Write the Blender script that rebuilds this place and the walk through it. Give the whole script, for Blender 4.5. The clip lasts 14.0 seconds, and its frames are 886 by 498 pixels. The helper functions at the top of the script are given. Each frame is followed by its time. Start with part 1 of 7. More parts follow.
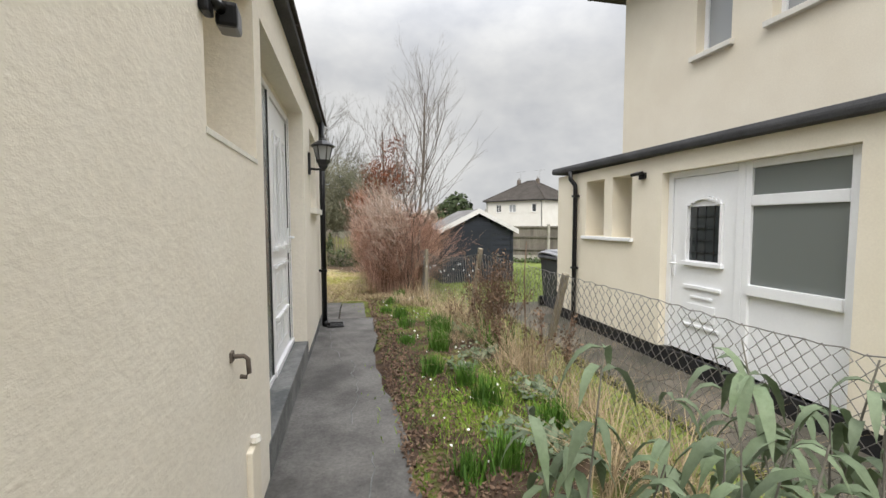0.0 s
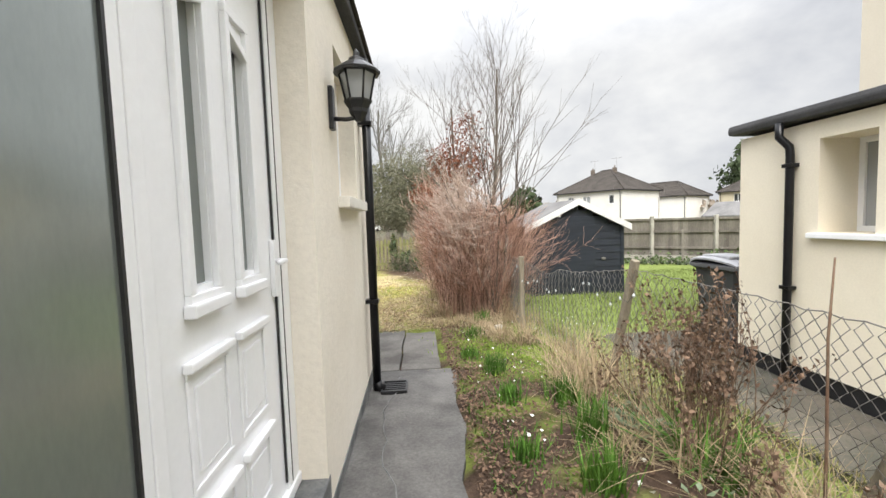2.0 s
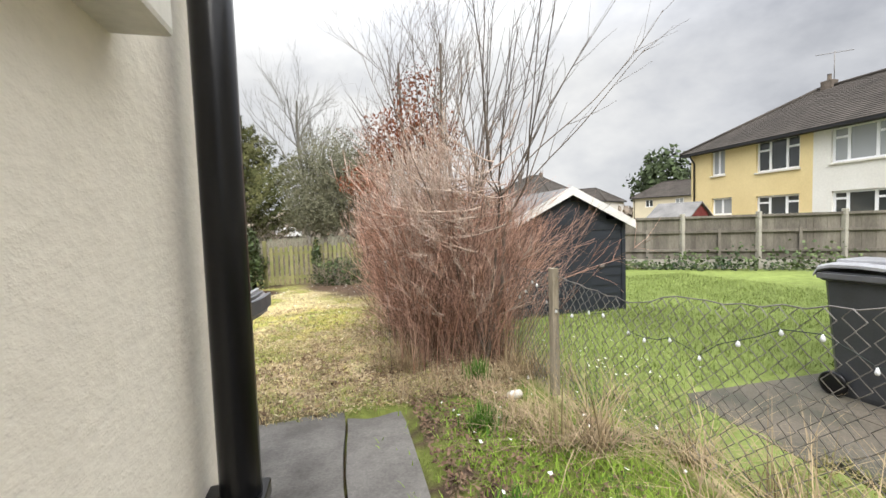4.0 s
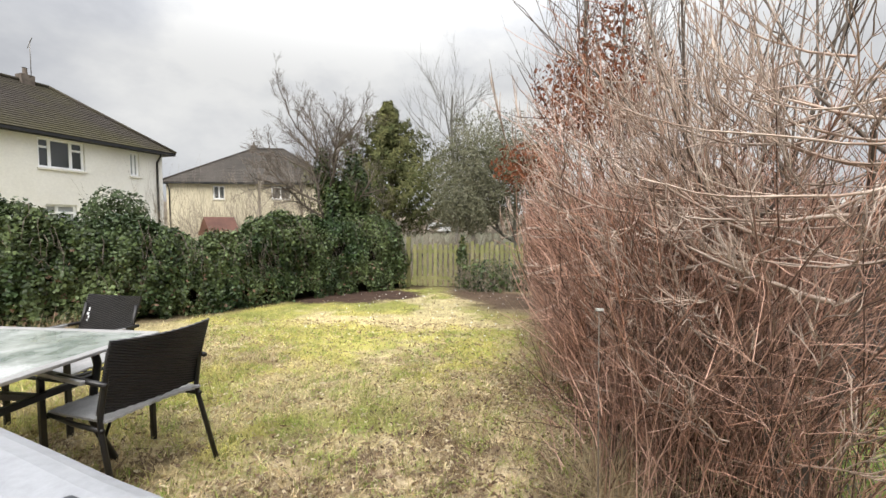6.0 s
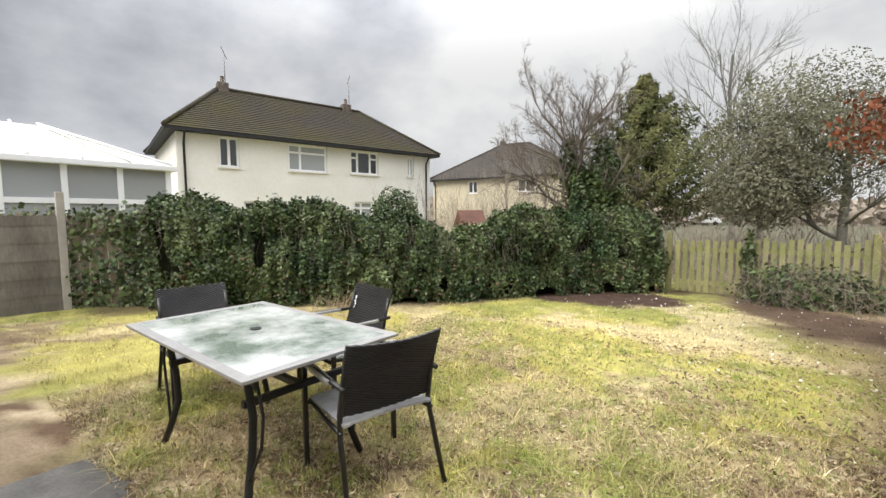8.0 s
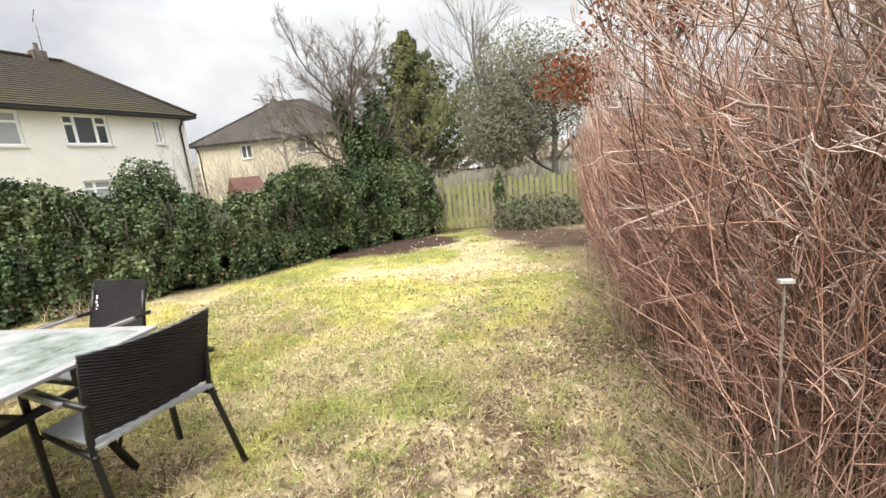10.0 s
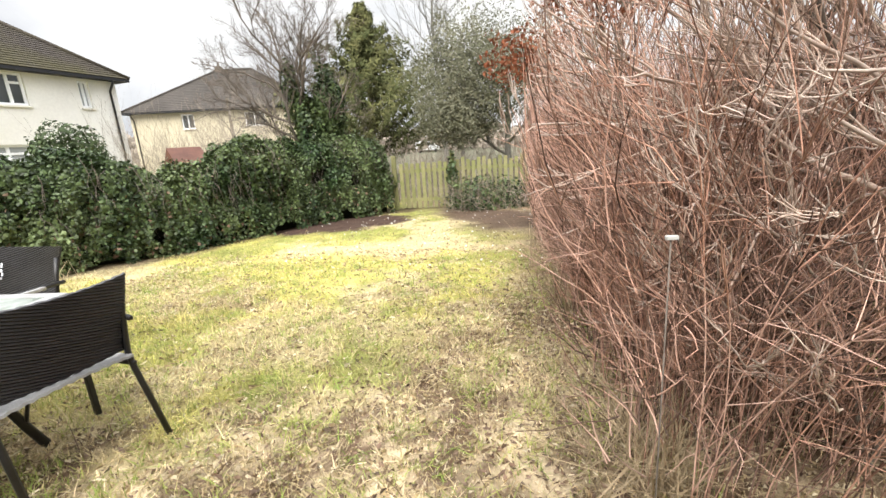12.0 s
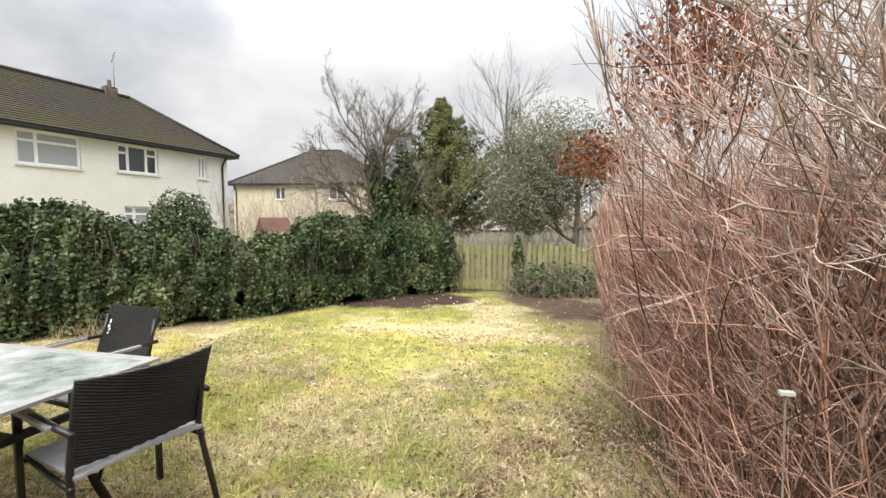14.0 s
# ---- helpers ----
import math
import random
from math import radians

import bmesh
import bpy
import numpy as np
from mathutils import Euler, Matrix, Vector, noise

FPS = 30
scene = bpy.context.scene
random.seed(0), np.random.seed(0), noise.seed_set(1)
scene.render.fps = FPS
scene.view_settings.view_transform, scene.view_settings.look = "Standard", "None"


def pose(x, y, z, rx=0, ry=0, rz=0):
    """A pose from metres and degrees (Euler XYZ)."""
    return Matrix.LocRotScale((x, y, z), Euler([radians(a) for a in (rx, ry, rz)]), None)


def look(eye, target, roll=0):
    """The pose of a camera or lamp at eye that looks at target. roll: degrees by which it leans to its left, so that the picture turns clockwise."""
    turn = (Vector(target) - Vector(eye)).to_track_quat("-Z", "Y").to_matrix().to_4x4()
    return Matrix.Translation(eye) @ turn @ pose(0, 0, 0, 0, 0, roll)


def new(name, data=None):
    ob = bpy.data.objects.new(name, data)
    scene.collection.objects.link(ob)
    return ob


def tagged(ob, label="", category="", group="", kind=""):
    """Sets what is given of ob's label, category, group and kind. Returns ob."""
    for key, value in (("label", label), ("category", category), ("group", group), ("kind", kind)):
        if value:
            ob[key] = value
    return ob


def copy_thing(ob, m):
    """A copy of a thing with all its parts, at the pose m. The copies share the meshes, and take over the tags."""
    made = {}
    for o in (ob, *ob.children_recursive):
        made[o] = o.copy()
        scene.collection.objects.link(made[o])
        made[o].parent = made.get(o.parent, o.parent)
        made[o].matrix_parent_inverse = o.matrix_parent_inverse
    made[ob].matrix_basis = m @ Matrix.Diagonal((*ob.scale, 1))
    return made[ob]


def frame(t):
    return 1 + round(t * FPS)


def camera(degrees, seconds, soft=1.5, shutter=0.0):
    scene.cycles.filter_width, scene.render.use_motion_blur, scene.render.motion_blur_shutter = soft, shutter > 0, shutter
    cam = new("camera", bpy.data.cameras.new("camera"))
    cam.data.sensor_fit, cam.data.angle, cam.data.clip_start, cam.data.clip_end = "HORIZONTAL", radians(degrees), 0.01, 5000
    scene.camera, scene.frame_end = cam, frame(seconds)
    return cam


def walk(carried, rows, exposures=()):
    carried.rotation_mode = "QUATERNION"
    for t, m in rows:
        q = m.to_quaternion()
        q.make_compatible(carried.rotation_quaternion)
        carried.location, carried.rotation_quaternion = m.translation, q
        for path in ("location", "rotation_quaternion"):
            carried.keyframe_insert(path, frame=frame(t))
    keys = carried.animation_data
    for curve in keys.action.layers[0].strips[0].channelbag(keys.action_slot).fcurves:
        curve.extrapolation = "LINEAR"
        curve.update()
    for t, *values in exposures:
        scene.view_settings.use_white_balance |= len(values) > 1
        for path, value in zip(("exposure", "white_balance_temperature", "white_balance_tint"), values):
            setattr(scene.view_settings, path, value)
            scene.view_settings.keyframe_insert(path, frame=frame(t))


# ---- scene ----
cam = camera(93.3, 14.0)
PATH = [
    (0, (0.029, -0.338, 1.449), (0.453, 1.613, 1.323), -0.1),
    (0.2, (0.065, -0.105, 1.425), (0.297, 1.877, 1.289), -0.6),
    (0.5, (0.053, 0.227, 1.44), (0.054, 2.221, 1.287), -0.8),
    (0.7, (0.058, 0.485, 1.428), (0.040, 2.481, 1.298), -1.1),
    (1, (0.016, 0.838, 1.461), (0.08, 2.832, 1.33), -0.9),
    (1.5, (0.046, 1.468, 1.461), (0.146, 3.462, 1.338), -1.3),
    (2, (0.034, 2.045, 1.457), (0.153, 4.036, 1.321), -1.8),
    (2.2, (0.043, 2.279, 1.448), (0.214, 4.266, 1.3), -2.0),
    (4.3, (-0.166, 5.087, 1.294), (0.311, 7.026, 1.178), -1.9),
    (4.5, (-0.153, 5.285, 1.316), (0.309, 7.227, 1.185), -1.7),
    (5, (-0.122, 5.806, 1.325), (0.16, 7.785, 1.245), -1.0),
    (5.5, (-0.15, 6.272, 1.325), (-0.038, 8.267, 1.243), 0.1),
    (6, (-0.213, 6.692, 1.316), (-0.425, 8.677, 1.199), 0.1),
    (6.5, (-0.324, 7.019, 1.342), (-0.95, 8.915, 1.236), 0.7),
    (7, (-0.468, 7.222, 1.341), (-1.54, 8.908, 1.253), 0.6),
    (7.2, (-0.494, 7.245, 1.349), (-1.744, 8.804, 1.255), 0.4),
    (9.3, (-0.485, 7.325, 1.346), (-1.376, 9.087, 1.024), -2.4),
    (9.5, (-0.435, 7.316, 1.343), (-1.155, 9.147, 0.987), -4.1),
    (10, (-0.338, 7.309, 1.319), (-0.724, 9.231, 0.922), -5.9),
    (10.5, (-0.288, 7.3, 1.289), (-0.502, 9.241, 0.856), -5.3),
    (11, (-0.245, 7.297, 1.252), (-0.38, 9.232, 0.763), -4.5),
    (11.5, (-0.234, 7.3, 1.246), (-0.375, 9.228, 0.737), -4.3),
    (12, (-0.238, 7.297, 1.246), (-0.421, 9.227, 0.752), -3.5),
    (12.5, (-0.25, 7.298, 1.26), (-0.504, 9.24, 0.853), -2.0),
    (13, (-0.286, 7.302, 1.338), (-0.636, 9.258, 1.112), 0.1),
    (13.5, (-0.294, 7.297, 1.368), (-0.729, 9.245, 1.234), 0.8),
    (14, (-0.288, 7.301, 1.351), (-0.753, 9.243, 1.227), -0.1),
]
EXPOSURES = [(0.0, 0.1), (0.5, 0.06), (1.0, 0.12), (2.0, 0.54), (4.4, 0.42), (5.0, 0.29), (5.5, 0.27), (6.5, 0.32), (7.0, 0.27), (9.5, 0.5), (11.0, 0.76), (12.5, 0.82), (13.2, 0.72), (14.0, 0.45)]
walk(cam, [(t, look(eye, target, roll)) for t, eye, target, roll in PATH], EXPOSURES)
SKY, SUN, ZENITH = 0.70, 3.3, 5.7

# ---- world, sun, exposure ----
world = bpy.data.worlds.new("world")
scene.world = world
world.use_nodes = True
wn, wl = world.node_tree.nodes, world.node_tree.links
wn.clear()


def wnode(kind, **sets):
    n = wn.new(kind)
    for k, v in sets.items():
        n.inputs[k].default_value = v
    return n


w_out, w_bg = wn.new("ShaderNodeOutputWorld"), wn.new("ShaderNodeBackground")
w_sky = wn.new("ShaderNodeTexSky")
w_sky.sky_type, w_sky.sun_disc = "NISHITA", False
w_sky.sun_elevation, w_sky.sun_rotation = radians(51), radians(170)
w_co, w_map = wn.new("ShaderNodeTexCoord"), wn.new("ShaderNodeMapping")
w_map.inputs["Scale"].default_value = (1.0, 1.0, 1.7)
w_map.inputs["Location"].default_value = (0.35, 0.1, 0.0)
w_n1 = wnode("ShaderNodeTexNoise", Scale=2.5, Detail=7.0, Roughness=0.56)
w_n2 = wnode("ShaderNodeTexNoise", Scale=0.9, Detail=2.0, Roughness=0.5)
w_add = wn.new("ShaderNodeMath")
w_add.operation = "ADD"
w_ramp = wn.new("ShaderNodeValToRGB")
el = w_ramp.color_ramp.elements
el[0].position, el[0].color = 0.395, (0.44, 0.458, 0.505, 1)
el[1].position, el[1].color = 0.60, (1.0, 1.0, 0.99, 1)
e3 = el.new(0.50)
e3.color = (0.72, 0.735, 0.77, 1)
w_half = wn.new("ShaderNodeMath")
w_half.operation, w_half.inputs[1].default_value = "MULTIPLY", 0.5
w_skys = wn.new("ShaderNodeVectorMath")
w_skys.operation = "SCALE"
w_skys.inputs["Scale"].default_value = 0.06
w_mix = wn.new("ShaderNodeMix")
w_mix.data_type = "RGBA"
w_mix.inputs["Factor"].default_value = 0.93
wl.new(w_co.outputs["Generated"], w_map.inputs["Vector"])
wl.new(w_map.outputs[0], w_n1.inputs["Vector"])
wl.new(w_map.outputs[0], w_n2.inputs["Vector"])
wl.new(w_n1.outputs["Fac"], w_add.inputs[0])
wl.new(w_n2.outputs["Fac"], w_add.inputs[1])
wl.new(w_add.outputs[0], w_half.inputs[0])
wl.new(w_half.outputs[0], w_ramp.inputs["Fac"])
wl.new(w_sky.outputs["Color"], w_skys.inputs[0])
wl.new(w_skys.outputs["Vector"], w_mix.inputs["A"])
wl.new(w_ramp.outputs["Color"], w_mix.inputs["B"])
# an overcast sky grows brighter towards the zenith
w_sep, w_zen, w_mul = wn.new("ShaderNodeSeparateXYZ"), wn.new("ShaderNodeMapRange"), wn.new("ShaderNodeVectorMath")
w_zen.interpolation_type = "SMOOTHSTEP"
for k, val in (("From Min", 0.28), ("From Max", 1.0), ("To Min", 1.0), ("To Max", ZENITH)):
    w_zen.inputs[k].default_value = val
w_mul.operation = "SCALE"
wl.new(w_co.outputs["Generated"], w_sep.inputs[0])
wl.new(w_sep.outputs["Z"], w_zen.inputs["Value"])
wl.new(w_mix.outputs["Result"], w_mul.inputs[0])
wl.new(w_zen.outputs["Result"], w_mul.inputs["Scale"])
wl.new(w_mul.outputs["Vector"], w_bg.inputs["Color"])
w_bg.inputs["Strength"].default_value = SKY
wl.new(w_bg.outputs[0], w_out.inputs["Surface"])

sun = new("sun", bpy.data.lights.new("sun", "SUN"))
sun.data.energy, sun.data.angle, sun.data.color = SUN, radians(40), (1.0, 0.965, 0.9)
sun.matrix_world = look((-1.6, -7, 9), (0, 0, 0))

# ---- materials ----


def material(name, base, rough=0.7, var=0.25, scale=6.0, fine=60.0, bump=0.3, depth=0.004, metal=0.0, tint=None, spec=0.4, island=0.0, rand=0.0, col=False, transl=0.0, coat=0.0, stretch=(1, 1, 1)):
    """Noise at two scales over a base colour, with relief. tint: the second colour of the large variation."""
    m = bpy.data.materials.new(name)
    m.use_nodes = True
    nt = m.node_tree
    n, l = nt.nodes, nt.links
    b = n["Principled BSDF"]
    b.inputs["Roughness"].default_value, b.inputs["Metallic"].default_value = rough, metal
    b.inputs["Specular IOR Level"].default_value = spec
    if coat:
        b.inputs["Coat Weight"].default_value = coat
    tc, mp = n.new("ShaderNodeTexCoord"), n.new("ShaderNodeMapping")
    mp.inputs["Scale"].default_value = stretch
    l.new(tc.outputs["Object"], mp.inputs["Vector"])
    n1, n2 = n.new("ShaderNodeTexNoise"), n.new("ShaderNodeTexNoise")
    n1.inputs["Scale"].default_value, n1.inputs["Detail"].default_value, n1.inputs["Roughness"].default_value = scale, 5.0, 0.6
    n2.inputs["Scale"].default_value, n2.inputs["Detail"].default_value, n2.inputs["Roughness"].default_value = fine, 4.0, 0.65
    l.new(mp.outputs[0], n1.inputs["Vector"])
    l.new(mp.outputs[0], n2.inputs["Vector"])
    dark = tuple(c * (1 - var) for c in base)
    ramp = n.new("ShaderNodeValToRGB")
    e = ramp.color_ramp.elements
    e[0].position, e[0].color = 0.36, (*(tint or dark), 1)
    e[1].position, e[1].color = 0.62, (*base, 1)
    l.new(n1.outputs["Fac"], ramp.inputs["Fac"])
    src = ramp.outputs["Color"]
    if col:
        at = n.new("ShaderNodeAttribute")
        at.attribute_name = "col"
        mixc = n.new("ShaderNodeMix")
        mixc.data_type, mixc.blend_type = "RGBA", "MULTIPLY"
        mixc.inputs["Factor"].default_value = 1.0
        l.new(src, mixc.inputs["A"])
        l.new(at.outputs["Color"], mixc.inputs["B"])
        src = mixc.outputs["Result"]
    val = n.new("ShaderNodeMapRange")
    val.inputs["From Min"].default_value, val.inputs["From Max"].default_value = 0.3, 0.7
    val.inputs["To Min"].default_value, val.inputs["To Max"].default_value = 1 - var * 0.7, 1 + var * 0.45
    l.new(n2.outputs["Fac"], val.inputs["Value"])
    hsv = n.new("ShaderNodeHueSaturation")
    l.new(src, hsv.inputs["Color"])
    fac = val.outputs["Result"]
    if island or rand:
        gi = n.new("ShaderNodeNewGeometry") if island else n.new("ShaderNodeObjectInfo")
        out = gi.outputs["Random Per Island"] if island else gi.outputs["Random"]
        mr, mu = n.new("ShaderNodeMapRange"), n.new("ShaderNodeMath")
        k = island or rand
        mr.inputs["To Min"].default_value, mr.inputs["To Max"].default_value = 1 - k, 1 + k
        mu.operation = "MULTIPLY"
        l.new(out, mr.inputs["Value"])
        l.new(mr.outputs["Result"], mu.inputs[0])
        l.new(fac, mu.inputs[1])
        fac = mu.outputs[0]
    l.new(fac, hsv.inputs["Value"])
    l.new(hsv.outputs["Color"], b.inputs["Base Color"])
    if bump:
        bp = n.new("ShaderNodeBump")
        bp.inputs["Strength"].default_value, bp.inputs["Distance"].default_value = bump, depth
        l.new(n2.outputs["Fac"], bp.inputs["Height"])
        l.new(bp.outputs["Normal"], b.inputs["Normal"])
    if transl:
        tr, ms = n.new("ShaderNodeBsdfTranslucent"), n.new("ShaderNodeMixShader")
        ms.inputs["Fac"].default_value = transl
        l.new(hsv.outputs["Color"], tr.inputs["Color"])
        l.new(b.outputs[0], ms.inputs[1])
        l.new(tr.outputs[0], ms.inputs[2])
        l.new(ms.outputs[0], n["Material Output"].inputs["Surface"])
    return m


def glass(name, colour, rough):
    m = bpy.data.materials.new(name)
    m.use_nodes = True
    b = m.node_tree.nodes["Principled BSDF"]
    b.inputs["Base Color"].default_value = (*colour, 1)
    b.inputs["Roughness"].default_value = rough
    b.inputs["Specular IOR Level"].default_value = 0.7
    return m


M_RENDER = material("cream_roughcast", (0.82, 0.765, 0.665), 0.92, 0.07, 1.6, 30, 0.5, 0.007, tint=(0.78, 0.72, 0.615), spec=0.15, stretch=(1, 0.85, 1.2))
M_RENDER_NB = material("cream_render", (0.82, 0.755, 0.625), 0.9, 0.06, 1.2, 60, 0.3, 0.003, tint=(0.77, 0.70, 0.57), spec=0.15)
M_WHITEWALL = material("white_render", (0.81, 0.79, 0.74), 0.9, 0.08, 0.5, 12, 0.3, 0.004, tint=(0.75, 0.725, 0.67), spec=0.15)
M_YELLOW = material("yellow_render", (0.80, 0.65, 0.35), 0.9, 0.08, 0.6, 12, 0.2, 0.004, tint=(0.74, 0.59, 0.31), spec=0.15)
M_PALEWALL = material("pale_yellow_render", (0.63, 0.56, 0.41), 0.9, 0.1, 0.4, 10, 0.2, 0.004, spec=0.15)
M_PLINTH = material("black_bitumen_paint", (0.018, 0.018, 0.02), 0.6, 0.3, 6, 60, 0.4, 0.004)
M_UPVC = material("white_upvc", (0.87, 0.875, 0.885), 0.28, 0.03, 3, 40, 0.04, 0.001, spec=0.5)
M_SILLP = material("painted_sill", (0.76, 0.73, 0.66), 0.7, 0.1, 8, 60, 0.3, 0.002)
M_CONC = material("path_concrete", (0.165, 0.158, 0.15), 0.8, 0.35, 2.4, 55, 0.5, 0.004, tint=(0.085, 0.082, 0.078), spec=0.18)
M_CONC2 = material("patio_concrete", (0.155, 0.146, 0.134), 0.85, 0.3, 3.0, 60, 0.5, 0.004, tint=(0.085, 0.08, 0.073), rand=0.1, spec=0.18)
M_STEP = material("step_concrete", (0.21, 0.21, 0.205), 0.75, 0.35, 5, 60, 0.5, 0.004, tint=(0.10, 0.105, 0.105))
M_CONCN = material("mossy_side_paving", (0.125, 0.108, 0.086), 0.85, 0.4, 1.8, 50, 0.5, 0.004, tint=(0.065, 0.064, 0.05), rand=0.15, spec=0.18)
M_BLACK = material("black_plastic", (0.008, 0.008, 0.009), 0.28, 0.3, 8, 80, 0.1, 0.001, spec=0.3)
M_IRON = material("black_cast_metal", (0.02, 0.02, 0.022), 0.4, 0.35, 10, 90, 0.3, 0.002, spec=0.5)
M_FELT = material("bitumen_felt", (0.075, 0.075, 0.078), 0.95, 0.35, 2, 90, 0.7, 0.005)
M_FELT2 = material("shed_roof_felt", (0.20, 0.195, 0.19), 0.95, 0.3, 2, 80, 0.6, 0.004)
M_ROOF = material("brown_roof_tile", (0.085, 0.075, 0.066), 0.9, 0.4, 0.8, 14, 0.5, 0.02, tint=(0.06, 0.053, 0.047), spec=0.12)
M_ROOFM = material("mossy_roof_tile", (0.056, 0.048, 0.041), 0.95, 0.4, 0.35, 9, 0.6, 0.02, tint=(0.062, 0.056, 0.030), spec=0.08)
M_SHED = material("dark_painted_boards", (0.022, 0.027, 0.038), 0.55, 0.3, 3, 50, 0.3, 0.003, stretch=(1, 1, 5))
M_BARGE = material("white_bargeboard", (0.72, 0.71, 0.70), 0.6, 0.12, 5, 50, 0.2, 0.002)
M_FENCEW = material("grey_weathered_fence_wood", (0.20, 0.18, 0.155), 0.9, 0.3, 2, 30, 0.5, 0.004, tint=(0.12, 0.105, 0.09), rand=0.16, stretch=(1, 1, 0.3))
M_CPOST = material("concrete_fence_post", (0.40, 0.375, 0.33), 0.9, 0.2, 4, 60, 0.5, 0.004)
M_PICKET = material("mossy_picket_wood", (0.26, 0.24, 0.115), 0.9, 0.3, 4, 40, 0.5, 0.004, tint=(0.19, 0.20, 0.07), rand=0.15)
M_POSTW = material("weathered_timber_post", (0.31, 0.265, 0.20), 0.9, 0.3, 6, 60, 0.6, 0.006, tint=(0.19, 0.165, 0.12), stretch=(3, 3, 0.6))
M_WIRE = material("dull_galvanised_wire", (0.26, 0.245, 0.23), 0.6, 0.3, 6, 90, 0.0, 0.001, metal=0.3)
M_WIREG = material("green_coated_wire", (0.035, 0.05, 0.045), 0.5, 0.2, 20, 90, 0.0, 0.001)
M_BULB = glass("clear_bulb_glass", (0.6, 0.62, 0.63), 0.1)
M_BIN = material("grey_bin_plastic", (0.052, 0.055, 0.062), 0.42, 0.2, 5, 70, 0.25, 0.002, spec=0.5)
M_LID = material("weathered_grey_lid", (0.36, 0.365, 0.38), 0.36, 0.18, 5, 60, 0.3, 0.002, spec=0.5)
M_LIDRIM = material("grey_lid_edge_plastic", (0.125, 0.128, 0.136), 0.4, 0.2, 5, 70, 0.25, 0.002, spec=0.5)
M_LABEL = material("white_sticker", (0.86, 0.87, 0.88), 0.5, 0.04, 9, 60, 0.0)
M_RATTAN = material("dark_woven_rattan", (0.028, 0.026, 0.026), 0.4, 0.35, 12, 160, 0.5, 0.002, spec=0.5)
M_RATTAN2 = material("grey_woven_seat", (0.33, 0.325, 0.32), 0.55, 0.25, 8, 160, 0.5, 0.002, spec=0.5)
M_FRAME = material("dark_powder_coated_metal", (0.025, 0.023, 0.022), 0.38, 0.3, 10, 90, 0.1, 0.001, metal=0.2, spec=0.5)
M_TABRIM = material("grey_metal_table_rim", (0.42, 0.41, 0.40), 0.35, 0.15, 10, 90, 0.1, 0.001, metal=0.4)
M_GLASSD = glass("dark_window_glass", (0.045, 0.05, 0.052), 0.06)
M_GLASSF = glass("frosted_glass_grey", (0.16, 0.175, 0.165), 0.3)
M_GLASSC = glass("curtained_window_glass", (0.34, 0.355, 0.36), 0.1)
M_SIDE = material("obscured_green_grey_glass", (0.37, 0.40, 0.385), 0.2, 0.08, 1.6, 90, 0.03, 0.001, tint=(0.30, 0.33, 0.315), spec=0.9, metal=0.6, stretch=(1, 1, 0.35))
M_LEAD = material("leaded_strip", (0.03, 0.03, 0.03), 0.5, 0.2, 10, 60, 0)
M_GROUND = material("ground_soil_and_grass", (1, 1, 1), 1.0, 0.3, 3.5, 45, 0.9, 0.02, tint=(0.72, 0.72, 0.72), spec=0.1, col=True)
M_GRASS = material("grass_blades", (1, 1, 1), 0.75, 0.1, 3, 20, 0.0, spec=0.25, col=True, island=0.28, transl=0.25)
M_IVY = material("ivy_leaf", (0.088, 0.114, 0.044), 0.45, 0.25, 1.2, 30, 0.0, spec=0.24, tint=(0.026, 0.048, 0.016), island=0.7, transl=0.08)
# near-black base colour stands for the shade inside the ivy
M_IVYD = material("ivy_inner_shade", (0.022, 0.024, 0.013), 0.9, 0.4, 5, 30, 0.6, 0.03, spec=0.1)
M_CONIF = material("conifer_foliage", (0.125, 0.122, 0.05), 0.9, 0.3, 0.8, 8, 0.0, spec=0.08, tint=(0.055, 0.066, 0.026), island=0.5)
M_TWIGR = material("red_brown_stems", (0.46, 0.305, 0.245), 0.8, 0.2, 2, 40, 0.0, spec=0.12, tint=(0.30, 0.165, 0.115), island=0.85)
M_TWIGP = material("pale_tan_bark", (0.56, 0.46, 0.39), 0.7, 0.25, 5, 60, 0.3, 0.002, spec=0.4, tint=(0.36, 0.25, 0.19), island=0.4)
M_BARK = material("grey_brown_bark", (0.17, 0.14, 0.115), 0.9, 0.3, 3, 30, 0.5, 0.006, tint=(0.10, 0.08, 0.065), island=0.2)
M_BARKG = material("pale_lichened_bark", (0.20, 0.19, 0.165), 0.9, 0.3, 3, 30, 0.3, 0.006, tint=(0.13, 0.12, 0.10), island=0.25)
M_OAKLEAF = material("copper_brown_leaf", (0.215, 0.088, 0.048), 0.85, 0.3, 4, 30, 0.0, spec=0.08, island=0.45, transl=0.2, tint=(0.19, 0.065, 0.035))
M_LICHEN = material("olive_grey_small_leaf", (0.22, 0.215, 0.15), 0.9, 0.3, 2, 30, 0.0, spec=0.08, island=0.25, transl=0.15, tint=(0.15, 0.15, 0.10))
M_BUDD = material("grey_green_long_leaf", (0.17, 0.215, 0.135), 0.7, 0.2, 6, 60, 0.2, 0.001, island=0.3, transl=0.2, tint=(0.12, 0.165, 0.09))
M_GREENLEAF = material("bright_green_leaf", (0.095, 0.20, 0.03), 0.6, 0.2, 5, 40, 0.0, spec=0.2, island=0.4, transl=0.12, tint=(0.05, 0.115, 0.018))
M_DEAD = material("dead_brown_leaf", (0.165, 0.11, 0.072), 0.85, 0.3, 5, 40, 0.0, island=0.5, tint=(0.12, 0.07, 0.045))
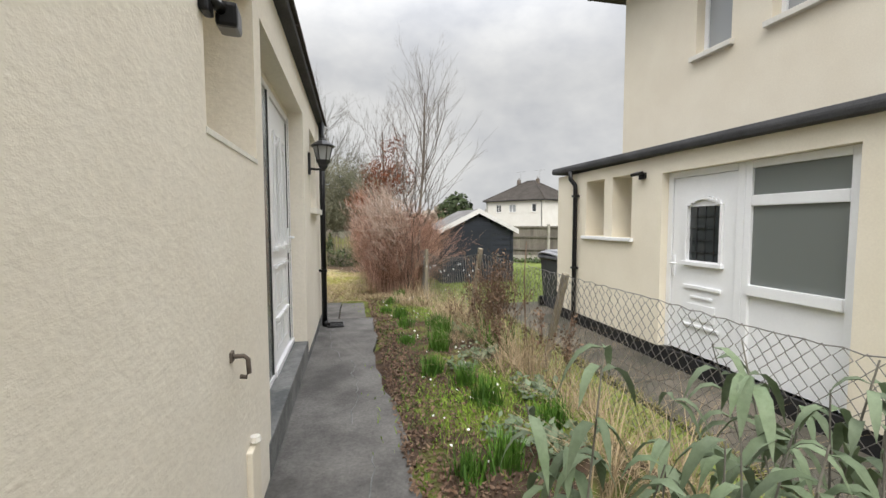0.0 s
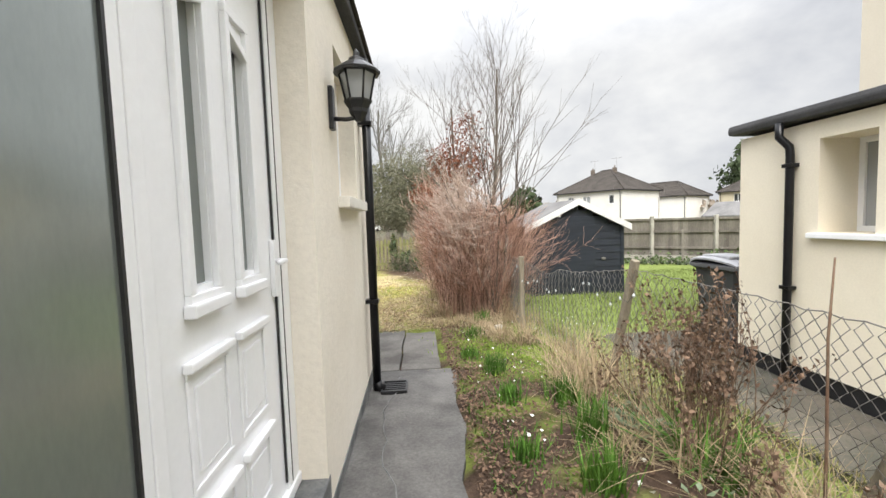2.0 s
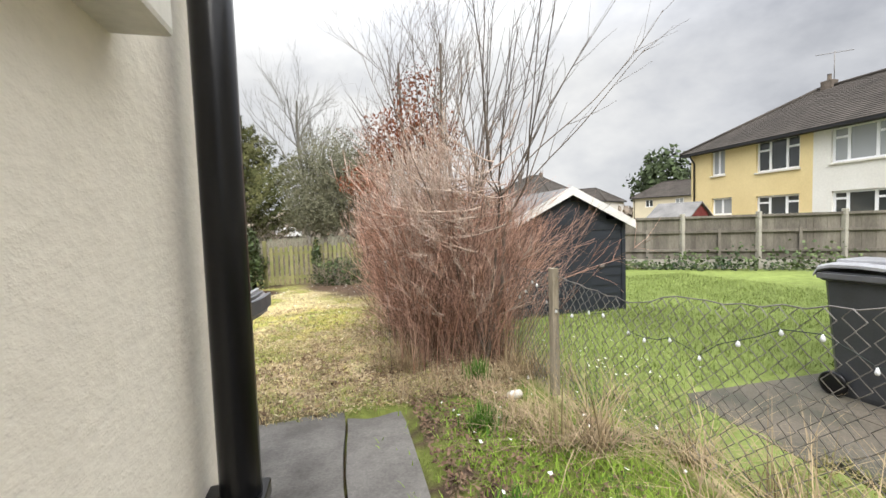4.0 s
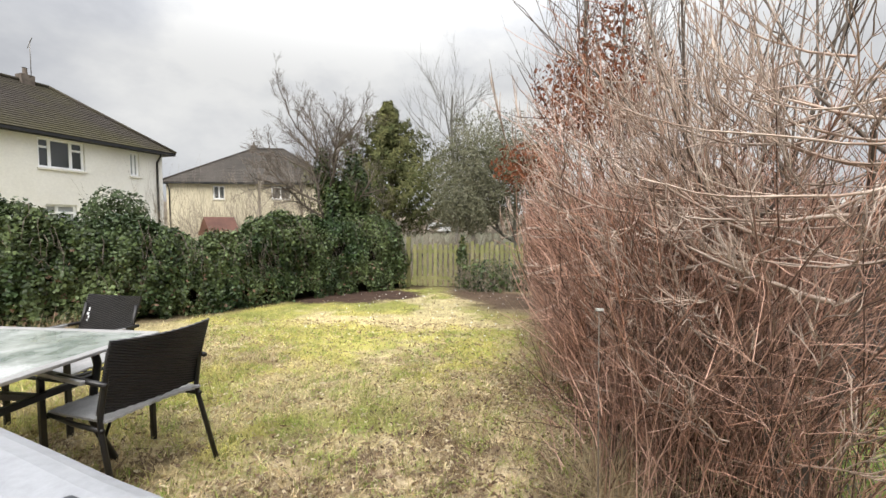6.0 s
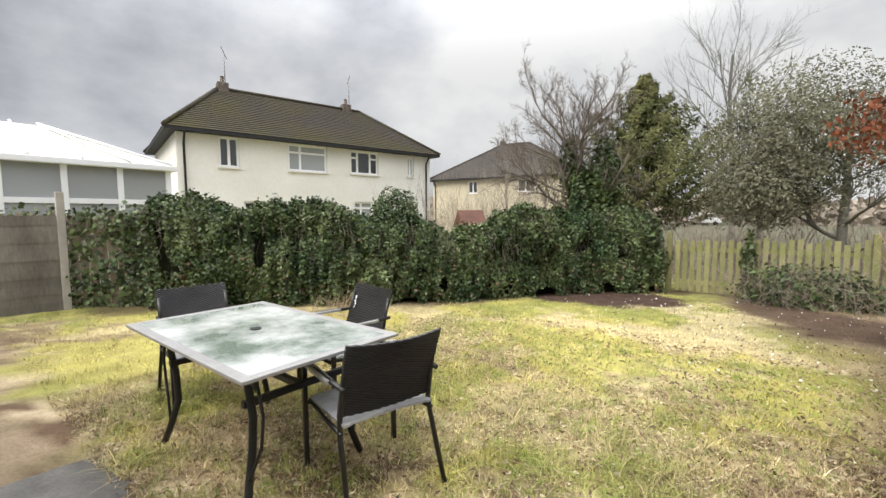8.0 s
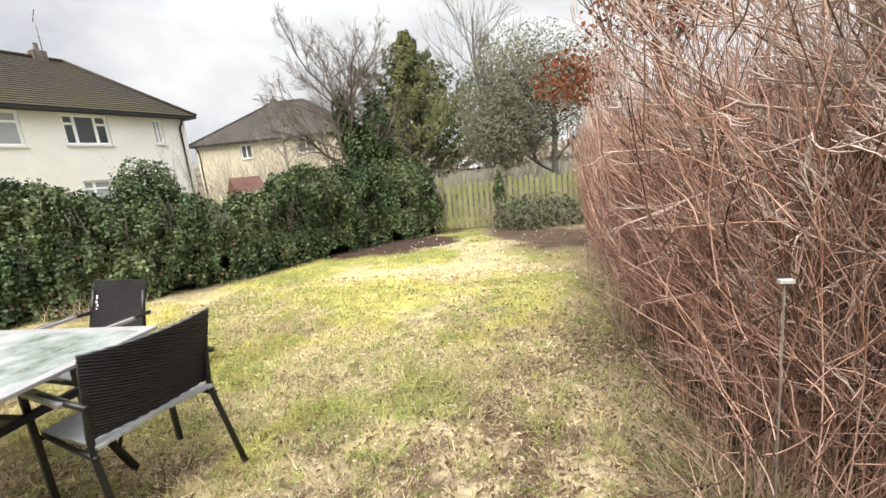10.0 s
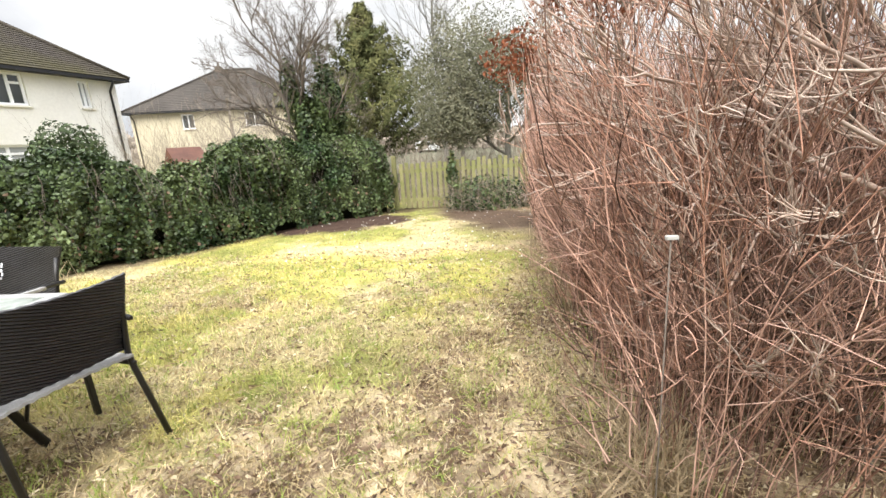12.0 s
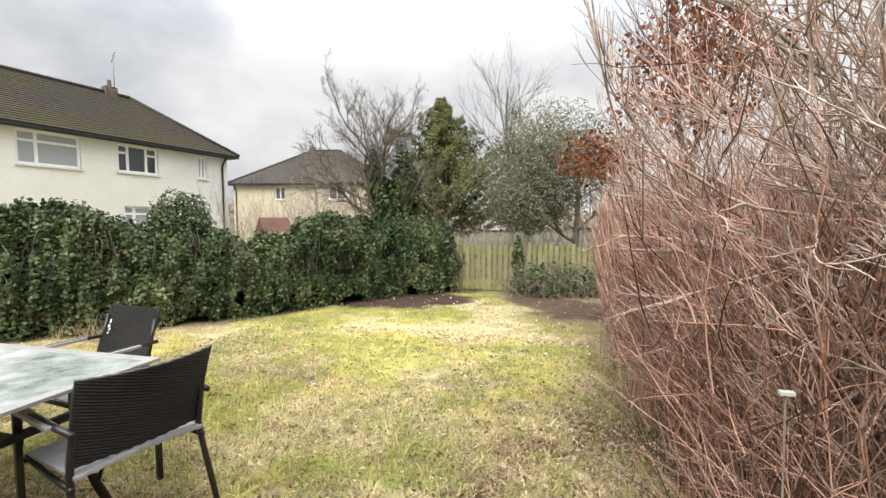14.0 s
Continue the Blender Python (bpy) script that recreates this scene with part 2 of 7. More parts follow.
M_STRAW = material("straw_grass", (0.36, 0.28, 0.17), 0.85, 0.2, 4, 40, 0.0, island=0.35, transl=0.2, tint=(0.33, 0.25, 0.155))
M_PETAL = material("white_petal", (0.8, 0.8, 0.76), 0.7, 0.05, 5, 40, 0)
M_STONE = material("pale_stone", (0.55, 0.54, 0.51), 0.9, 0.2, 6, 40, 0.5, 0.004)
M_REDBR = material("red_painted_timber", (0.17, 0.03, 0.028), 0.7, 0.3, 3, 40, 0.2, 0.003)
M_RUST = material("orange_brown_tarpaulin", (0.125, 0.052, 0.034), 0.7, 0.3, 3, 40, 0.2, 0.003)
M_POLY = material("conservatory_roof_sheet", (0.66, 0.655, 0.58), 0.35, 0.12, 0.8, 20, 0.1, 0.002, tint=(0.56, 0.55, 0.44))
M_SCRUB = material("bare_scrub_twigs", (0.30, 0.255, 0.205), 0.9, 0.3, 2, 30, 0.0, island=0.35, tint=(0.22, 0.18, 0.14))
M_FARTREE = material("far_dark_foliage", (0.06, 0.085, 0.035), 0.9, 0.3, 0.5, 5, 0.0, island=0.4)


def glass_top():
    """Obscured glass table top, wet, with milky and dirty green patches."""
    m = material("wet_obscured_table_glass", (0.62, 0.64, 0.62), 0.12, 0.25, 2.6, 70, 0.1, 0.001, tint=(0.15, 0.19, 0.155), spec=0.7, coat=0.5)
    return m


M_TABGLASS = glass_top()

# ---- mesh helpers ----


def finish(ob, mat, parent=None, label="", smooth=False):
    if mat:
        ob.data.materials.append(mat)
    if parent:
        ob.parent = parent
    if label:
        ob["label"] = label
    if smooth:
        ob.data.polygons.foreach_set("use_smooth", [True] * len(ob.data.polygons))
    return ob


def part(name, bm, mat, parent=None, label="", smooth=False):
    """Links a bmesh as one mesh object, under a thing when one is given."""
    me = bpy.data.meshes.new(name)
    bmesh.ops.recalc_face_normals(bm, faces=bm.faces)
    bm.to_mesh(me)
    bm.free()
    return finish(new(name, me), mat, parent, label, smooth)


def cloud(name, verts, faces, mat, parent=None, label="", cols=None, smooth=False):
    """One mesh from arrays: verts (n, 3), faces (m, k)."""
    me = bpy.data.meshes.new(name)
    verts, faces = np.asarray(verts, np.float32), np.asarray(faces, np.int32)
    k = faces.shape[1]
    me.vertices.add(len(verts))
    me.vertices.foreach_set("co", verts.ravel())
    me.loops.add(faces.size)
    me.loops.foreach_set("vertex_index", faces.ravel())
    me.polygons.add(len(faces))
    me.polygons.foreach_set("loop_start", np.arange(len(faces), dtype=np.int32) * k)
    if cols is not None:
        at = me.attributes.new("col", "FLOAT_COLOR", "POINT")
        at.data.foreach_set("color", np.concatenate([cols, np.ones((len(cols), 1))], 1).astype(np.float32).ravel())
    me.update(calc_edges=True)
    me.validate()
    return finish(new(name, me), mat, parent, label, smooth)


def thing(name, label, category, at=(0, 0, 0), group="", kind=""):
    ob = new(name)
    ob.location = at
    return tagged(ob, label, category, group, kind)


def box(bm, x0, x1, y0, y1, z0, z1, bevel=0.0, m=None):
    r = bmesh.ops.create_cube(bm, size=1.0)
    vs = r["verts"]
    for v in vs:
        v.co = Vector(((x0 + x1) / 2 + v.co.x * (x1 - x0), (y0 + y1) / 2 + v.co.y * (y1 - y0), (z0 + z1) / 2 + v.co.z * (z1 - z0)))
    if bevel:
        es = list({e for v in vs for e in v.link_edges})
        g = bmesh.ops.bevel(bm, geom=es, offset=bevel, segments=2, affect="EDGES", profile=0.6)
        vs = list({v for f in g["faces"] for v in f.verts} | {v for v in vs if v.is_valid})
    if m is not None:
        bmesh.ops.transform(bm, matrix=m, verts=vs)
    return bm


def boxes(*bs, bevel=0.0, m=None):
    bm = bmesh.new()
    for b in bs:
        box(bm, *b, bevel=bevel, m=m)
    return bm


def tubes(paths, radii, sides=4, cap=False):
    """Tubes along paths. paths: arrays (n, 3); radii: arrays (n,) or pairs (start, end). Returns verts, quads."""
    V, F, off = [], [], 0
    a = np.arange(sides) * 2 * np.pi / sides
    for p, r in zip(paths, radii):
        p = np.asarray(p, float)
        n = len(p)
        r = np.linspace(r[0], r[1], n) if len(r) == 2 and n != 2 else np.asarray(r, float)
        d = np.gradient(p, axis=0)
        d /= np.linalg.norm(d, axis=1, keepdims=True) + 1e-9
        ref = np.array([0.0, 0.0, 1.0]) if abs(d[0, 2]) < 0.8 else np.array([1.0, 0.0, 0.0])
        u = np.cross(d, ref)
        u /= np.linalg.norm(u, axis=1, keepdims=True) + 1e-9
        w = np.cross(d, u)
        ring = p[:, None] + r[:, None, None] * (np.cos(a)[None, :, None] * u[:, None] + np.sin(a)[None, :, None] * w[:, None])
        V.append(ring.reshape(-1, 3))
        i = np.arange(n - 1)[:, None] * sides
        j = np.arange(sides)[None]
        k = (j + 1) % sides
        F.append(np.stack([i + j, i + k, i + sides + k, i + sides + j], -1).reshape(-1, 4) + off)
        if cap:
            for s, e in ((0, 0), (n - 1, 1)):
                ids = off + s * sides + np.arange(sides)
                c = off + n * sides + e
                F.append(np.stack([ids, np.roll(ids, -1), np.full(sides, c), np.full(sides, c)], -1))
            V.append(p[[0, -1]])
            off += 2
        off += n * sides
    return np.concatenate(V), np.concatenate(F)


def tube_part(name, path, r, mat, parent=None, label="", sides=8):
    """One round bar along a path of points."""
    bm = bmesh.new()
    p = [Vector(q) for q in path]
    rings = []
    for i, q in enumerate(p):
        d = ((p[min(i + 1, len(p) - 1)] - p[max(i - 1, 0)])).normalized()
        ref = Vector((0, 0, 1)) if abs(d.z) < 0.8 else Vector((1, 0, 0))
        u = d.cross(ref).normalized()
        w = d.cross(u)
        rr = r[i] if isinstance(r, (list, tuple)) else r
        rings.append([bm.verts.new(q + rr * (math.cos(a) * u + math.sin(a) * w)) for a in (2 * math.pi * k / sides for k in range(sides))])
    for a, b in zip(rings, rings[1:]):
        for k in range(sides):
            bm.faces.new((a[k], a[(k + 1) % sides], b[(k + 1) % sides], b[k]))
    bm.faces.new(rings[0])
    bm.faces.new(rings[-1][::-1])
    return part(name, bm, mat, parent, label, smooth=True)


def lathe(profile, at, sides=16):
    """A turned shape: profile of (radius, z)."""
    bm = bmesh.new()
    rings = [[bm.verts.new((at[0] + r * math.cos(2 * math.pi * k / sides), at[1] + r * math.sin(2 * math.pi * k / sides), at[2] + z)) for k in range(sides)] for r, z in profile]
    for a, b in zip(rings, rings[1:]):
        for k in range(sides):
            bm.faces.new((a[k], a[(k + 1) % sides], b[(k + 1) % sides], b[k]))
    bm.faces.new(rings[0])
    bm.faces.new(rings[-1])
    return bm


def wall_mesh(a, b, z0, z1, thick, holes):
    """A wall of bmesh from a to b (its face), z0 to z1, running back by thick to the left of a-b, with holes (u0, u1, z0, z1)."""
    a, b = Vector((*a, 0)), Vector((*b, 0))
    u = (b - a).normalized()
    back = Vector((-u.y, u.x, 0)) * thick
    L = (b - a).length
    us = sorted({0.0, L, *[h[0] for h in holes], *[h[1] for h in holes]})
    zs = sorted({z0, z1, *[h[2] for h in holes], *[h[3] for h in holes]})
    us, zs = [q for q in us if 0 <= q <= L], [q for q in zs if z0 <= q <= z1]

    def solid(i, j):
        if not (0 <= i < len(us) - 1 and 0 <= j < len(zs) - 1):
            return False
        cu, cz = (us[i] + us[i + 1]) / 2, (zs[j] + zs[j + 1]) / 2
        return not any(h[0] < cu < h[1] and h[2] < cz < h[3] for h in holes)

    bm = bmesh.new()

    def quad(*ps):
        bm.faces.new([bm.verts.new(q) for q in ps])

    for i in range(len(us) - 1):
        for j in range(len(zs) - 1):
            if not solid(i, j):
                continue
            p = [a + u * us[i + di] + Vector((0, 0, zs[j + dj])) for di, dj in ((0, 0), (1, 0), (1, 1), (0, 1))]
            q = [c + back for c in p]
            quad(*p)
            quad(*q[::-1])
            for (di, dj), (s, e) in (((0, -1), (0, 1)), ((1, 0), (1, 2)), ((0, 1), (2, 3)), ((-1, 0), (3, 0))):
                if not solid(i + di, j + dj):
                    quad(p[e], p[s], q[s], q[e])
    bmesh.ops.remove_doubles(bm, verts=bm.verts, dist=0.0005)
    return bm


def on_wall(a, b):
    """Matrix with x along a-b, y into the wall, z up, at a."""
    a, b = Vector((*a, 0)), Vector((*b, 0))
    u = (b - a).normalized()
    v = Vector((-u.y, u.x, 0))
    m = Matrix.Identity(4)
    for i, c in enumerate((u, v, Vector((0, 0, 1)))):
        m[0][i], m[1][i], m[2][i] = c
    m.translation = a
    return m


def window(parent, m, u0, u1, z0, z1, inset, lights=(), transom=None, pane_mat=None, fw=0.06, sill=True, depth=0.06, frame_mat=None):
    """A white framed window set in a hole: a part of its house with frame, panes and sill. lights: mullion positions."""
    fm = frame_mat or M_UPVC
    w = new("window")
    w.parent = parent
    cuts = [u0, *lights, u1]
    bm = bmesh.new()
    y0, y1 = inset, inset + depth
    box(bm, u0, u0 + fw, y0, y1, z0, z1, m=m)
    box(bm, u1 - fw, u1, y0, y1, z0, z1, m=m)
    box(bm, u0 + fw, u1 - fw, y0, y1, z0, z0 + fw, m=m)
    box(bm, u0 + fw, u1 - fw, y0, y1, z1 - fw, z1, m=m)
    for c in lights:
        box(bm, c - fw * 0.6, c + fw * 0.6, y0 + 0.002, y1 - 0.002, z0 + fw, z1 - fw, m=m)
    if transom:
        for s, e in ((cuts[0], cuts[1]), (cuts[-2], cuts[-1])):
            box(bm, s + fw * 0.5, e - fw * 0.5, y0 + 0.004, y1 - 0.004, transom - fw * 0.5, transom + fw * 0.5, m=m)
    part("window_frame", bm, fm, w)
    for s, e in zip(cuts, cuts[1:]):
        part("pane", boxes((s + 0.01, e - 0.01, (y0 + y1) / 2 - 0.006, (y0 + y1) / 2 + 0.006, z0 + 0.01, z1 - 0.01), m=m), pane_mat or M_GLASSD, w)
    if sill:
        part("window_sill", boxes((u0 - 0.05, u1 + 0.05, -0.07, inset, z0 - 0.07, z0 - 0.002), bevel=0.008, m=m), M_SILLP, w)
    return w


def leaves(centres, normals, size, rng, aspect=1.0, fold=0.25, droop=0.0, jitter=0.35):
    """Small folded leaves, two quads each, at centres, facing normals."""
    n = len(centres)
    nr = normals + rng.normal(0, jitter, (n, 3))
    nr /= np.linalg.norm(nr, axis=1, keepdims=True) + 1e-9
    t = rng.normal(0, 1, (n, 3))
    t[:, 2] -= droop
    t -= (t * nr).sum(1, keepdims=True) * nr
    t /= np.linalg.norm(t, axis=1, keepdims=True) + 1e-9
    s = np.cross(nr, t)
    L = (size * rng.uniform(0.65, 1.35, n))[:, None]
    W = L * aspect
    c = centres
    v = np.stack([c - t * L * 0.5, c - t * L * 0.12 + s * W * 0.5 - nr * W * fold, c + t * L * 0.5, c - t * L * 0.12 - s * W * 0.5 - nr * W * fold], 1)
    f = np.arange(n)[:, None] * 4
    faces = np.concatenate([f + np.array([[0, 1, 2]]), f + np.array([[0, 2, 3]])], 1).reshape(-1, 3)
    return v.reshape(-1, 3), faces


def branches(base, direction, length, radius, rng, levels=3, kids=5, spread=0.7, up=0.15, wander=0.12, shrink=0.62, start=0.25, seg=6):
    """Limbs that fork and taper. Returns paths and radii."""
    paths, rads = [], []

    def grow(p, d, L, r, lv):
        pts, dd = [p], d
        for _ in range(seg):
            dd = dd + rng.normal(0, wander, 3) + np.array([0, 0, up * 0.25])
            dd = dd / np.linalg.norm(dd)
            pts.append(pts[-1] + dd * L / seg)
        paths.append(np.array(pts))
        rads.append((r, r * 0.35 if lv else r * 0.4))
        if not lv:
            return
        for _ in range(kids):
            k = rng.uniform(start, 1.0)
            i = min(int(k * seg), seg - 1)
            q = pts[i] + (pts[i + 1] - pts[i]) * (k * seg - i)
            loc = pts[i + 1] - pts[i]
            loc = loc / np.linalg.norm(loc)
            side = rng.normal(0, 1, 3)
            side -= side.dot(loc) * loc
            side /= np.linalg.norm(side)
            nd = loc + side * spread * rng.uniform(0.6, 1.4) + np.array([0, 0, up])
            grow(q, nd / np.linalg.norm(nd), L * shrink * rng.uniform(0.6, 1.15) * (1.15 - 0.4 * k), max(r * (1 - 0.6 * k) * 0.62, 0.0022), lv - 1)

    d = np.asarray(direction, float)
    grow(np.asarray(base, float), d / np.linalg.norm(d), length, radius, levels)
    return paths, rads


def interp(v, table):
    return np.interp(v, [a for a, _ in table], [b for _, b in table])


OUR_Z = [(-6, 0.09), (3, 0.08), (5, 0.05), (6, 0.0), (7, -0.05), (8.1, -0.1), (9, -0.11), (10, -0.14), (12, -0.19), (15, -0.27), (18, -0.34), (30, -0.42)]
NB_Z = [(-6, -0.2), (6, -0.2), (8, -0.17), (10, -0.2), (11, -0.25), (14, -0.28), (18, -0.34), (30, -0.42)]


def ground_z(x, y):
    """Height of the ground: the path side, easing down to the neighbour's side."""
    x, y = np.asarray(x, float), np.asarray(y, float)
    k = np.clip((x - 1.3) / 1.0, 0, 1)
    k = k * k * (3 - 2 * k)
    return interp(y, OUR_Z) * (1 - k) + interp(y, NB_Z) * k


def gz(x, y):
    return float(ground_z(x, y))

# ---- ground ----


def vnoise(x, y, scale, seed=0):
    """Smooth lattice noise in 0..1."""
    g = np.random.default_rng(seed).random((64, 64))
    x, y = np.asarray(x) * scale + 1000.0, np.asarray(y) * scale + 1000.0
    xi, yi = np.floor(x).astype(int), np.floor(y).astype(int)
    fx, fy = x - xi, y - yi
    fx, fy = fx * fx * (3 - 2 * fx), fy * fy * (3 - 2 * fy)
    a, b = g[xi % 64, yi % 64], g[(xi + 1) % 64, yi % 64]
    c, d = g[xi % 64, (yi + 1) % 64], g[(xi + 1) % 64, (yi + 1) % 64]
    return (a * (1 - fx) + b * fx) * (1 - fy) + (c * (1 - fx) + d * fx) * fy


def fuzz(x, y, seed=0):
    return vnoise(x, y, 0.7, seed) * 0.5 + vnoise(x, y, 2.1, seed + 1) * 0.3 + vnoise(x, y, 6.3, seed + 2) * 0.2


def smooth(v, a, b):
    t = np.clip((np.asarray(v, float) - a) / (b - a), 0, 1)
    return t * t * (3 - 2 * t)


def fence_x(y):
    """The wire fence's line, which slants towards the path as it runs down the garden."""
    return interp(y, [(-3, 2.4), (0.3, 2.3), (3.5, 2.12), (5.4, 1.80), (7.7, 1.48), (9.5, 1.62), (11.0, 1.85), (14, 1.9)])


def beyond(x, y):
    """x moved so that the neighbour's lawn begins at 1.95 all along the fence."""
    return x + np.where(np.asarray(y) > 5.4, 1.95 - fence_x(y), 0.0)


HEDGE = [(-8.7, 9.75), (-7.9, 10.9), (-6.2, 12.6), (-4.9, 14.6), (-4.1, 16.2), (-2.6, 17.5)]


def hedge_dist(x, y):
    """Distance to the hedge's line; positive on the lawn's side."""
    best = np.full(np.shape(x), 1e9)
    for (ax, ay), (bx, by) in zip(HEDGE, HEDGE[1:]):
        L = math.hypot(bx - ax, by - ay)
        ux, uy = (bx - ax) / L, (by - ay) / L
        t = np.clip((x - ax) * ux + (y - ay) * uy, 0, L)
        best = np.minimum(best, np.hypot(x - ax - t * ux, y - ay - t * uy))
    return best


def cover(x, y):
    """How much soil, dry grass and litter lie at a place."""
    f = fuzz(x, y, 3)
    q = beyond(x, y)
    hd = hedge_dist(x, y)
    soil = smooth(1.0 - np.hypot((x + 3.4) / 2.7, (y - 15.6 - 0.3 * (x + 3.4)) / 1.2) + (f - 0.5) * 0.9, 0.05, 0.3)
    soil = np.maximum(soil, 0.85 * smooth(1.0 - np.hypot((x - 0.1) / 1.7, (y - 15.9 + 0.5 * x) / 1.5) + (f - 0.5) * 1.1, 0.05, 0.4))
    soil = np.maximum(soil, 0.8 * smooth(1.0 - hd + (f - 0.5) * 0.8, 0, 0.4))
    under = smooth(x + (f - 0.5) * 1.3, -0.05, 0.7) * smooth(y, 8.3, 9.0) * (1 - smooth(q, 1.9, 2.1))
    far = smooth(x + (y - 14.5) * 0.55 + (f - 0.5) * 1.6, -0.9, 0.5) * smooth(y, 12.0, 13.5) * (1 - smooth(q, 1.9, 2.2))
    bed = smooth(x, -0.9, -0.7) * (1 - smooth(y, 7.9, 8.6)) * (1 - smooth(q, 1.8, 2.0))
    litter = np.clip(np.maximum(np.maximum(under, far), bed * (0.55 + 0.9 * (f - 0.4))), 0, 1)
    litter = np.maximum(litter, 0.85 * smooth(8.55 - y + (f - 0.5) * 1.6 - 0.12 * np.abs(x + 2.5), 0.0, 0.5) * (x < -0.5) * (x > -8))
    dry = smooth(10.9 - y + (fuzz(x, y, 11) - 0.5) * 7.0 + x * 0.35, -0.4, 1.6) * (q < 1.95) * (y > 5)
    dry = np.maximum(dry, smooth(fuzz(x * 1.4, y * 1.4, 21), 0.52, 0.65) * 0.6 * (q < 1.95))
    return soil, dry, litter


GREEN, LIME, DRY, SOIL, LITTER, NBGREEN = [np.array(c) for c in ((0.28, 0.288, 0.082), (0.475, 0.425, 0.135), (0.68, 0.54, 0.37), (0.075, 0.048, 0.036), (0.23, 0.165, 0.115), (0.215, 0.268, 0.078))]


def lawn_colour(x, y):
    soil, dry, litter = cover(x, y)
    q = beyond(x, y)
    l = smooth(fuzz(x, y, 31), 0.32, 0.62)
    c = GREEN[None] * (1 - l)[:, None] + LIME[None] * l[:, None]
    nb = smooth(q, 1.9, 2.1)
    c = c * (1 - nb)[:, None] + NBGREEN[None] * (0.75 + 0.5 * fuzz(x, y, 41))[:, None] * nb[:, None]
    bed = (1 - smooth(y, 7.9, 8.6)) * (1 - smooth(q, 1.8, 2.0)) * (x > -1)
    moss = smooth(fuzz(x * 1.6, y * 1.6, 45), 0.5, 0.6)[:, None]
    mud = (smooth(fuzz(x * 4, y * 4, 47), 0.50, 0.60) * (0.15 + dry) * 0.85 * (q < 1.9) * (1 - smooth(y, 10.5, 13.0)))[:, None]
    earth = np.array([0.085, 0.058, 0.042])[None] * (0.6 + 0.9 * vnoise(x, y, 14, 46))[:, None]
    earth = earth * (1 - moss) + np.array([0.17, 0.20, 0.05])[None] * moss
    for k, col in ((dry * 0.85, DRY), (litter * 0.85, LITTER), (soil, SOIL)):
        c = c * (1 - k)[:, None] + col[None] * k[:, None]
    c = c * (1 - mud) + np.array([0.15, 0.098, 0.062])[None] * mud
    c = c * (1 - bed)[:, None] + earth * bed[:, None]
    away = np.clip(np.maximum(np.maximum(np.abs(x) - 12, y - 19), -3 - y) / 4, 0, 1)[:, None]
    return c * (1 - away) + np.array([0.13, 0.125, 0.085])[None] * away


def axis(lo, hi, step, far):
    mid = np.arange(lo, hi + step / 2, step)
    out = [v for v in np.cumsum([step * 1.3 ** k for k in range(1, 40)]) if v < far]
    return np.concatenate([[lo - v for v in out[::-1]], mid, [hi + v for v in out]])


gx, gy = axis(-10.5, 5.0, 0.09, 1500.0), axis(-1.0, 18.5, 0.09, 1500.0)
GX, GY = np.meshgrid(gx, gy)
px, py = GX.ravel(), GY.ravel()
inside = (np.abs(px) < 14) & (py < 22) & (py > -3)
pz = ground_z(px, py) + inside * ((fuzz(px, py, 51) - 0.5) * 0.05 + (vnoise(px, py, 9, 52) - 0.5) * 0.018)
pz -= inside * 0.05 * ((px < 0.36) & (px > -4.2) & (py < 7.9))
pz -= inside * 0.06 * ((px > 2.62) & (py < 7.6))
nx, ny = len(gx), len(gy)
i = np.arange(nx - 1)[None] + np.arange(ny - 1)[:, None] * nx
gf = np.stack([i, i + 1, i + 1 + nx, i + nx], -1).reshape(-1, 4)
ground = cloud("ground", np.stack([px, py, pz], 1), gf, M_GROUND, cols=lawn_colour(px, py), smooth=True)
tagged(ground, "patchy lawn and bare soil, green, lime and straw coloured", "ground", kind="structure")


def slab(name, outline, z, thick, mat, parent, label=""):
    """A concrete slab from its outline, following the ground's fall, with a worn edge."""
    bm = bmesh.new()
    top = [bm.verts.new((x, y, gz(x, y) + z)) for x, y in outline]
    low = [bm.verts.new((x, y, gz(x, y) + z - thick)) for x, y in outline]
    bm.faces.new(top)
    bm.faces.new(low[::-1])
    n = len(outline)
    for k in range(n):
        bm.faces.new((top[k], low[k], low[(k + 1) % n], top[(k + 1) % n]))
    return part(name, bm, mat, parent, label)


path = thing("path", "dark grey worn concrete path beside the house", "path", kind="structure")
rng = np.random.default_rng(5)
ys = np.arange(-5.0, 8.01, 0.1)
edge = 0.36 + 0.07 * (vnoise(ys, ys * 0, 1.0, 61) - 0.5) + 0.05 * (vnoise(ys, ys * 0, 5, 62) - 0.5) - 0.10 * smooth(ys, 2.3, 3.2) + 0.05 * smooth(ys, 4.0, 5.0) - 0.1 * smooth(ys, 6, 7.8)
for y0, y1 in ((-5.0, -1.0), (-1.0, 6.1)):
    k = (ys > y0) & (ys < y1)
    right = [(float(a), float(b)) for a, b in zip(edge[k], ys[k])]
    mid = [(-0.43, float(b)) for b in ys[k]]
    slab("slab", [(-0.43, y0 + 0.004), (right[0][0], y0 + 0.004), *right, (right[-1][0], y1 - 0.004), (-0.43, y1 - 0.004), *mid[::-1]], 0.0, 0.1, M_CONC, path)
rc = np.random.default_rng(67)
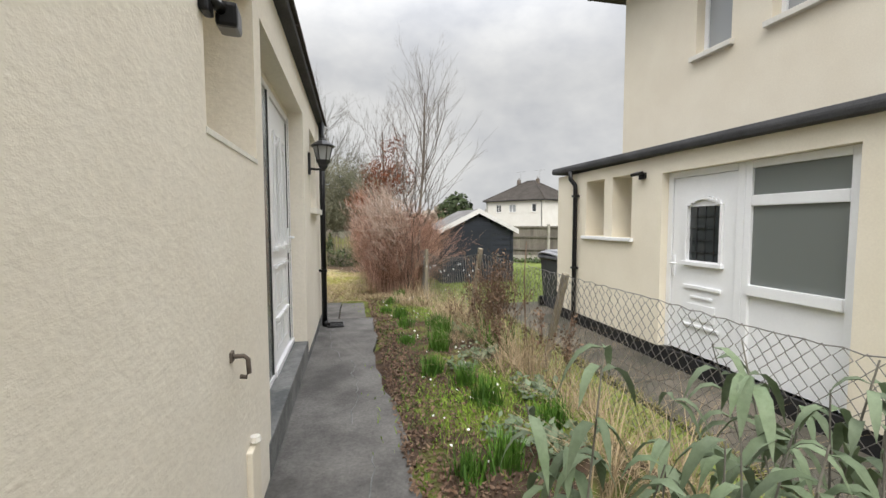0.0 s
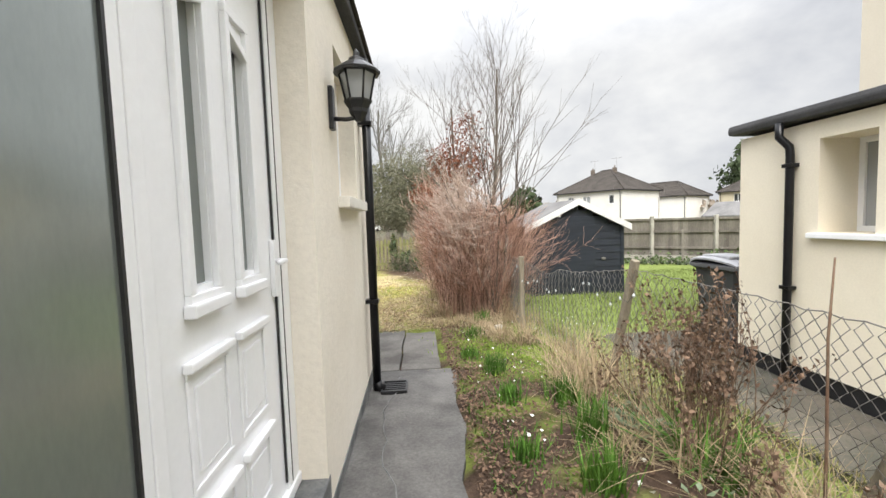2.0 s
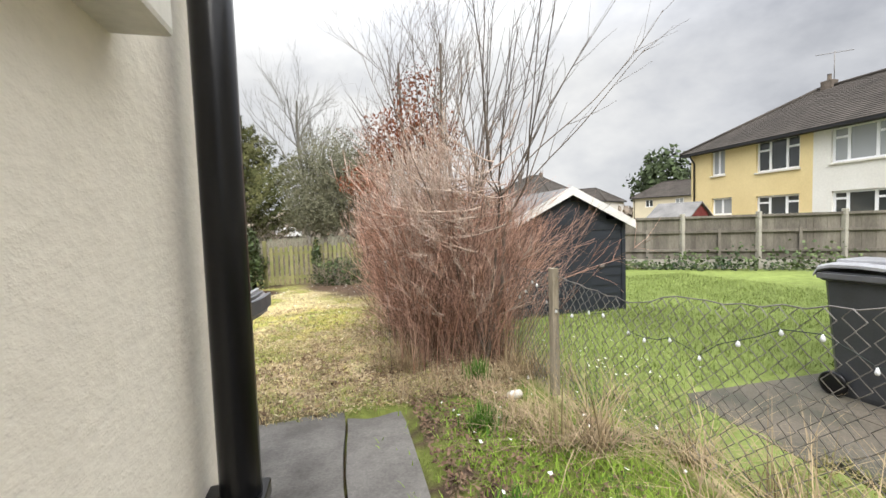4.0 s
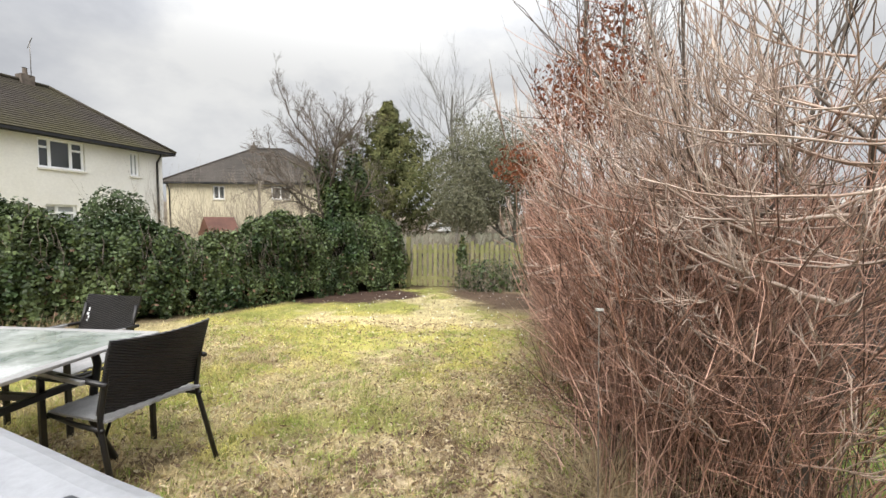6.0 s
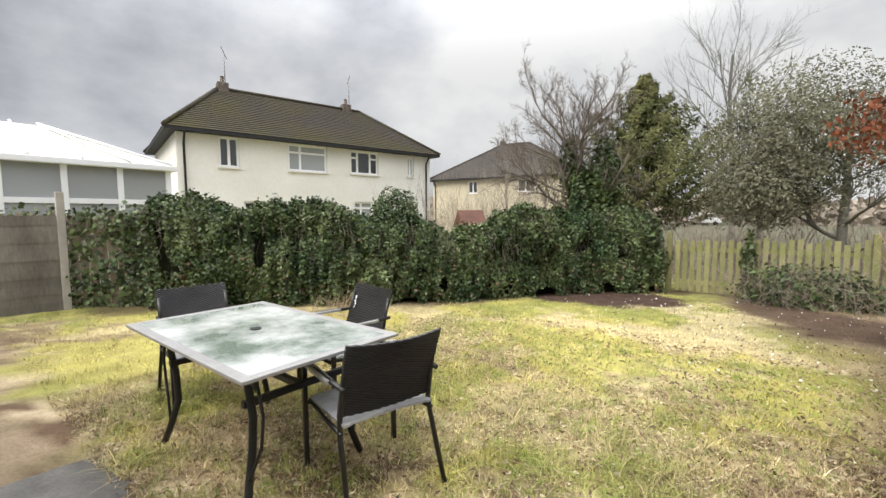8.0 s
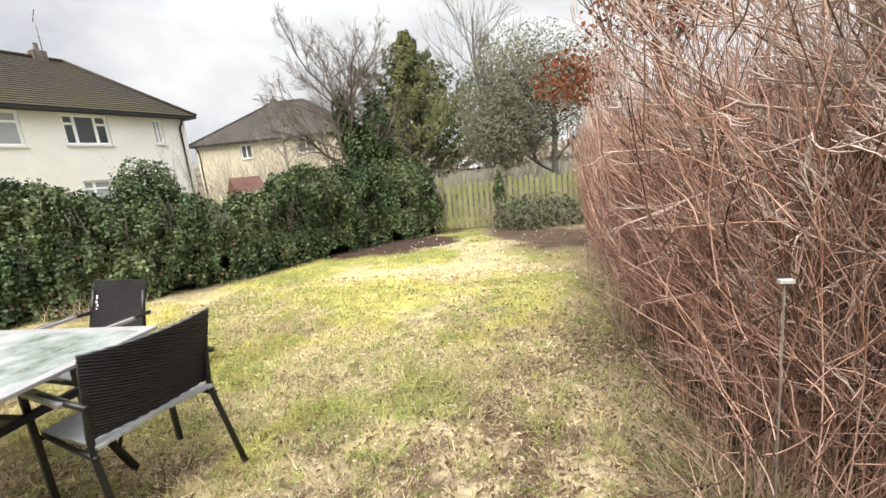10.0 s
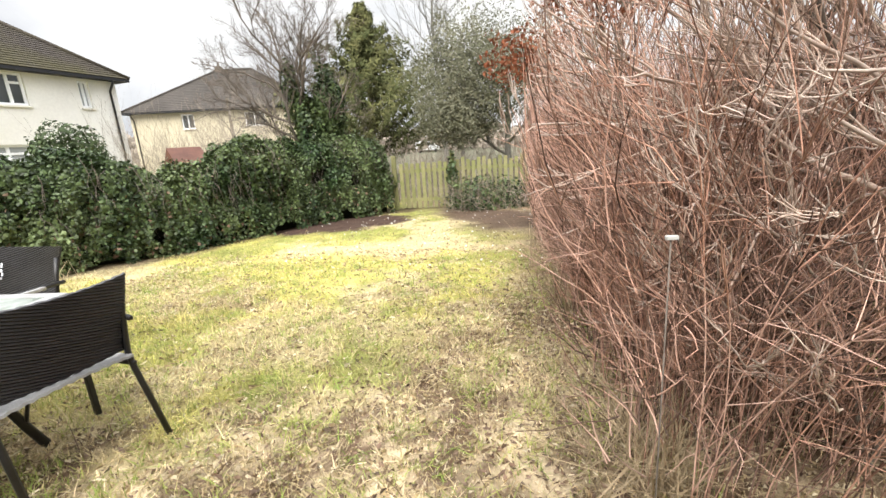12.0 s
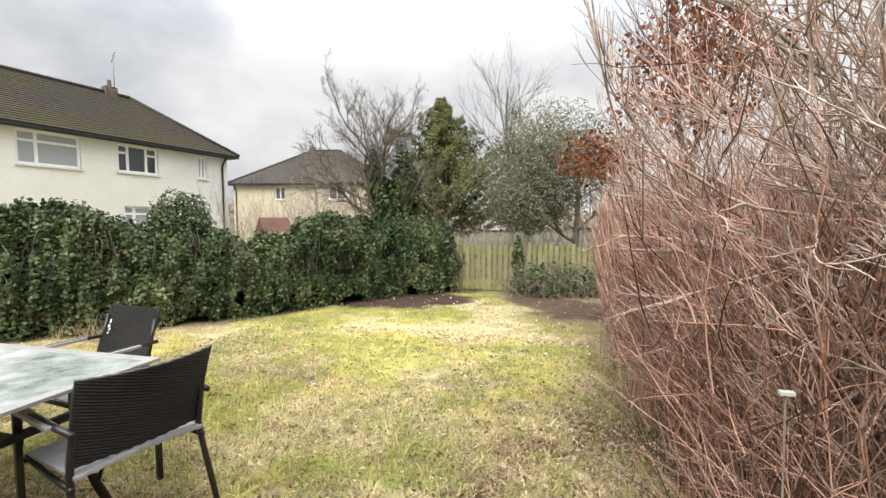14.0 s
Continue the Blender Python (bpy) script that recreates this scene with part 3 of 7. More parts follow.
for x0, y0, y1, wob in ((0.02, 2.5, 3.9, 0.05), (-0.10, 3.9, 5.9, 0.07), (0.16, 0.4, 2.1, 0.05)):
    cy_ = np.linspace(y0, y1, 22)
    cx_ = x0 + np.cumsum(rc.normal(0, wob * 0.35, 22))
    bm = bmesh.new()
    wd = rc.uniform(0.002, 0.005, 22)
    low = [(bm.verts.new((a_ - w_, b_, gz(a_, b_) + 0.0015)), bm.verts.new((a_, b_, gz(a_, b_) + 0.004)), bm.verts.new((a_ + w_, b_, gz(a_, b_) + 0.0015))) for a_, b_, w_ in zip(cx_, cy_, wd)]
    for p_, q_ in zip(low, low[1:]):
        for e_ in (0, 1):
            bm.faces.new((p_[e_], p_[e_ + 1], q_[e_ + 1], q_[e_]))
    part("mortar_seam", bm, M_STEP, path, "pale mortar seam along a crack")
patio = thing("patio", "dark weathered concrete patio slabs behind the house", "patio", kind="structure")
for x0, x1, y0, y1 in ((-0.17, 0.22, 6.11, 7.78), (-1.25, -0.19, 6.11, 7.93), (-2.45, -1.27, 6.11, 7.88), (-3.65, -2.47, 6.11, 7.95)):
    n = 9
    top = [(x1 - (x1 - x0) * k / n, y1 + 0.07 * (float(vnoise(x1 - (x1 - x0) * k / n, y1, 5, 63)) - 0.5)) for k in range(n + 1)]
    right = [(x1 + 0.05 * (float(vnoise(x1, y0 + (y1 - y0) * k / n, 3, 64)) - 0.5), y0 + (y1 - y0) * k / n) for k in range(n)]
    left = [(x0 + 0.05 * (float(vnoise(x0 + 0.02, y1 - (y1 - y0) * k / n, 3, 64)) - 0.5), y1 - (y1 - y0) * k / n) for k in range(1, n + 1)]
    slab("slab", [*right, *top, *left], 0.0, 0.12, M_CONC2, patio)
nbpave = thing("pavement", "grey concrete paving beside the neighbouring house", "pavement", kind="structure")
for k in range(10):
    y0 = -3.0 + k * 1.06
    for x0, x1 in ((2.66, 3.12), (3.13, 3.58)) if y0 + 1.05 < 6.6 else ((2.5, 3.4), (3.41, 4.4), (4.41, 5.4), (5.41, 6.6)):
        slab("slab", [(x0, y0), (x1, y0), (x1, y0 + 1.05), (x0, y0 + 1.05)], 0.0, 0.08, M_CONCN, nbpave)

# ---- our house: the side extension with the door ----
house = thing("house", "cream roughcast single-storey house side with a white door", "house", kind="structure")
a, b = (-0.42, -5.0), (-0.42, 5.96)
u = lambda y: y + 5.0
holes = [(u(2.03), u(3.95), 0.0, 2.50), (u(1.15), u(1.87), 1.75, 2.52), (u(4.58), u(5.32), 1.62, 2.50)]
part("wall", wall_mesh(a, b, -0.05, 2.80, 0.30, holes), M_RENDER, house)
part("end_wall", wall_mesh((-0.72, 5.96), (-9.0, 5.96), -0.3, 2.80, 0.30, []), M_RENDER, house)
part("back_wall", wall_mesh((-9.0, 5.96), (-9.0, -5.0), -0.3, 2.80, 0.3, []), M_RENDER, house)
part("front_wall", wall_mesh((-8.7, -5.0), (-0.72, -5.0), -0.3, 2.80, 0.3, []), M_RENDER, house)
part("ceiling", boxes((-8.7, -0.72, -4.7, 5.66, 2.62, 2.72)), M_SILLP, house)
part("roof", boxes((-9.15, -0.34, -5.15, 6.04, 2.802, 2.86), bevel=0.012), M_FELT, house, "dark felt roof edge")
bm = bmesh.new()
for k in range(24):
    y0 = -4.9 + k * 0.46
    box(bm, -0.5, -0.315, y0, y0 + 0.445, 2.862, 2.885 + 0.004 * (k % 3), bevel=0.006)
part("verge", bm, M_ROOF, house, "grey tile edge")
part("recess_back", boxes((-0.735, -0.72, 1.10, 1.96, 1.70, 2.54)), M_RENDER, house)
part("niche_sill", boxes((-0.60, -0.416, 1.14, 1.88, 1.735, 1.757), bevel=0.002), M_SILLP, house, "painted sill of a blocked window")
part("door_step", boxes((-0.72, -0.415, 1.97, 3.99, -0.05, 0.275), bevel=0.012), M_STEP, house, "worn grey concrete door step")
part("plinth", boxes((-0.50, -0.414, 3.99, 5.955, -0.28, 0.13)), M_STEP, house)
mo = on_wall(a, b)
window(house, mo, u(4.58), u(5.32), 1.62, 2.50, 0.12, lights=(), pane_mat=M_GLASSF)

# door and sidelight in the recess
door = thing("door_1", "white panelled upvc door with two narrow leaded panes", "door", kind="structure")
X = -0.55
part("door_frame", boxes((X - 0.07, X, 2.955, 3.005, 0.275, 2.44), (X - 0.07, X, 3.81, 3.95, 0.275, 2.44), (X - 0.07, X, 3.005, 3.81, 2.385, 2.44), (X - 0.07, X + 0.01, 2.955, 3.95, 0.277, 0.325), bevel=0.006), M_UPVC, door)
leaf_holes = [(0.16, 0.275, 0.97, 1.79), (0.465, 0.58, 0.97, 1.79)]
bm = wall_mesh((X - 0.015, 3.013), (X - 0.015, 3.797), 0.332, 2.378, 0.045, [(h[0], h[1], 0.332 + h[2], 0.332 + h[3]) for h in leaf_holes])
leaf = part("leaf", bm, M_UPVC, door)


def moulding(bm, y0, y1, z0, z1, x, w=0.022, d=0.014):
    """A raised rectangular moulding on a door face that looks along +x."""
    for yy0, yy1, zz0, zz1 in ((y0, y1, z0, z0 + w), (y0, y1, z1 - w, z1), (y0, y0 + w, z0 + w, z1 - w), (y1 - w, y1, z0 + w, z1 - w)):
        box(bm, x, x + d, yy0, yy1, zz0, zz1, bevel=0.004)


for y0, rise_l, rise_r in ((3.173, 2.035, 2.11), (3.478, 2.11, 2.035)):
    bm = bmesh.new()
    moulding(bm, y0 - 0.035, y0 + 0.15, 1.255, 2.165, X - 0.015, 0.03, 0.02)
    box(bm, X - 0.015, X + 0.02, y0 - 0.045, y0 + 0.16, 1.225, 1.262, bevel=0.006)
    # the head of each light slopes up towards the middle of the leaf
    an = math.degrees(math.atan2(rise_r - rise_l, 0.185))
    box(bm, -0.006, 0.021, -0.09, 0.09, -0.014, 0.014, bevel=0.004, m=pose(X - 0.015, y0 + 0.057, (rise_l + rise_r) / 2, an, 0, 0))
    box(bm, -0.03, 0.004, -0.085, 0.085, 0.0, 0.09, m=pose(X - 0.015, y0 + 0.057, (rise_l + rise_r) / 2 + 0.008, an, 0, 0))
    part("pane_moulding", bm, M_UPVC, door)
    part("pane", boxes((X - 0.045, X - 0.035, y0 - 0.005, y0 + 0.12, 1.29, 2.135)), M_GLASSF, door, "narrow obscured glass pane")
    for z0, z1 in ((0.76, 1.09), (0.44, 0.68)):
        bm = bmesh.new()
        moulding(bm, y0 - 0.06, y0 + 0.175, z0, z1, X - 0.015, 0.02, 0.007)
        box(bm, X - 0.015, X + 0.012, y0 - 0.07, y0 + 0.185, z1, z1 + 0.028, bevel=0.006)
        box(bm, X - 0.015, X - 0.009, y0 - 0.02, y0 + 0.135, z0 + 0.05, z1 - 0.05, bevel=0.006)
        part("panel", bm, M_UPVC, door)
hb = new("door_handle")
hb.parent = door
part("backplate", boxes((X - 0.014, X + 0.006, 3.762, 3.792, 1.17, 1.40), bevel=0.004), M_UPVC, hb)
tube_part("lever", [(X - 0.005, 3.777, 1.315), (X + 0.045, 3.777, 1.315), (X + 0.05, 3.68, 1.315)], 0.011, M_UPVC, hb)
part("letter_seal", boxes((X - 0.013, X - 0.006, 3.798, 3.809, 0.36, 2.36), (X - 0.002, X + 0.002, 3.845, 3.852, 0.34, 2.42)), M_LEAD, door)

side = thing("window_1", "tall obscured grey-green glass sidelight beside the door", "window", kind="structure")
part("window_frame", boxes((X - 0.07, X - 0.002, 2.03, 2.08, 0.275, 2.44), (X - 0.07, X - 0.002, 2.915, 2.953, 0.275, 2.44), (X - 0.07, X - 0.002, 2.08, 2.915, 0.277, 0.32), (X - 0.07, X - 0.002, 2.08, 2.915, 2.40, 2.44), bevel=0.004), M_UPVC, side)
part("gasket", boxes((X - 0.03, X + 0.0, 2.904, 2.914, 0.32, 2.40)), M_LEAD, side)
part("pane", boxes((X - 0.025, X - 0.008, 2.078, 2.906, 0.318, 2.402)), M_SIDE, side)
part("header", boxes((-0.72, X - 0.01, 2.03, 3.95, 2.441, 2.51)), M_RENDER, house)

# wall lantern
lamp = thing("wall_lantern", "black cast metal wall lantern with glass panes", "lantern")
part("wall_plate", boxes((-0.423, -0.395, 4.37, 4.44, 1.97, 2.20), bevel=0.008), M_IRON, lamp)
tube_part("arm", [(-0.40, 4.405, 2.03), (-0.33, 4.405, 2.025), (-0.275, 4.405, 2.035)], 0.012, M_IRON, lamp)
LX, LY, DZ = -0.265, 4.405, -0.11
part("base", lathe([(0.014, 2.12), (0.03, 2.14), (0.05, 2.17), (0.052, 2.19), (0.075, 2.225), (0.078, 2.235)], (LX, LY, DZ), 6), M_IRON, lamp)
part("glass", lathe([(0.062, 2.236), (0.094, 2.375)], (LX, LY, DZ), 6), M_GLASSC, lamp, "clear glass body")
for k in range(6):
    an = 2 * math.pi * k / 6
    tube_part("bar", [(LX + 0.066 * math.cos(an), LY + 0.066 * math.sin(an), 2.234 + DZ), (LX + 0.098 * math.cos(an), LY + 0.098 * math.sin(an), 2.378 + DZ)], 0.006, M_IRON, lamp, sides=5)
part("cap", lathe([(0.125, 2.375), (0.128, 2.388), (0.10, 2.41), (0.06, 2.435), (0.045, 2.442), (0.04, 2.458), (0.018, 2.468), (0.016, 2.49), (0.006, 2.51)], (LX, LY, DZ), 12), M_IRON, lamp, smooth=False)

# downpipe, drain
dp = thing("downpipe", "glossy black plastic rainwater downpipe on the wall", "downpipe")
tube_part("pipe", [(-0.355, 5.57, 2.78), (-0.355, 5.57, 1.4), (-0.355, 5.57, 0.03)], 0.036, M_BLACK, dp, sides=14)
tube_part("shoe", [(-0.355, 5.57, 0.10), (-0.34, 5.57, 0.05), (-0.29, 5.57, 0.035)], 0.04, M_BLACK, dp, sides=12)
for z in (2.25, 0.78):
    part("bracket", boxes((-0.42, -0.31, 5.525, 5.615, z, z + 0.035), bevel=0.006), M_BLACK, dp)
dr = thing("drain_grate", "small black drain grate set in the path", "drain")
part("rim", boxes((-0.32, -0.305, 5.48, 5.72, -0.01, 0.045), (-0.115, -0.10, 5.48, 5.72, -0.01, 0.045), (-0.305, -0.115, 5.48, 5.495, -0.01, 0.045), (-0.305, -0.115, 5.705, 5.72, -0.01, 0.045)), M_IRON, dr)
for k in range(5):
    part("slat", boxes((-0.305, -0.115, 5.51 + k * 0.04, 5.53 + k * 0.04, 0.015, 0.037)), M_IRON, dr)

fl = thing("floodlight", "black outdoor floodlight on the wall corner", "floodlight")
part("bracket", boxes((-0.42, -0.39, 1.10, 1.17, 2.10, 2.20), bevel=0.01), M_BLACK, fl)
tube_part("knuckle", [(-0.40, 1.14, 2.15), (-0.38, 1.20, 2.15)], 0.02, M_BLACK, fl)
part("head", boxes((-0.035, 0.035, -0.07, 0.09, -0.04, 0.04), bevel=0.014, m=pose(-0.375, 1.27, 2.15, 10, 0, 8)), M_BLACK, fl)
part("lens", boxes((-0.028, 0.028, 0.088, 0.096, -0.03, 0.03), m=pose(-0.375, 1.27, 2.15, 10, 0, 8)), M_GLASSC, fl)
hk = thing("iron_hook", "rusty bent metal handle fixed to the wall", "hook")
tube_part("bar", [(-0.42, 1.33, 0.95), (-0.375, 1.33, 0.95), (-0.362, 1.335, 0.935), (-0.362, 1.345, 0.88), (-0.375, 1.35, 0.862), (-0.395, 1.35, 0.866)], 0.009, M_BARK, hk)
part("plate", boxes((-0.424, -0.412, 1.31, 1.35, 0.93, 0.97), bevel=0.003), M_BARK, hk)
vb = thing("meter_cover", "small cream cover plate low on the wall", "cover")
part("plate", boxes((-0.424, -0.395, 1.50, 1.66, 0.10, 0.48), bevel=0.01), M_RENDER_NB, vb)
part("knob", lathe([(0.02, 0), (0.028, 0.01), (0.02, 0.03)], (-0.40, 1.58, 0.485), 10), M_SILLP, vb)

# ---- neighbouring house ----
nb = thing("neighbour_house", "cream rendered neighbouring house with a flat-roofed extension", "house")
a, b = (3.58, 6.45), (3.58, -5.0)
v = lambda y: 6.45 - y
nb_holes = [(v(5.55), v(5.08), 1.245, 2.07), (v(4.885), v(4.47), 1.245, 2.07), (v(3.93), v(1.97), -0.02, 2.02)]
part("wall", wall_mesh(a, b, -0.02, 2.23, 0.46, nb_holes), M_RENDER_NB, nb)
part("end_wall", wall_mesh((9.0, 6.45), (3.88, 6.45), -0.02, 2.28, 0.3, []), M_RENDER_NB, nb)
part("plinth", boxes((3.60, 3.9, -5.0, 6.43, -0.35, -0.021), (3.9, 9.0, 6.1, 6.43, -0.35, -0.021)), M_PLINTH, nb, "black painted plinth")
part("roof", boxes((3.48, 9.2, -11.5, 0.09, 0.0, 0.11), bevel=0.045, m=pose(0, 6.45, 2.272, 0.9, 0, 0)), M_FELT, nb, "grey felt flat roof with rolled edge")
mn = on_wall(a, b)
for s, e in ((5.55, 5.08), (4.885, 4.47)):
    window(nb, mn, v(s), v(e), 1.245, 2.07, 0.37, pane_mat=M_GLASSC, fw=0.05, sill=False)
part("window_sill", boxes((3.53, 3.94, 4.42, 5.62, 1.195, 1.243), bevel=0.008), M_UPVC, nb)
part("upper_wall", wall_mesh((4.65, 6.20), (4.65, -5.0), 2.1, 5.35, 0.3, [(6.20 - 4.66, 6.20 - 4.11, 3.70, 4.95), (6.20 - 3.60, 6.20 - 1.9, 3.70, 4.95)]), M_RENDER_NB, nb)
part("upper_end_wall", wall_mesh((9.0, 6.20), (4.95, 6.20), 2.1, 5.35, 0.3, []), M_RENDER_NB, nb)
mu = on_wall((4.65, 6.20), (4.65, -5.0))
window(nb, mu, 1.54, 2.09, 3.70, 4.95, 0.13, pane_mat=M_GLASSC)
window(nb, mu, 2.60, 4.30, 3.70, 4.95, 0.13, lights=(3.1, 3.75), pane_mat=M_GLASSC)
part("main_roof", boxes((4.25, 9.4, -5.0, 6.6, 5.352, 5.50), bevel=0.03), M_ROOF, nb)
part("gutter", boxes((4.16, 4.262, -5.0, 6.62, 5.36, 5.45), bevel=0.02), M_BLACK, nb)

nd = thing("door_2", "white upvc entrance door with an arched leaded pane", "door", kind="structure")
X2 = 3.67
part("door_frame", boxes((X2, X2 + 0.07, 3.86, 3.93, -0.02, 2.02), (X2, X2 + 0.07, 2.95, 3.03, -0.02, 2.02), (X2, X2 + 0.07, 3.03, 3.86, 1.95, 2.02), (X2 - 0.04, X2 + 0.07, 1.97, 3.93, -0.06, -0.021), bevel=0.006), M_UPVC, nd)
part("leaf", wall_mesh((X2 + 0.015, 3.852), (X2 + 0.015, 3.038), 0.0, 1.945, 0.045, [(0.23, 0.64, 1.03, 1.62)]), M_UPVC, nd)
bm = bmesh.new()
n = 9
for k in range(n):
    t0, t1 = k / n, (k + 1) / n
    y0, y1 = 3.63 - 0.42 * t0, 3.63 - 0.42 * t1
    z = 1.62 + 0.07 * math.sin(math.pi * (t0 + t1) / 2)
    box(bm, X2 - 0.012, X2 + 0.014, y1, y0, z, z + 0.035)
box(bm, X2 - 0.012, X2 + 0.014, 3.63, 3.665, 1.0, 1.64, bevel=0.005)
box(bm, X2 - 0.012, X2 + 0.014, 3.175, 3.21, 1.0, 1.64, bevel=0.005)
box(bm, X2 - 0.03, X2 + 0.014, 3.16, 3.68, 0.975, 1.02, bevel=0.006)
part("pane_moulding", bm, M_UPVC, nd)
part("pane", boxes((X2 + 0.03, X2 + 0.04, 3.2, 3.64, 1.01, 1.65)), M_GLASSD, nd, "dark leaded glass pane")
bm = bmesh.new()
for k in range(3):
    box(bm, X2 + 0.022, X2 + 0.03, 3.30 + k * 0.11, 3.306 + k * 0.11, 1.03, 1.62)
for k in range(4):
    box(bm, X2 + 0.021, X2 + 0.029, 3.21, 3.63, 1.12 + k * 0.13, 1.126 + k * 0.13)
part("lead_strip_grid", bm, M_IRON, nd)
bm = bmesh.new()
box(bm, X2 - 0.008, X2 + 0.014, 3.18, 3.66, 0.72, 0.76, bevel=0.006)
box(bm, X2 - 0.008, X2 + 0.014, 3.18, 3.66, 0.30, 0.33, bevel=0.006)
box(bm, X2 - 0.004, X2 + 0.014, 3.28, 3.56, 0.62, 0.645, bevel=0.005)
box(bm, X2 + 0.0, X2 + 0.014, 3.24, 3.60, 0.38, 0.56, bevel=0.006)
part("panel", bm, M_UPVC, nd)
hn = new("door_handle")
hn.parent = nd
part("backplate", boxes((X2 - 0.002, X2 + 0.014, 3.80, 3.83, 0.83, 1.07), bevel=0.003), M_UPVC, hn)
tube_part("lever", [(X2, 3.815, 0.98), (X2 - 0.045, 3.815, 0.98), (X2 - 0.05, 3.71, 0.98)], 0.011, M_UPVC, hn)
nw = thing("window_2", "large white framed window with dark obscured glass beside the door", "window", kind="structure")
part("window_frame", boxes((X2, X2 + 0.07, 2.88, 2.948, -0.02, 2.02), (X2, X2 + 0.07, 1.972, 2.085, -0.02, 2.02), (X2, X2 + 0.07, 2.085, 2.88, 1.95, 2.02), (X2, X2 + 0.07, 2.085, 2.88, 1.60, 1.70), (X2 - 0.02, X2 + 0.07, 2.085, 2.88, 0.76, 0.86), bevel=0.008), M_UPVC, nw)
part("pane", boxes((X2 + 0.03, X2 + 0.04, 2.075, 2.89, 0.85, 1.61)), M_GLASSF, nw)
part("top_pane", boxes((X2 + 0.028, X2 + 0.038, 2.075, 2.89, 1.69, 1.96)), M_GLASSF, nw)
part("lower_panel", boxes((X2 + 0.03, X2 + 0.045, 2.075, 2.89, -0.02, 0.77)), M_UPVC, nw)
part("recess_head", boxes((3.82, 3.88, 1.97, 3.93, 2.005, 2.03)), M_RENDER_NB, nb)
part("inner_wall", boxes((3.86, 3.88, 1.9, 3.98, -0.02, 2.1)), M_RENDER_NB, nb)
pl = thing("downpipe", "black plastic downpipe on the neighbouring house", "downpipe")
tube_part("pipe", [(3.48, 5.86, 2.27), (3.48, 5.86, 2.14), (3.53, 5.8, 2.04), (3.53, 5.79, 1.95), (3.53, 5.79, 0.6), (3.53, 5.79, -0.2)], 0.036, M_BLACK, pl, sides=10)
for z in (1.85, 0.7):
    part("bracket", boxes((3.49, 3.58, 5.74, 5.84, z, z + 0.035), bevel=0.005), M_BLACK, pl)
sl = thing("security_light", "small black bulkhead light on the wall", "light")
part("bracket", boxes((3.54, 3.581, 4.20, 4.30, 1.98, 2.06), bevel=0.008), M_BLACK, sl)
part("head", boxes((-0.05, 0.05, -0.06, 0.06, -0.018, 0.018), bevel=0.008, m=pose(3.48, 4.25, 2.045, 0, -18, 8)), M_BLACK, sl)

# ---- houses around ----


def roof_slope(name, p0, p1, q0, q1, mat, parent, courses=14, lift=0.022):
    """A roof slope from its eave p0-p1 up to q0-q1, in overlapping courses of tiles."""
    p0, p1, q0, q1 = (Vector(c) for c in (p0, p1, q0, q1))
    bm = bmesh.new()
    nrm = (p1 - p0).cross(q0 - p0)
    if nrm.length < 1e-6:
        nrm = (p1 - p0).cross(q1 - p0)
    nrm.normalize()
    if nrm.z < 0:
        nrm = -nrm
    for k in range(courses):
        t0, t1 = k / courses, (k + 1) / courses
        a0, a1 = p0.lerp(q0, t0), p1.lerp(q1, t0)
        b0, b1 = p0.lerp(q0, t1), p1.lerp(q1, t1)
        o = nrm * lift
        vs = [bm.verts.new(c) for c in (a0, a1, a1 + o, a0 + o, b0, b1)]
        bm.faces.new((vs[0], vs[1], vs[2], vs[3]))
        if (b0 - b1).length > 1e-4:
            bm.faces.new((vs[3], vs[2], vs[5], vs[4]))
        else:
            bm.faces.new((vs[3], vs[2], vs[5]))
    bmesh.ops.remove_doubles(bm, verts=bm.verts, dist=0.001)
    return part(name, bm, mat, parent)


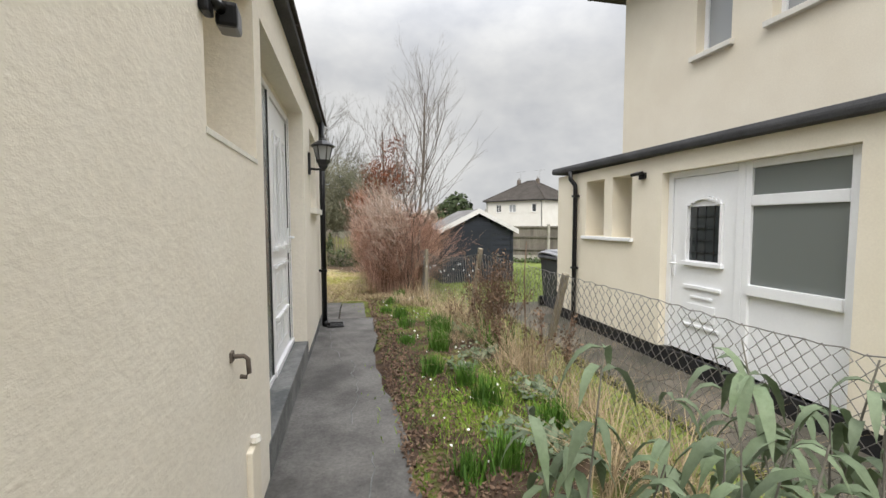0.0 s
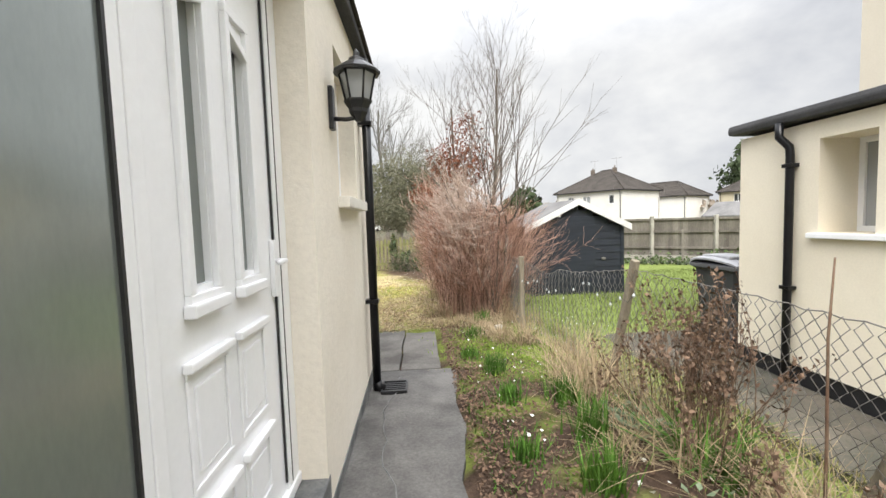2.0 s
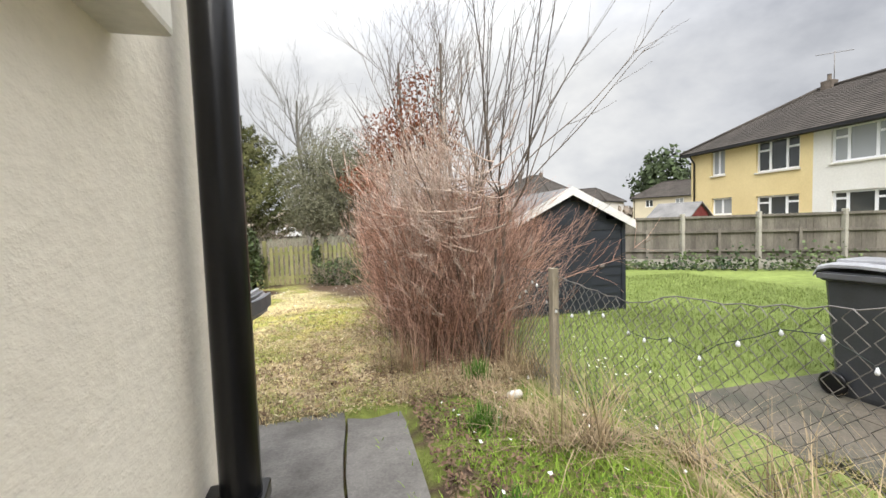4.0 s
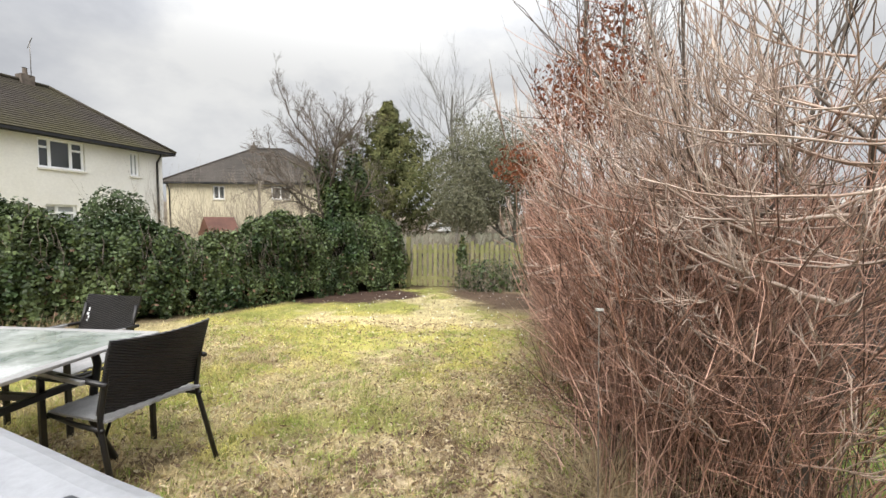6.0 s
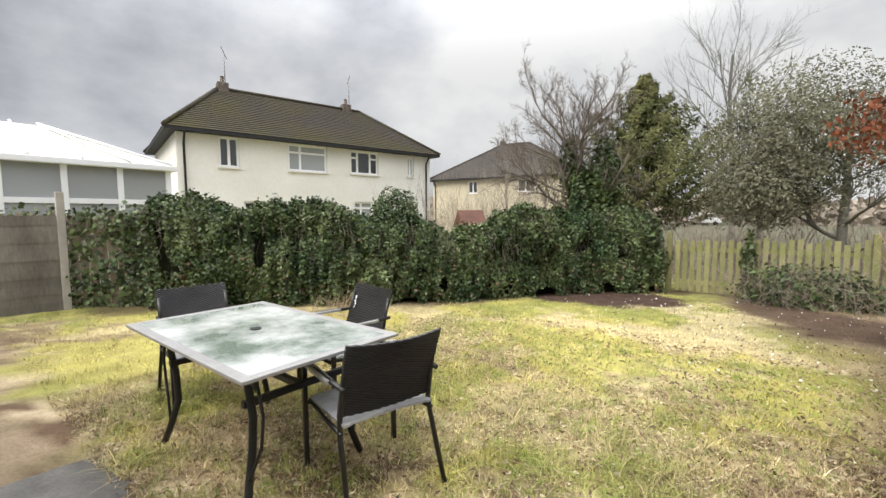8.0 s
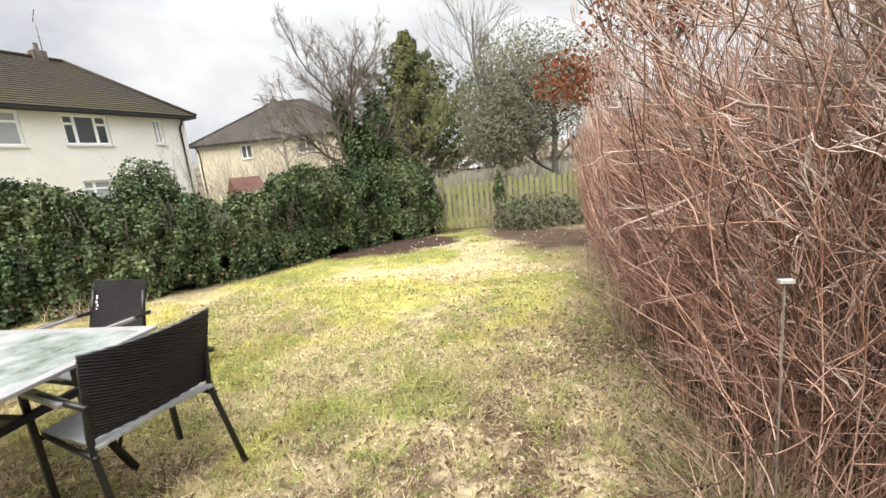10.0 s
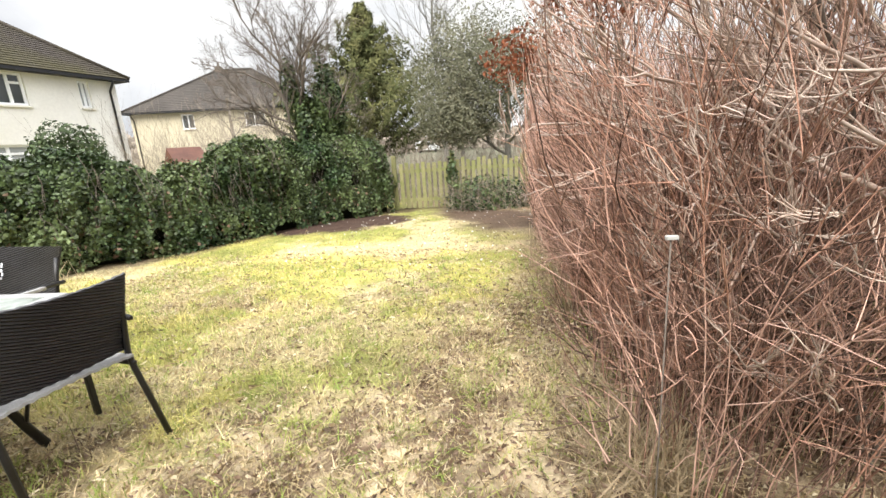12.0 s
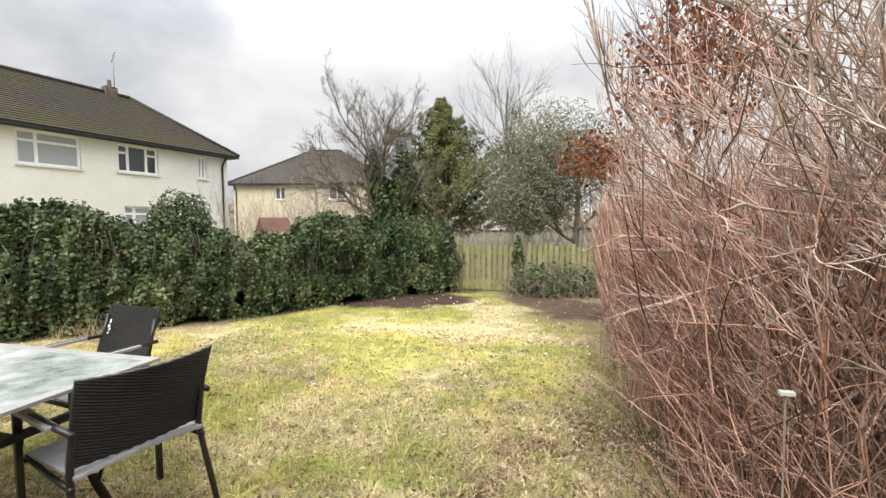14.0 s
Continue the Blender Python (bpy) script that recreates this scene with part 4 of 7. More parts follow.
def big_house(name, label, a, b, deep, eave, rise, inset, faces, walls, roof, chimneys, gutter=True):
    """A two-storey hipped house. a-b: the foot of the front wall, seen with the house to the left of a-b.
    faces: windows of the front, (u0, u1, z0, z1, lights); walls: list of (u0, u1, material) strips of the front."""
    h = thing(name, label, "house")
    m = on_wall(a, b)
    A, B = Vector((*a, 0)), Vector((*b, 0))
    L = (B - A).length
    at = lambda uu, vv, zz: m @ Vector((uu, vv, zz))
    for k, (u0, u1, mt) in enumerate(walls):
        hs = [(w[0] - u0, w[1] - u0, w[2], w[3]) for w in faces if u0 <= w[0] < u1]
        p, q = at(u0, 0, 0), at(u1, 0, 0)
        part("wall", wall_mesh((p.x, p.y), (q.x, q.y), -0.6, eave, 0.3, hs), mt, h)
    for (u0, v0), (u1, v1), mt in (((L, 0.3), (L, deep), walls[-1][2]), ((L, deep), (0, deep), walls[0][2]), ((0, deep), (0, 0.3), walls[0][2])):
        p, q = at(u0, v0, 0), at(u1, v1, 0)
        part("wall", wall_mesh((p.x, p.y), (q.x, q.y), -0.6, eave, 0.3, []), mt, h)
    for w in faces:
        window(h, m, w[0], w[1], w[2], w[3], 0.1, lights=w[4], transom=w[5] if len(w) > 5 else None, pane_mat=M_GLASSC if (w[0] * 7) % 2 > 0.6 else M_GLASSD, fw=0.085, depth=0.08)
    o = 0.4
    e = [at(-o, -o, eave - 0.02), at(L + o, -o, eave - 0.02), at(L + o, deep + o, eave - 0.02), at(-o, deep + o, eave - 0.02)]
    r0, r1 = at(inset, deep / 2, eave + rise), at(L - inset, deep / 2, eave + rise)
    R = new("roof")
    R.parent = h
    n = 24
    roof_slope("slope", e[0], e[1], r0, r1, roof, R, n)
    roof_slope("slope", e[2], e[3], r1, r0, roof, R, n)
    roof_slope("slope", e[1], e[2], r1, r1, roof, R, n)
    roof_slope("slope", e[3], e[0], r0, r0, roof, R, n)
    for p, q in ((r0, r1), (e[0], r0), (e[1], r1), (e[2], r1), (e[3], r0)):
        tube_part("ridge", [tuple(p + Vector((0, 0, 0.03))), tuple(q + Vector((0, 0, 0.03)))], 0.09, roof, R, sides=6)
    part("soffit", boxes((-o, L + o, -o, deep + o, eave - 0.14, eave - 0.03), m=m), M_PLINTH, h, "dark eaves board and gutter")
    if gutter:
        for uu in (0.25, L - 0.3):
            p = [at(uu, -0.36, eave - 0.1), at(uu, -0.30, eave - 0.25), at(uu, -0.06, eave - 0.55), at(uu, -0.05, -0.5)]
            tube_part("downpipe", [tuple(c) for c in p], 0.045, M_IRON, h, sides=6)
    for uu in chimneys:
        c = at(uu, deep / 2, eave + rise)
        q = new("chimney")
        q.parent = h
        part("stack", boxes((-0.24, 0.24, -0.22, 0.22, -0.7, 0.3), bevel=0.02, m=Matrix.Translation(c) @ m.to_3x3().to_4x4()), M_BARK, q)
        part("pot", lathe([(0.11, 0.29), (0.09, 0.36), (0.08, 0.58), (0.10, 0.60)], tuple(c), 10), M_BARK, q)
        tube_part("aerial", [tuple(c + Vector((0.3, 0, 0.2))), tuple(c + Vector((0.3, 0, 1.7)))], 0.02, M_WIRE, q, sides=4)
        tube_part("aerial_boom", [tuple(c + Vector((-0.3, 0.4, 1.6))), tuple(c + Vector((0.9, -0.4, 1.65)))], 0.015, M_WIRE, q, sides=4)
    return h


big_house("white_house", "white rendered semi-detached house with a mossy brown tiled roof", (-18.3, 13.6), (-15.72, 25.35), 7.6, 4.72, 2.7, 2.3,
          [(1.45, 2.2, 3.36, 4.56, (1.83,)), (4.2, 6.0, 3.38, 4.56, (4.75,), 4.2), (7.2, 8.75, 3.42, 4.54, (7.6, 8.3), 4.2), (10.53, 10.95, 3.46, 4.5, (10.74,)),
           (2.3, 3.5, 0.75, 2.0, ()), (7.35, 8.4, 1.2, 2.06, (7.75,), 1.75)], [(0, 12.03, M_WHITEWALL)], M_ROOFM, (2.5, 8.9))
big_house("pale_yellow_house", "distant pale yellow house with a brown hipped roof", (-25.3, 37.2), (-12.5, 39.5), 8.0, 4.62, 3.3, 5.2,
          [(3.5, 4.4, 3.3, 4.35, (3.95,)), (8.0, 9.5, 3.3, 4.3, (8.7,))], [(0, 13.0, M_PALEWALL)], M_ROOF, (5.3,))
big_house("yellow_house", "yellow and white rendered semi-detached house with dark tiled roof", (19.0, 24.3), (19.0, 10.8), 7.6, 4.72, 2.5, 3.7,
          [(1.3, 2.1, 3.35, 4.66, (1.7,)), (3.75, 5.68, 3.22, 4.66, (4.35, 5.1), 4.2), (1.33, 2.5, 1.3, 2.18, (1.9,)), (3.76, 5.68, 1.2, 2.12, (4.35, 5.1), 1.8),
           (6.85, 8.9, 3.22, 4.6, (7.4, 8.3), 4.2), (6.9, 8.9, 1.2, 2.1, (7.4, 8.3), 1.8), (10.2, 11.0, 3.35, 4.6, (10.6,))], [(0, 6.2, M_YELLOW), (6.2, 13.5, M_WHITEWALL)], M_ROOF, (4.2,))
big_house("far_white_house", "distant white rendered house with a dark hipped roof", (21.3, 64.6), (27.0, 55.6), 9.5, 4.85, 3.2, 4.6,
          [(2.0, 3.0, 3.0, 4.2, (2.5,)), (4.5, 5.8, 3.0, 4.2, (5.1,)), (8.6, 9.4, 3.0, 4.2, ())], [(0, 10.65, M_WHITEWALL)], M_ROOF, (3.0, 6.6), gutter=True)
big_house("far_yellow_house", "distant small yellow house with grey roof", (48.0, 66.0), (54.0, 56.0), 8.0, 4.6, 2.6, 3.5,
          [(2.0, 3.2, 3.0, 4.2, (2.6,)), (6.5, 7.7, 3.0, 4.2, (7.1,))], [(0, 11.66, M_PALEWALL)], M_ROOF, ())
big_house("far_grey_house", "distant white house with grey roof", (38.0, 78.0), (44.0, 68.0), 8.0, 4.4, 2.6, 3.5,
          [(2.0, 3.2, 3.0, 4.2, (2.6,))], [(0, 11.66, M_WHITEWALL)], M_ROOF, ())
vn = thing("van", "distant white parked van beyond the gate", "van")
vm = pose(-9.6, 88.0, -0.45, 0, 0, 8)
part("body", boxes((-2.3, 2.3, -0.95, 0.95, 0.45, 1.25), (-2.3, 1.3, -0.9, 0.9, 1.25, 2.1), bevel=0.12, m=vm), M_UPVC, vn)
part("window", boxes((-0.2, 1.1, -0.915, -0.88, 1.35, 1.85), m=vm), M_GLASSD, vn)
for wx in (-1.5, 1.5):
    bm = lathe([(0.05, -0.1), (0.3, -0.1), (0.34, -0.05), (0.34, 0.05), (0.3, 0.1), (0.05, 0.1)], (0, 0, 0), 14)
    bmesh.ops.transform(bm, matrix=vm @ pose(wx, -0.88, 0.34, 90, 0, 0), verts=bm.verts)
    part("wheel", bm, M_BLACK, vn)

# ---- conservatory and its fence beyond the lawn ----
cons = thing("conservatory", "white framed conservatory with a sheeted roof", "conservatory")
cx0, cx1, cy0, cy1 = -14.2, -10.9, 5.6, 10.85
part("base_wall", wall_mesh((cx1, cy0), (cx1, cy1), -0.4, 0.7, 0.2, []), M_WHITEWALL, cons)
part("base_wall", wall_mesh((cx1 - 0.2, cy1), (cx0, cy1), -0.4, 0.7, 0.2, []), M_WHITEWALL, cons)
for k in range(7):
    y = cy0 + (cy1 - cy0 - 0.1) * k / 6
    part("mullion", boxes((cx1 - 0.1, cx1, y, y + 0.1, 0.7, 2.34), bevel=0.01), M_UPVC, cons)
for k in range(5):
    x = cx0 + (cx1 - cx0 - 0.1) * k / 5
    part("mullion", boxes((x, x + 0.1, cy1 - 0.1, cy1, 0.7, 2.34), bevel=0.01), M_UPVC, cons)
part("rail", boxes((cx1 - 0.09, cx1 - 0.01, cy0, cy1 - 0.1, 1.62, 1.72), (cx0, cx1 - 0.1, cy1 - 0.09, cy1 - 0.01, 1.62, 1.72)), M_UPVC, cons)
part("pane", boxes((cx1 - 0.06, cx1 - 0.04, cy0, cy1 - 0.05, 0.7, 2.34)), M_GLASSC, cons)
part("pane", boxes((cx0, cx1 - 0.06, cy1 - 0.06, cy1 - 0.04, 0.7, 2.34)), M_GLASSC, cons)
part("gutter", boxes((cx1 - 0.02, cx1 + 0.1, cy0, cy1 + 0.1, 2.34, 2.46), (cx0, cx1 - 0.02, cy1 - 0.02, cy1 + 0.1, 2.34, 2.46), bevel=0.02), M_UPVC, cons)
apex = [(-12.5, 5.6, 3.25), (-12.5, 9.0, 3.25)]
roof_slope("roof", (cx1 + 0.08, cy0, 2.44), (cx1 + 0.08, cy1 + 0.08, 2.44), apex[0], apex[1], M_POLY, cons, 1, 0.02)
roof_slope("roof", (cx1 + 0.08, cy1 + 0.08, 2.44), (cx0, cy1 + 0.08, 2.44), apex[1], apex[1], M_POLY, cons, 1, 0.02)
roof_slope("roof", (cx0, cy1 + 0.08, 2.44), (cx0, cy0, 2.44), apex[1], apex[0], M_POLY, cons, 1, 0.02)
for k in range(8):
    y = cy0 + k * 0.75
    ya = min(y, 9.0)
    tube_part("glazing_bar", [(cx1 + 0.08, y, 2.475), (-12.5, ya, 3.285)], 0.03, M_UPVC, cons, sides=5)


def fence_panel(pth, z, h, boards, a, b, mat, rails):
    """Boards between two posts, each board a piece, with rails."""
    a, b = Vector((*a, 0)), Vector((*b, 0))
    m = on_wall((a.x, a.y), (b.x, b.y))
    L = (b - a).length
    for k in range(boards):
        z0 = z + h * k / boards
        part("board", boxes((0.03, L - 0.03, -0.012, 0.012, z0, z0 + h / boards + 0.015), m=m @ pose(0, 0.006 * (k % 2), 0)), mat, pth)
    for uu in rails:
        part("batten", boxes((L * uu - 0.025, L * uu + 0.025, -0.035, -0.013, z, z + h + 0.01), m=m), mat, pth)


wf = thing("panel_fence", "weathered grey overlapping timber panel fence with concrete posts", "fence")
fp = [(-9.5, 5.0), (-9.4, 6.85), (-9.25, 8.72)]
for k, ((ax, ay), (bx, by)) in enumerate(zip(fp, fp[1:])):
    fence_panel(wf, -0.25, 1.62, 12, (bx, by), (ax, ay), M_FENCEW, (0.02, 0.5, 0.97))
for x, y in fp[:3]:
    part("post", boxes((x - 0.05, x + 0.05, y - 0.05, y + 0.05, -0.5, 1.75), bevel=0.012), M_CPOST, wf)

cf = thing("concrete_post_fence", "grey boarded fence with tall concrete posts", "fence")
d = Vector((1.60, -1.16, 0)).normalized() * 1.93
p0 = Vector((10.0, 15.45, 0))
posts = [p0 + d * k for k in range(-5, 8)]
for p, q in zip(posts, posts[1:]):
    m = on_wall((p.x, p.y), (q.x, q.y))
    L = (q - p).length
    for k in range(12):
        x0 = 0.06 + (L - 0.12) * k / 12
        part("board", boxes((x0, x0 + (L - 0.12) / 12 + 0.004, 0.02 + 0.008 * (k % 2), 0.04 + 0.008 * (k % 2), -0.02, 1.28), m=m), M_FENCEW, cf)
    part("gravel_board", boxes((0.06, L - 0.06, 0.01, 0.05, -0.32, -0.02), m=m), M_CPOST, cf)
    for z in (0.22, 0.78, 1.22):
        part("rail", boxes((0.05, L - 0.05, -0.03, 0.018, z, z + 0.07), m=m), M_FENCEW, cf)
    part("half_post", boxes((L / 2 - 0.035, L / 2 + 0.035, -0.05, -0.032, -0.3, 0.9), m=m), M_FENCEW, cf)
for p in posts:
    part("post", boxes((p.x - 0.055, p.x + 0.055, p.y - 0.06, p.y + 0.06, -0.5, 1.37), bevel=0.015), M_CPOST, cf)

# ---- shed ----
shed = thing("garden_shed", "dark blue-black timber shed with white bargeboards", "shed")
sx0, sx1, sy0, sy1, sz, se, sa = 2.46, 4.50, 10.92, 13.1, -0.27, 1.29, 1.74
smx = (sx0 + sx1) / 2
n = 13
for k in range(n):
    z0 = sz + (sa - sz) * k / n
    z1 = z0 + (sa - sz) / n + 0.012
    w = 1.0 if z1 < se else max(0.03, 1 - (z1 - se) / (sa - se + 0.02))
    hw = (sx1 - sx0) / 2 * w
    m = pose(0, sy0, (z0 + z1) / 2, -5, 0, 0)
    part("board", boxes((smx - hw, smx + hw, -0.009, 0.009, -(z1 - z0) / 2, (z1 - z0) / 2), m=m), M_SHED, shed)
    if z1 < se + 0.05:
        for x in (sx0, sx1):
            part("board", boxes((x - 0.009, x + 0.009, sy0 + 0.01, sy1, z0, z1), m=Matrix.Translation((0.004 * (k % 2), 0, 0))), M_SHED, shed)
part("back", boxes((sx0 + 0.01, sx1 - 0.01, sy1 - 0.02, sy1, sz, se)), M_SHED, shed)
part("door_panel", boxes((2.86, 3.86, sy0 - 0.045, sy0 - 0.02, sz + 0.05, 1.45), bevel=0.004), M_SHED, shed, "flush dark shed door")
part("corner_trim", boxes((sx1 - 0.05, sx1 + 0.02, sy0 - 0.03, sy0 - 0.012, sz, se)), M_SHED, shed)
part("latch", boxes((4.02, 4.10, sy0 - 0.05, sy0 - 0.015, 0.50, 0.55), bevel=0.005), M_WIRE, shed)
part("vent_slot", boxes((3.95, 4.2, sy0 - 0.03, sy0 - 0.02, sz + 0.04, sz + 0.07)), M_PLINTH, shed)
for s in (-1, 1):
    ex = smx + s * ((sx1 - sx0) / 2 + 0.14)
    p = [Vector((ex, sy0 - 0.12, se - 0.07)), Vector((smx, sy0 - 0.12, sa + 0.05))]
    q = [c + Vector((0, sy1 - sy0 + 0.25, 0)) for c in p]
    bm = bmesh.new()
    for off in (0.0,):
        up = Vector((0, 0, 0.035))
        vs = [bm.verts.new(c) for c in (p[0], p[1], q[1], q[0], p[0] + up, p[1] + up, q[1] + up, q[0] + up)]
        for f in ((0, 1, 2, 3), (4, 5, 6, 7), (0, 1, 5, 4), (1, 2, 6, 5), (2, 3, 7, 6), (3, 0, 4, 7)):
            bm.faces.new([vs[i] for i in f])
    part("roof_sheet", bm, M_FELT2, shed, "grey mineral felt roof")
    bm = bmesh.new()
    o0, o1 = Vector((0, -0.02, -0.09)), Vector((0, -0.005, 0.045))
    vs = [bm.verts.new(c) for c in (p[0] + o0, p[1] + o0, p[1] + Vector((0, -0.02, 0.045)), p[0] + Vector((0, -0.02, 0.045)), p[0] + Vector((0, 0, -0.09)), p[1] + Vector((0, 0, -0.09)), p[1] + o1, p[0] + o1)]
    for f in ((0, 1, 2, 3), (4, 5, 6, 7), (0, 1, 5, 4), (1, 2, 6, 5), (2, 3, 7, 6), (3, 0, 4, 7)):
        bm.faces.new([vs[i] for i in f])
    part("bargeboard", bm, M_BARGE, shed, "white painted bargeboard")

gs = thing("garden_shed", "dark red gabled shed with a grey felt roof behind the fence", "shed")
gm = pose(15.3, 21.2, -0.05, 0, 0, 20) @ Matrix.Diagonal((0.72, 0.72, 1, 1))
part("body", boxes((-1.3, 1.3, -1.2, 1.2, -0.4, 1.35), m=gm), M_REDBR, gs)
for y0, y1 in ((-1.25, -1.2), (1.2, 1.25)):
    bm = bmesh.new()
    vs = [bm.verts.new(gm @ Vector(c)) for c in ((-1.3, y0, 1.351), (1.3, y0, 1.351), (0, y0, 1.93), (-1.3, y1, 1.351), (1.3, y1, 1.351), (0, y1, 1.93))]
    for f in ((0, 1, 2), (5, 4, 3), (0, 2, 5, 3), (1, 4, 5, 2), (0, 3, 4, 1)):
        bm.faces.new([vs[i] for i in f])
    part("gable", bm, M_REDBR, gs)
for sgn in (-1, 1):
    bm = bmesh.new()
    vs = [bm.verts.new(gm @ Vector((sgn * x, y, z))) for y in (-1.4, 1.4) for x, z in ((1.5, 1.27), (0, 1.94), (0, 2.0), (1.5, 1.33))]
    for f in ((0, 1, 2, 3), (7, 6, 5, 4), (0, 4, 5, 1), (1, 5, 6, 2), (2, 6, 7, 3), (3, 7, 4, 0)):
        bm.faces.new([vs[i] for i in f])
    part("roof_sheet", bm, M_FELT2, gs)
rs = thing("red_shed", "low orange-brown roofed shed behind the hedge", "shed")
m = pose(-7.9, 18.0, -0.2, 0, 0, 55) @ Matrix.Diagonal((0.33, 0.5, 1, 1))
part("body", boxes((-1.1, 1.1, -0.8, 0.8, -0.4, 1.2), m=m), M_BARK, rs)
bm = bmesh.new()
vs = [bm.verts.new(c) for c in ((-1.25, -0.95, 1.2), (1.25, -0.95, 1.2), (1.25, 0.95, 1.2), (-1.25, 0.95, 1.2), (-1.25, 0, 1.72), (1.25, 0, 1.72))]
for f in ((0, 1, 5, 4), (2, 3, 4, 5), (0, 3, 4), (1, 2, 5), (0, 1, 2, 3)):
    bm.faces.new([vs[i] for i in f])
bmesh.ops.transform(bm, matrix=m, verts=bm.verts)
part("roof", bm, M_RUST, rs)

# ---- picket gate and fence at the end of the garden ----
gate = thing("picket_gate", "mossy green weathered picket gate", "gate")
gyy = 17.5
gzz = gz(-1.5, gyy)
for k in range(9):
    x = -2.15 + k * 0.135
    part("picket", boxes((x, x + 0.085, gyy - 0.012, gyy + 0.012, gzz + 0.04, gzz + 1.12 + 0.03 * (k % 3 == 1)), bevel=0.004, m=Matrix.Translation((0, 0.004 * (k % 2), 0))), M_PICKET, gate)
for z in (0.2, 0.9):
    part("rail", boxes((-2.18, -0.93, gyy + 0.02, gyy + 0.06, gzz + z, gzz + z + 0.08)), M_PICKET, gate)
pf = thing("picket_fence", "mossy weathered picket fence overgrown with ivy", "fence")
for x in (-2.28, -0.86, 0.9, 2.6):
    part("post", boxes((x - 0.05, x + 0.05, gyy - 0.03, gyy + 0.07, gzz - 0.1, gzz + 1.32), bevel=0.01), M_PICKET, pf)
for k in range(26):
    x = -0.78 + k * 0.128
    part("picket", boxes((x, x + 0.085, gyy + 0.10, gyy + 0.122, gzz + 0.02, gzz + 1.16 + 0.05 * math.sin(k * 1.7)), bevel=0.004), M_PICKET, pf)
for z in (0.25, 0.9):
    part("rail", boxes((-0.84, 2.6, gyy + 0.125, gyy + 0.165, gzz + z, gzz + z + 0.08)), M_PICKET, pf)

# ---- wire fence between the gardens ----
wire = thing("chain_link_fence", "sagging chain-link fence on leaning timber posts", "fence")
POSTS = [(0.31, 0.0, 0.86), (3.51, 0.36, 0.93), (5.38, 0.36, 1.08), (7.72, 0.0, 0.93)]
for y, lean, top in POSTS:
    FX = float(fence_x(y))
    g0 = gz(FX, y + lean)
    L = math.hypot(top - g0, lean) + 0.25
    m = pose(FX - 0.03, y + lean, g0, math.degrees(math.atan2(lean, top - g0)), 0, 8)
    bm = boxes((-0.029, 0.029, -0.029, 0.029, -0.25, L - 0.25), bevel=0.008, m=m)
    part("post", bm, M_POSTW, wire)
for y in (11.3, 13.8):
    FX = float(fence_x(y))
    part("post", boxes((FX - 0.04, FX + 0.04, y - 0.04, y + 0.04, gz(FX, y) - 0.2, gz(FX, y) + 1.0), bevel=0.008), M_POSTW, wire)


def mesh_top(y):
    """Height of the fence's top edge, sagging between its posts."""
    pts = [(-3, 0.82), (0.3, 0.86), (1.6, 0.85), (2.4, 0.89), (3.5, 0.92), (4.4, 0.97), (5.4, 1.0), (5.95, 0.92), (6.4, 0.86), (6.7, 0.86), (6.95, 0.77), (7.25, 0.80), (7.7, 0.87), (9.5, 0.85), (14, 0.75)]
    return interp(y, pts)


paths, rads = [], []
cell = 0.085
rows = 11
yy = np.arange(-2.5, 14.0, cell)
for k, y in enumerate(yy):
    h = mesh_top(y)
    FX = float(fence_x(y))
    g0 = gz(FX, y) + 0.03
    zs = np.linspace(h, g0, rows * 2 + 1)
    zig = (np.arange(rows * 2 + 1) % 2) * cell * 0.52
    wob = 0.02 * np.sin(zs * 5 + y * 2.1)
    for s in (1, -1):
        p = np.stack([FX + 0.003 * s + wob + 0.03 * np.sin(y * 1.3) + 0 * zs, y + s * zig + 0.01 * np.sin(zs * 9 + k), zs], 1)
        paths.append(p)
        rads.append((0.0032, 0.0032))
top = np.stack([fence_x(yy) + 0.03 * np.sin(yy * 1.3), yy, mesh_top(yy) + 0.008 * np.sin(yy * 40)], 1)
paths.append(top)
rads.append((0.004, 0.004))
V, F = tubes(paths, rads, 3)
cloud("wire_mesh", V, F, M_WIRE, wire, "rusting diamond wire mesh")
lights = thing("string_lights", "string of small clear bulbs hung along the wire fence", "string lights")
rng = np.random.default_rng(8)
yb = np.arange(5.3, 10.3, 0.085)
zb = mesh_top(yb) - 0.06 - 0.16 * np.abs(np.sin(yb * 3.1)) - rng.uniform(0, 0.1, len(yb))
xb = fence_x(yb) - 0.03 + rng.uniform(-0.03, 0.03, len(yb))
V, F = tubes([np.stack([xb, yb, zb + 0.02], 1)], [(0.0025, 0.0025)], 3)
cloud("cable", V, F, M_WIREG, lights)
for x, y, z in list(zip(xb, yb, zb))[::2]:
    r = random.uniform(0.008, 0.013)
    part("bulb", lathe([(0.003, 0.02), (r * 0.8, r * 0.6), (r, 0), (r * 0.7, -r * 0.8), (0.002, -r * 1.1)], (float(x), float(y), float(z)), 8), M_BULB, lights, smooth=True)

# ---- wheelie bins ----


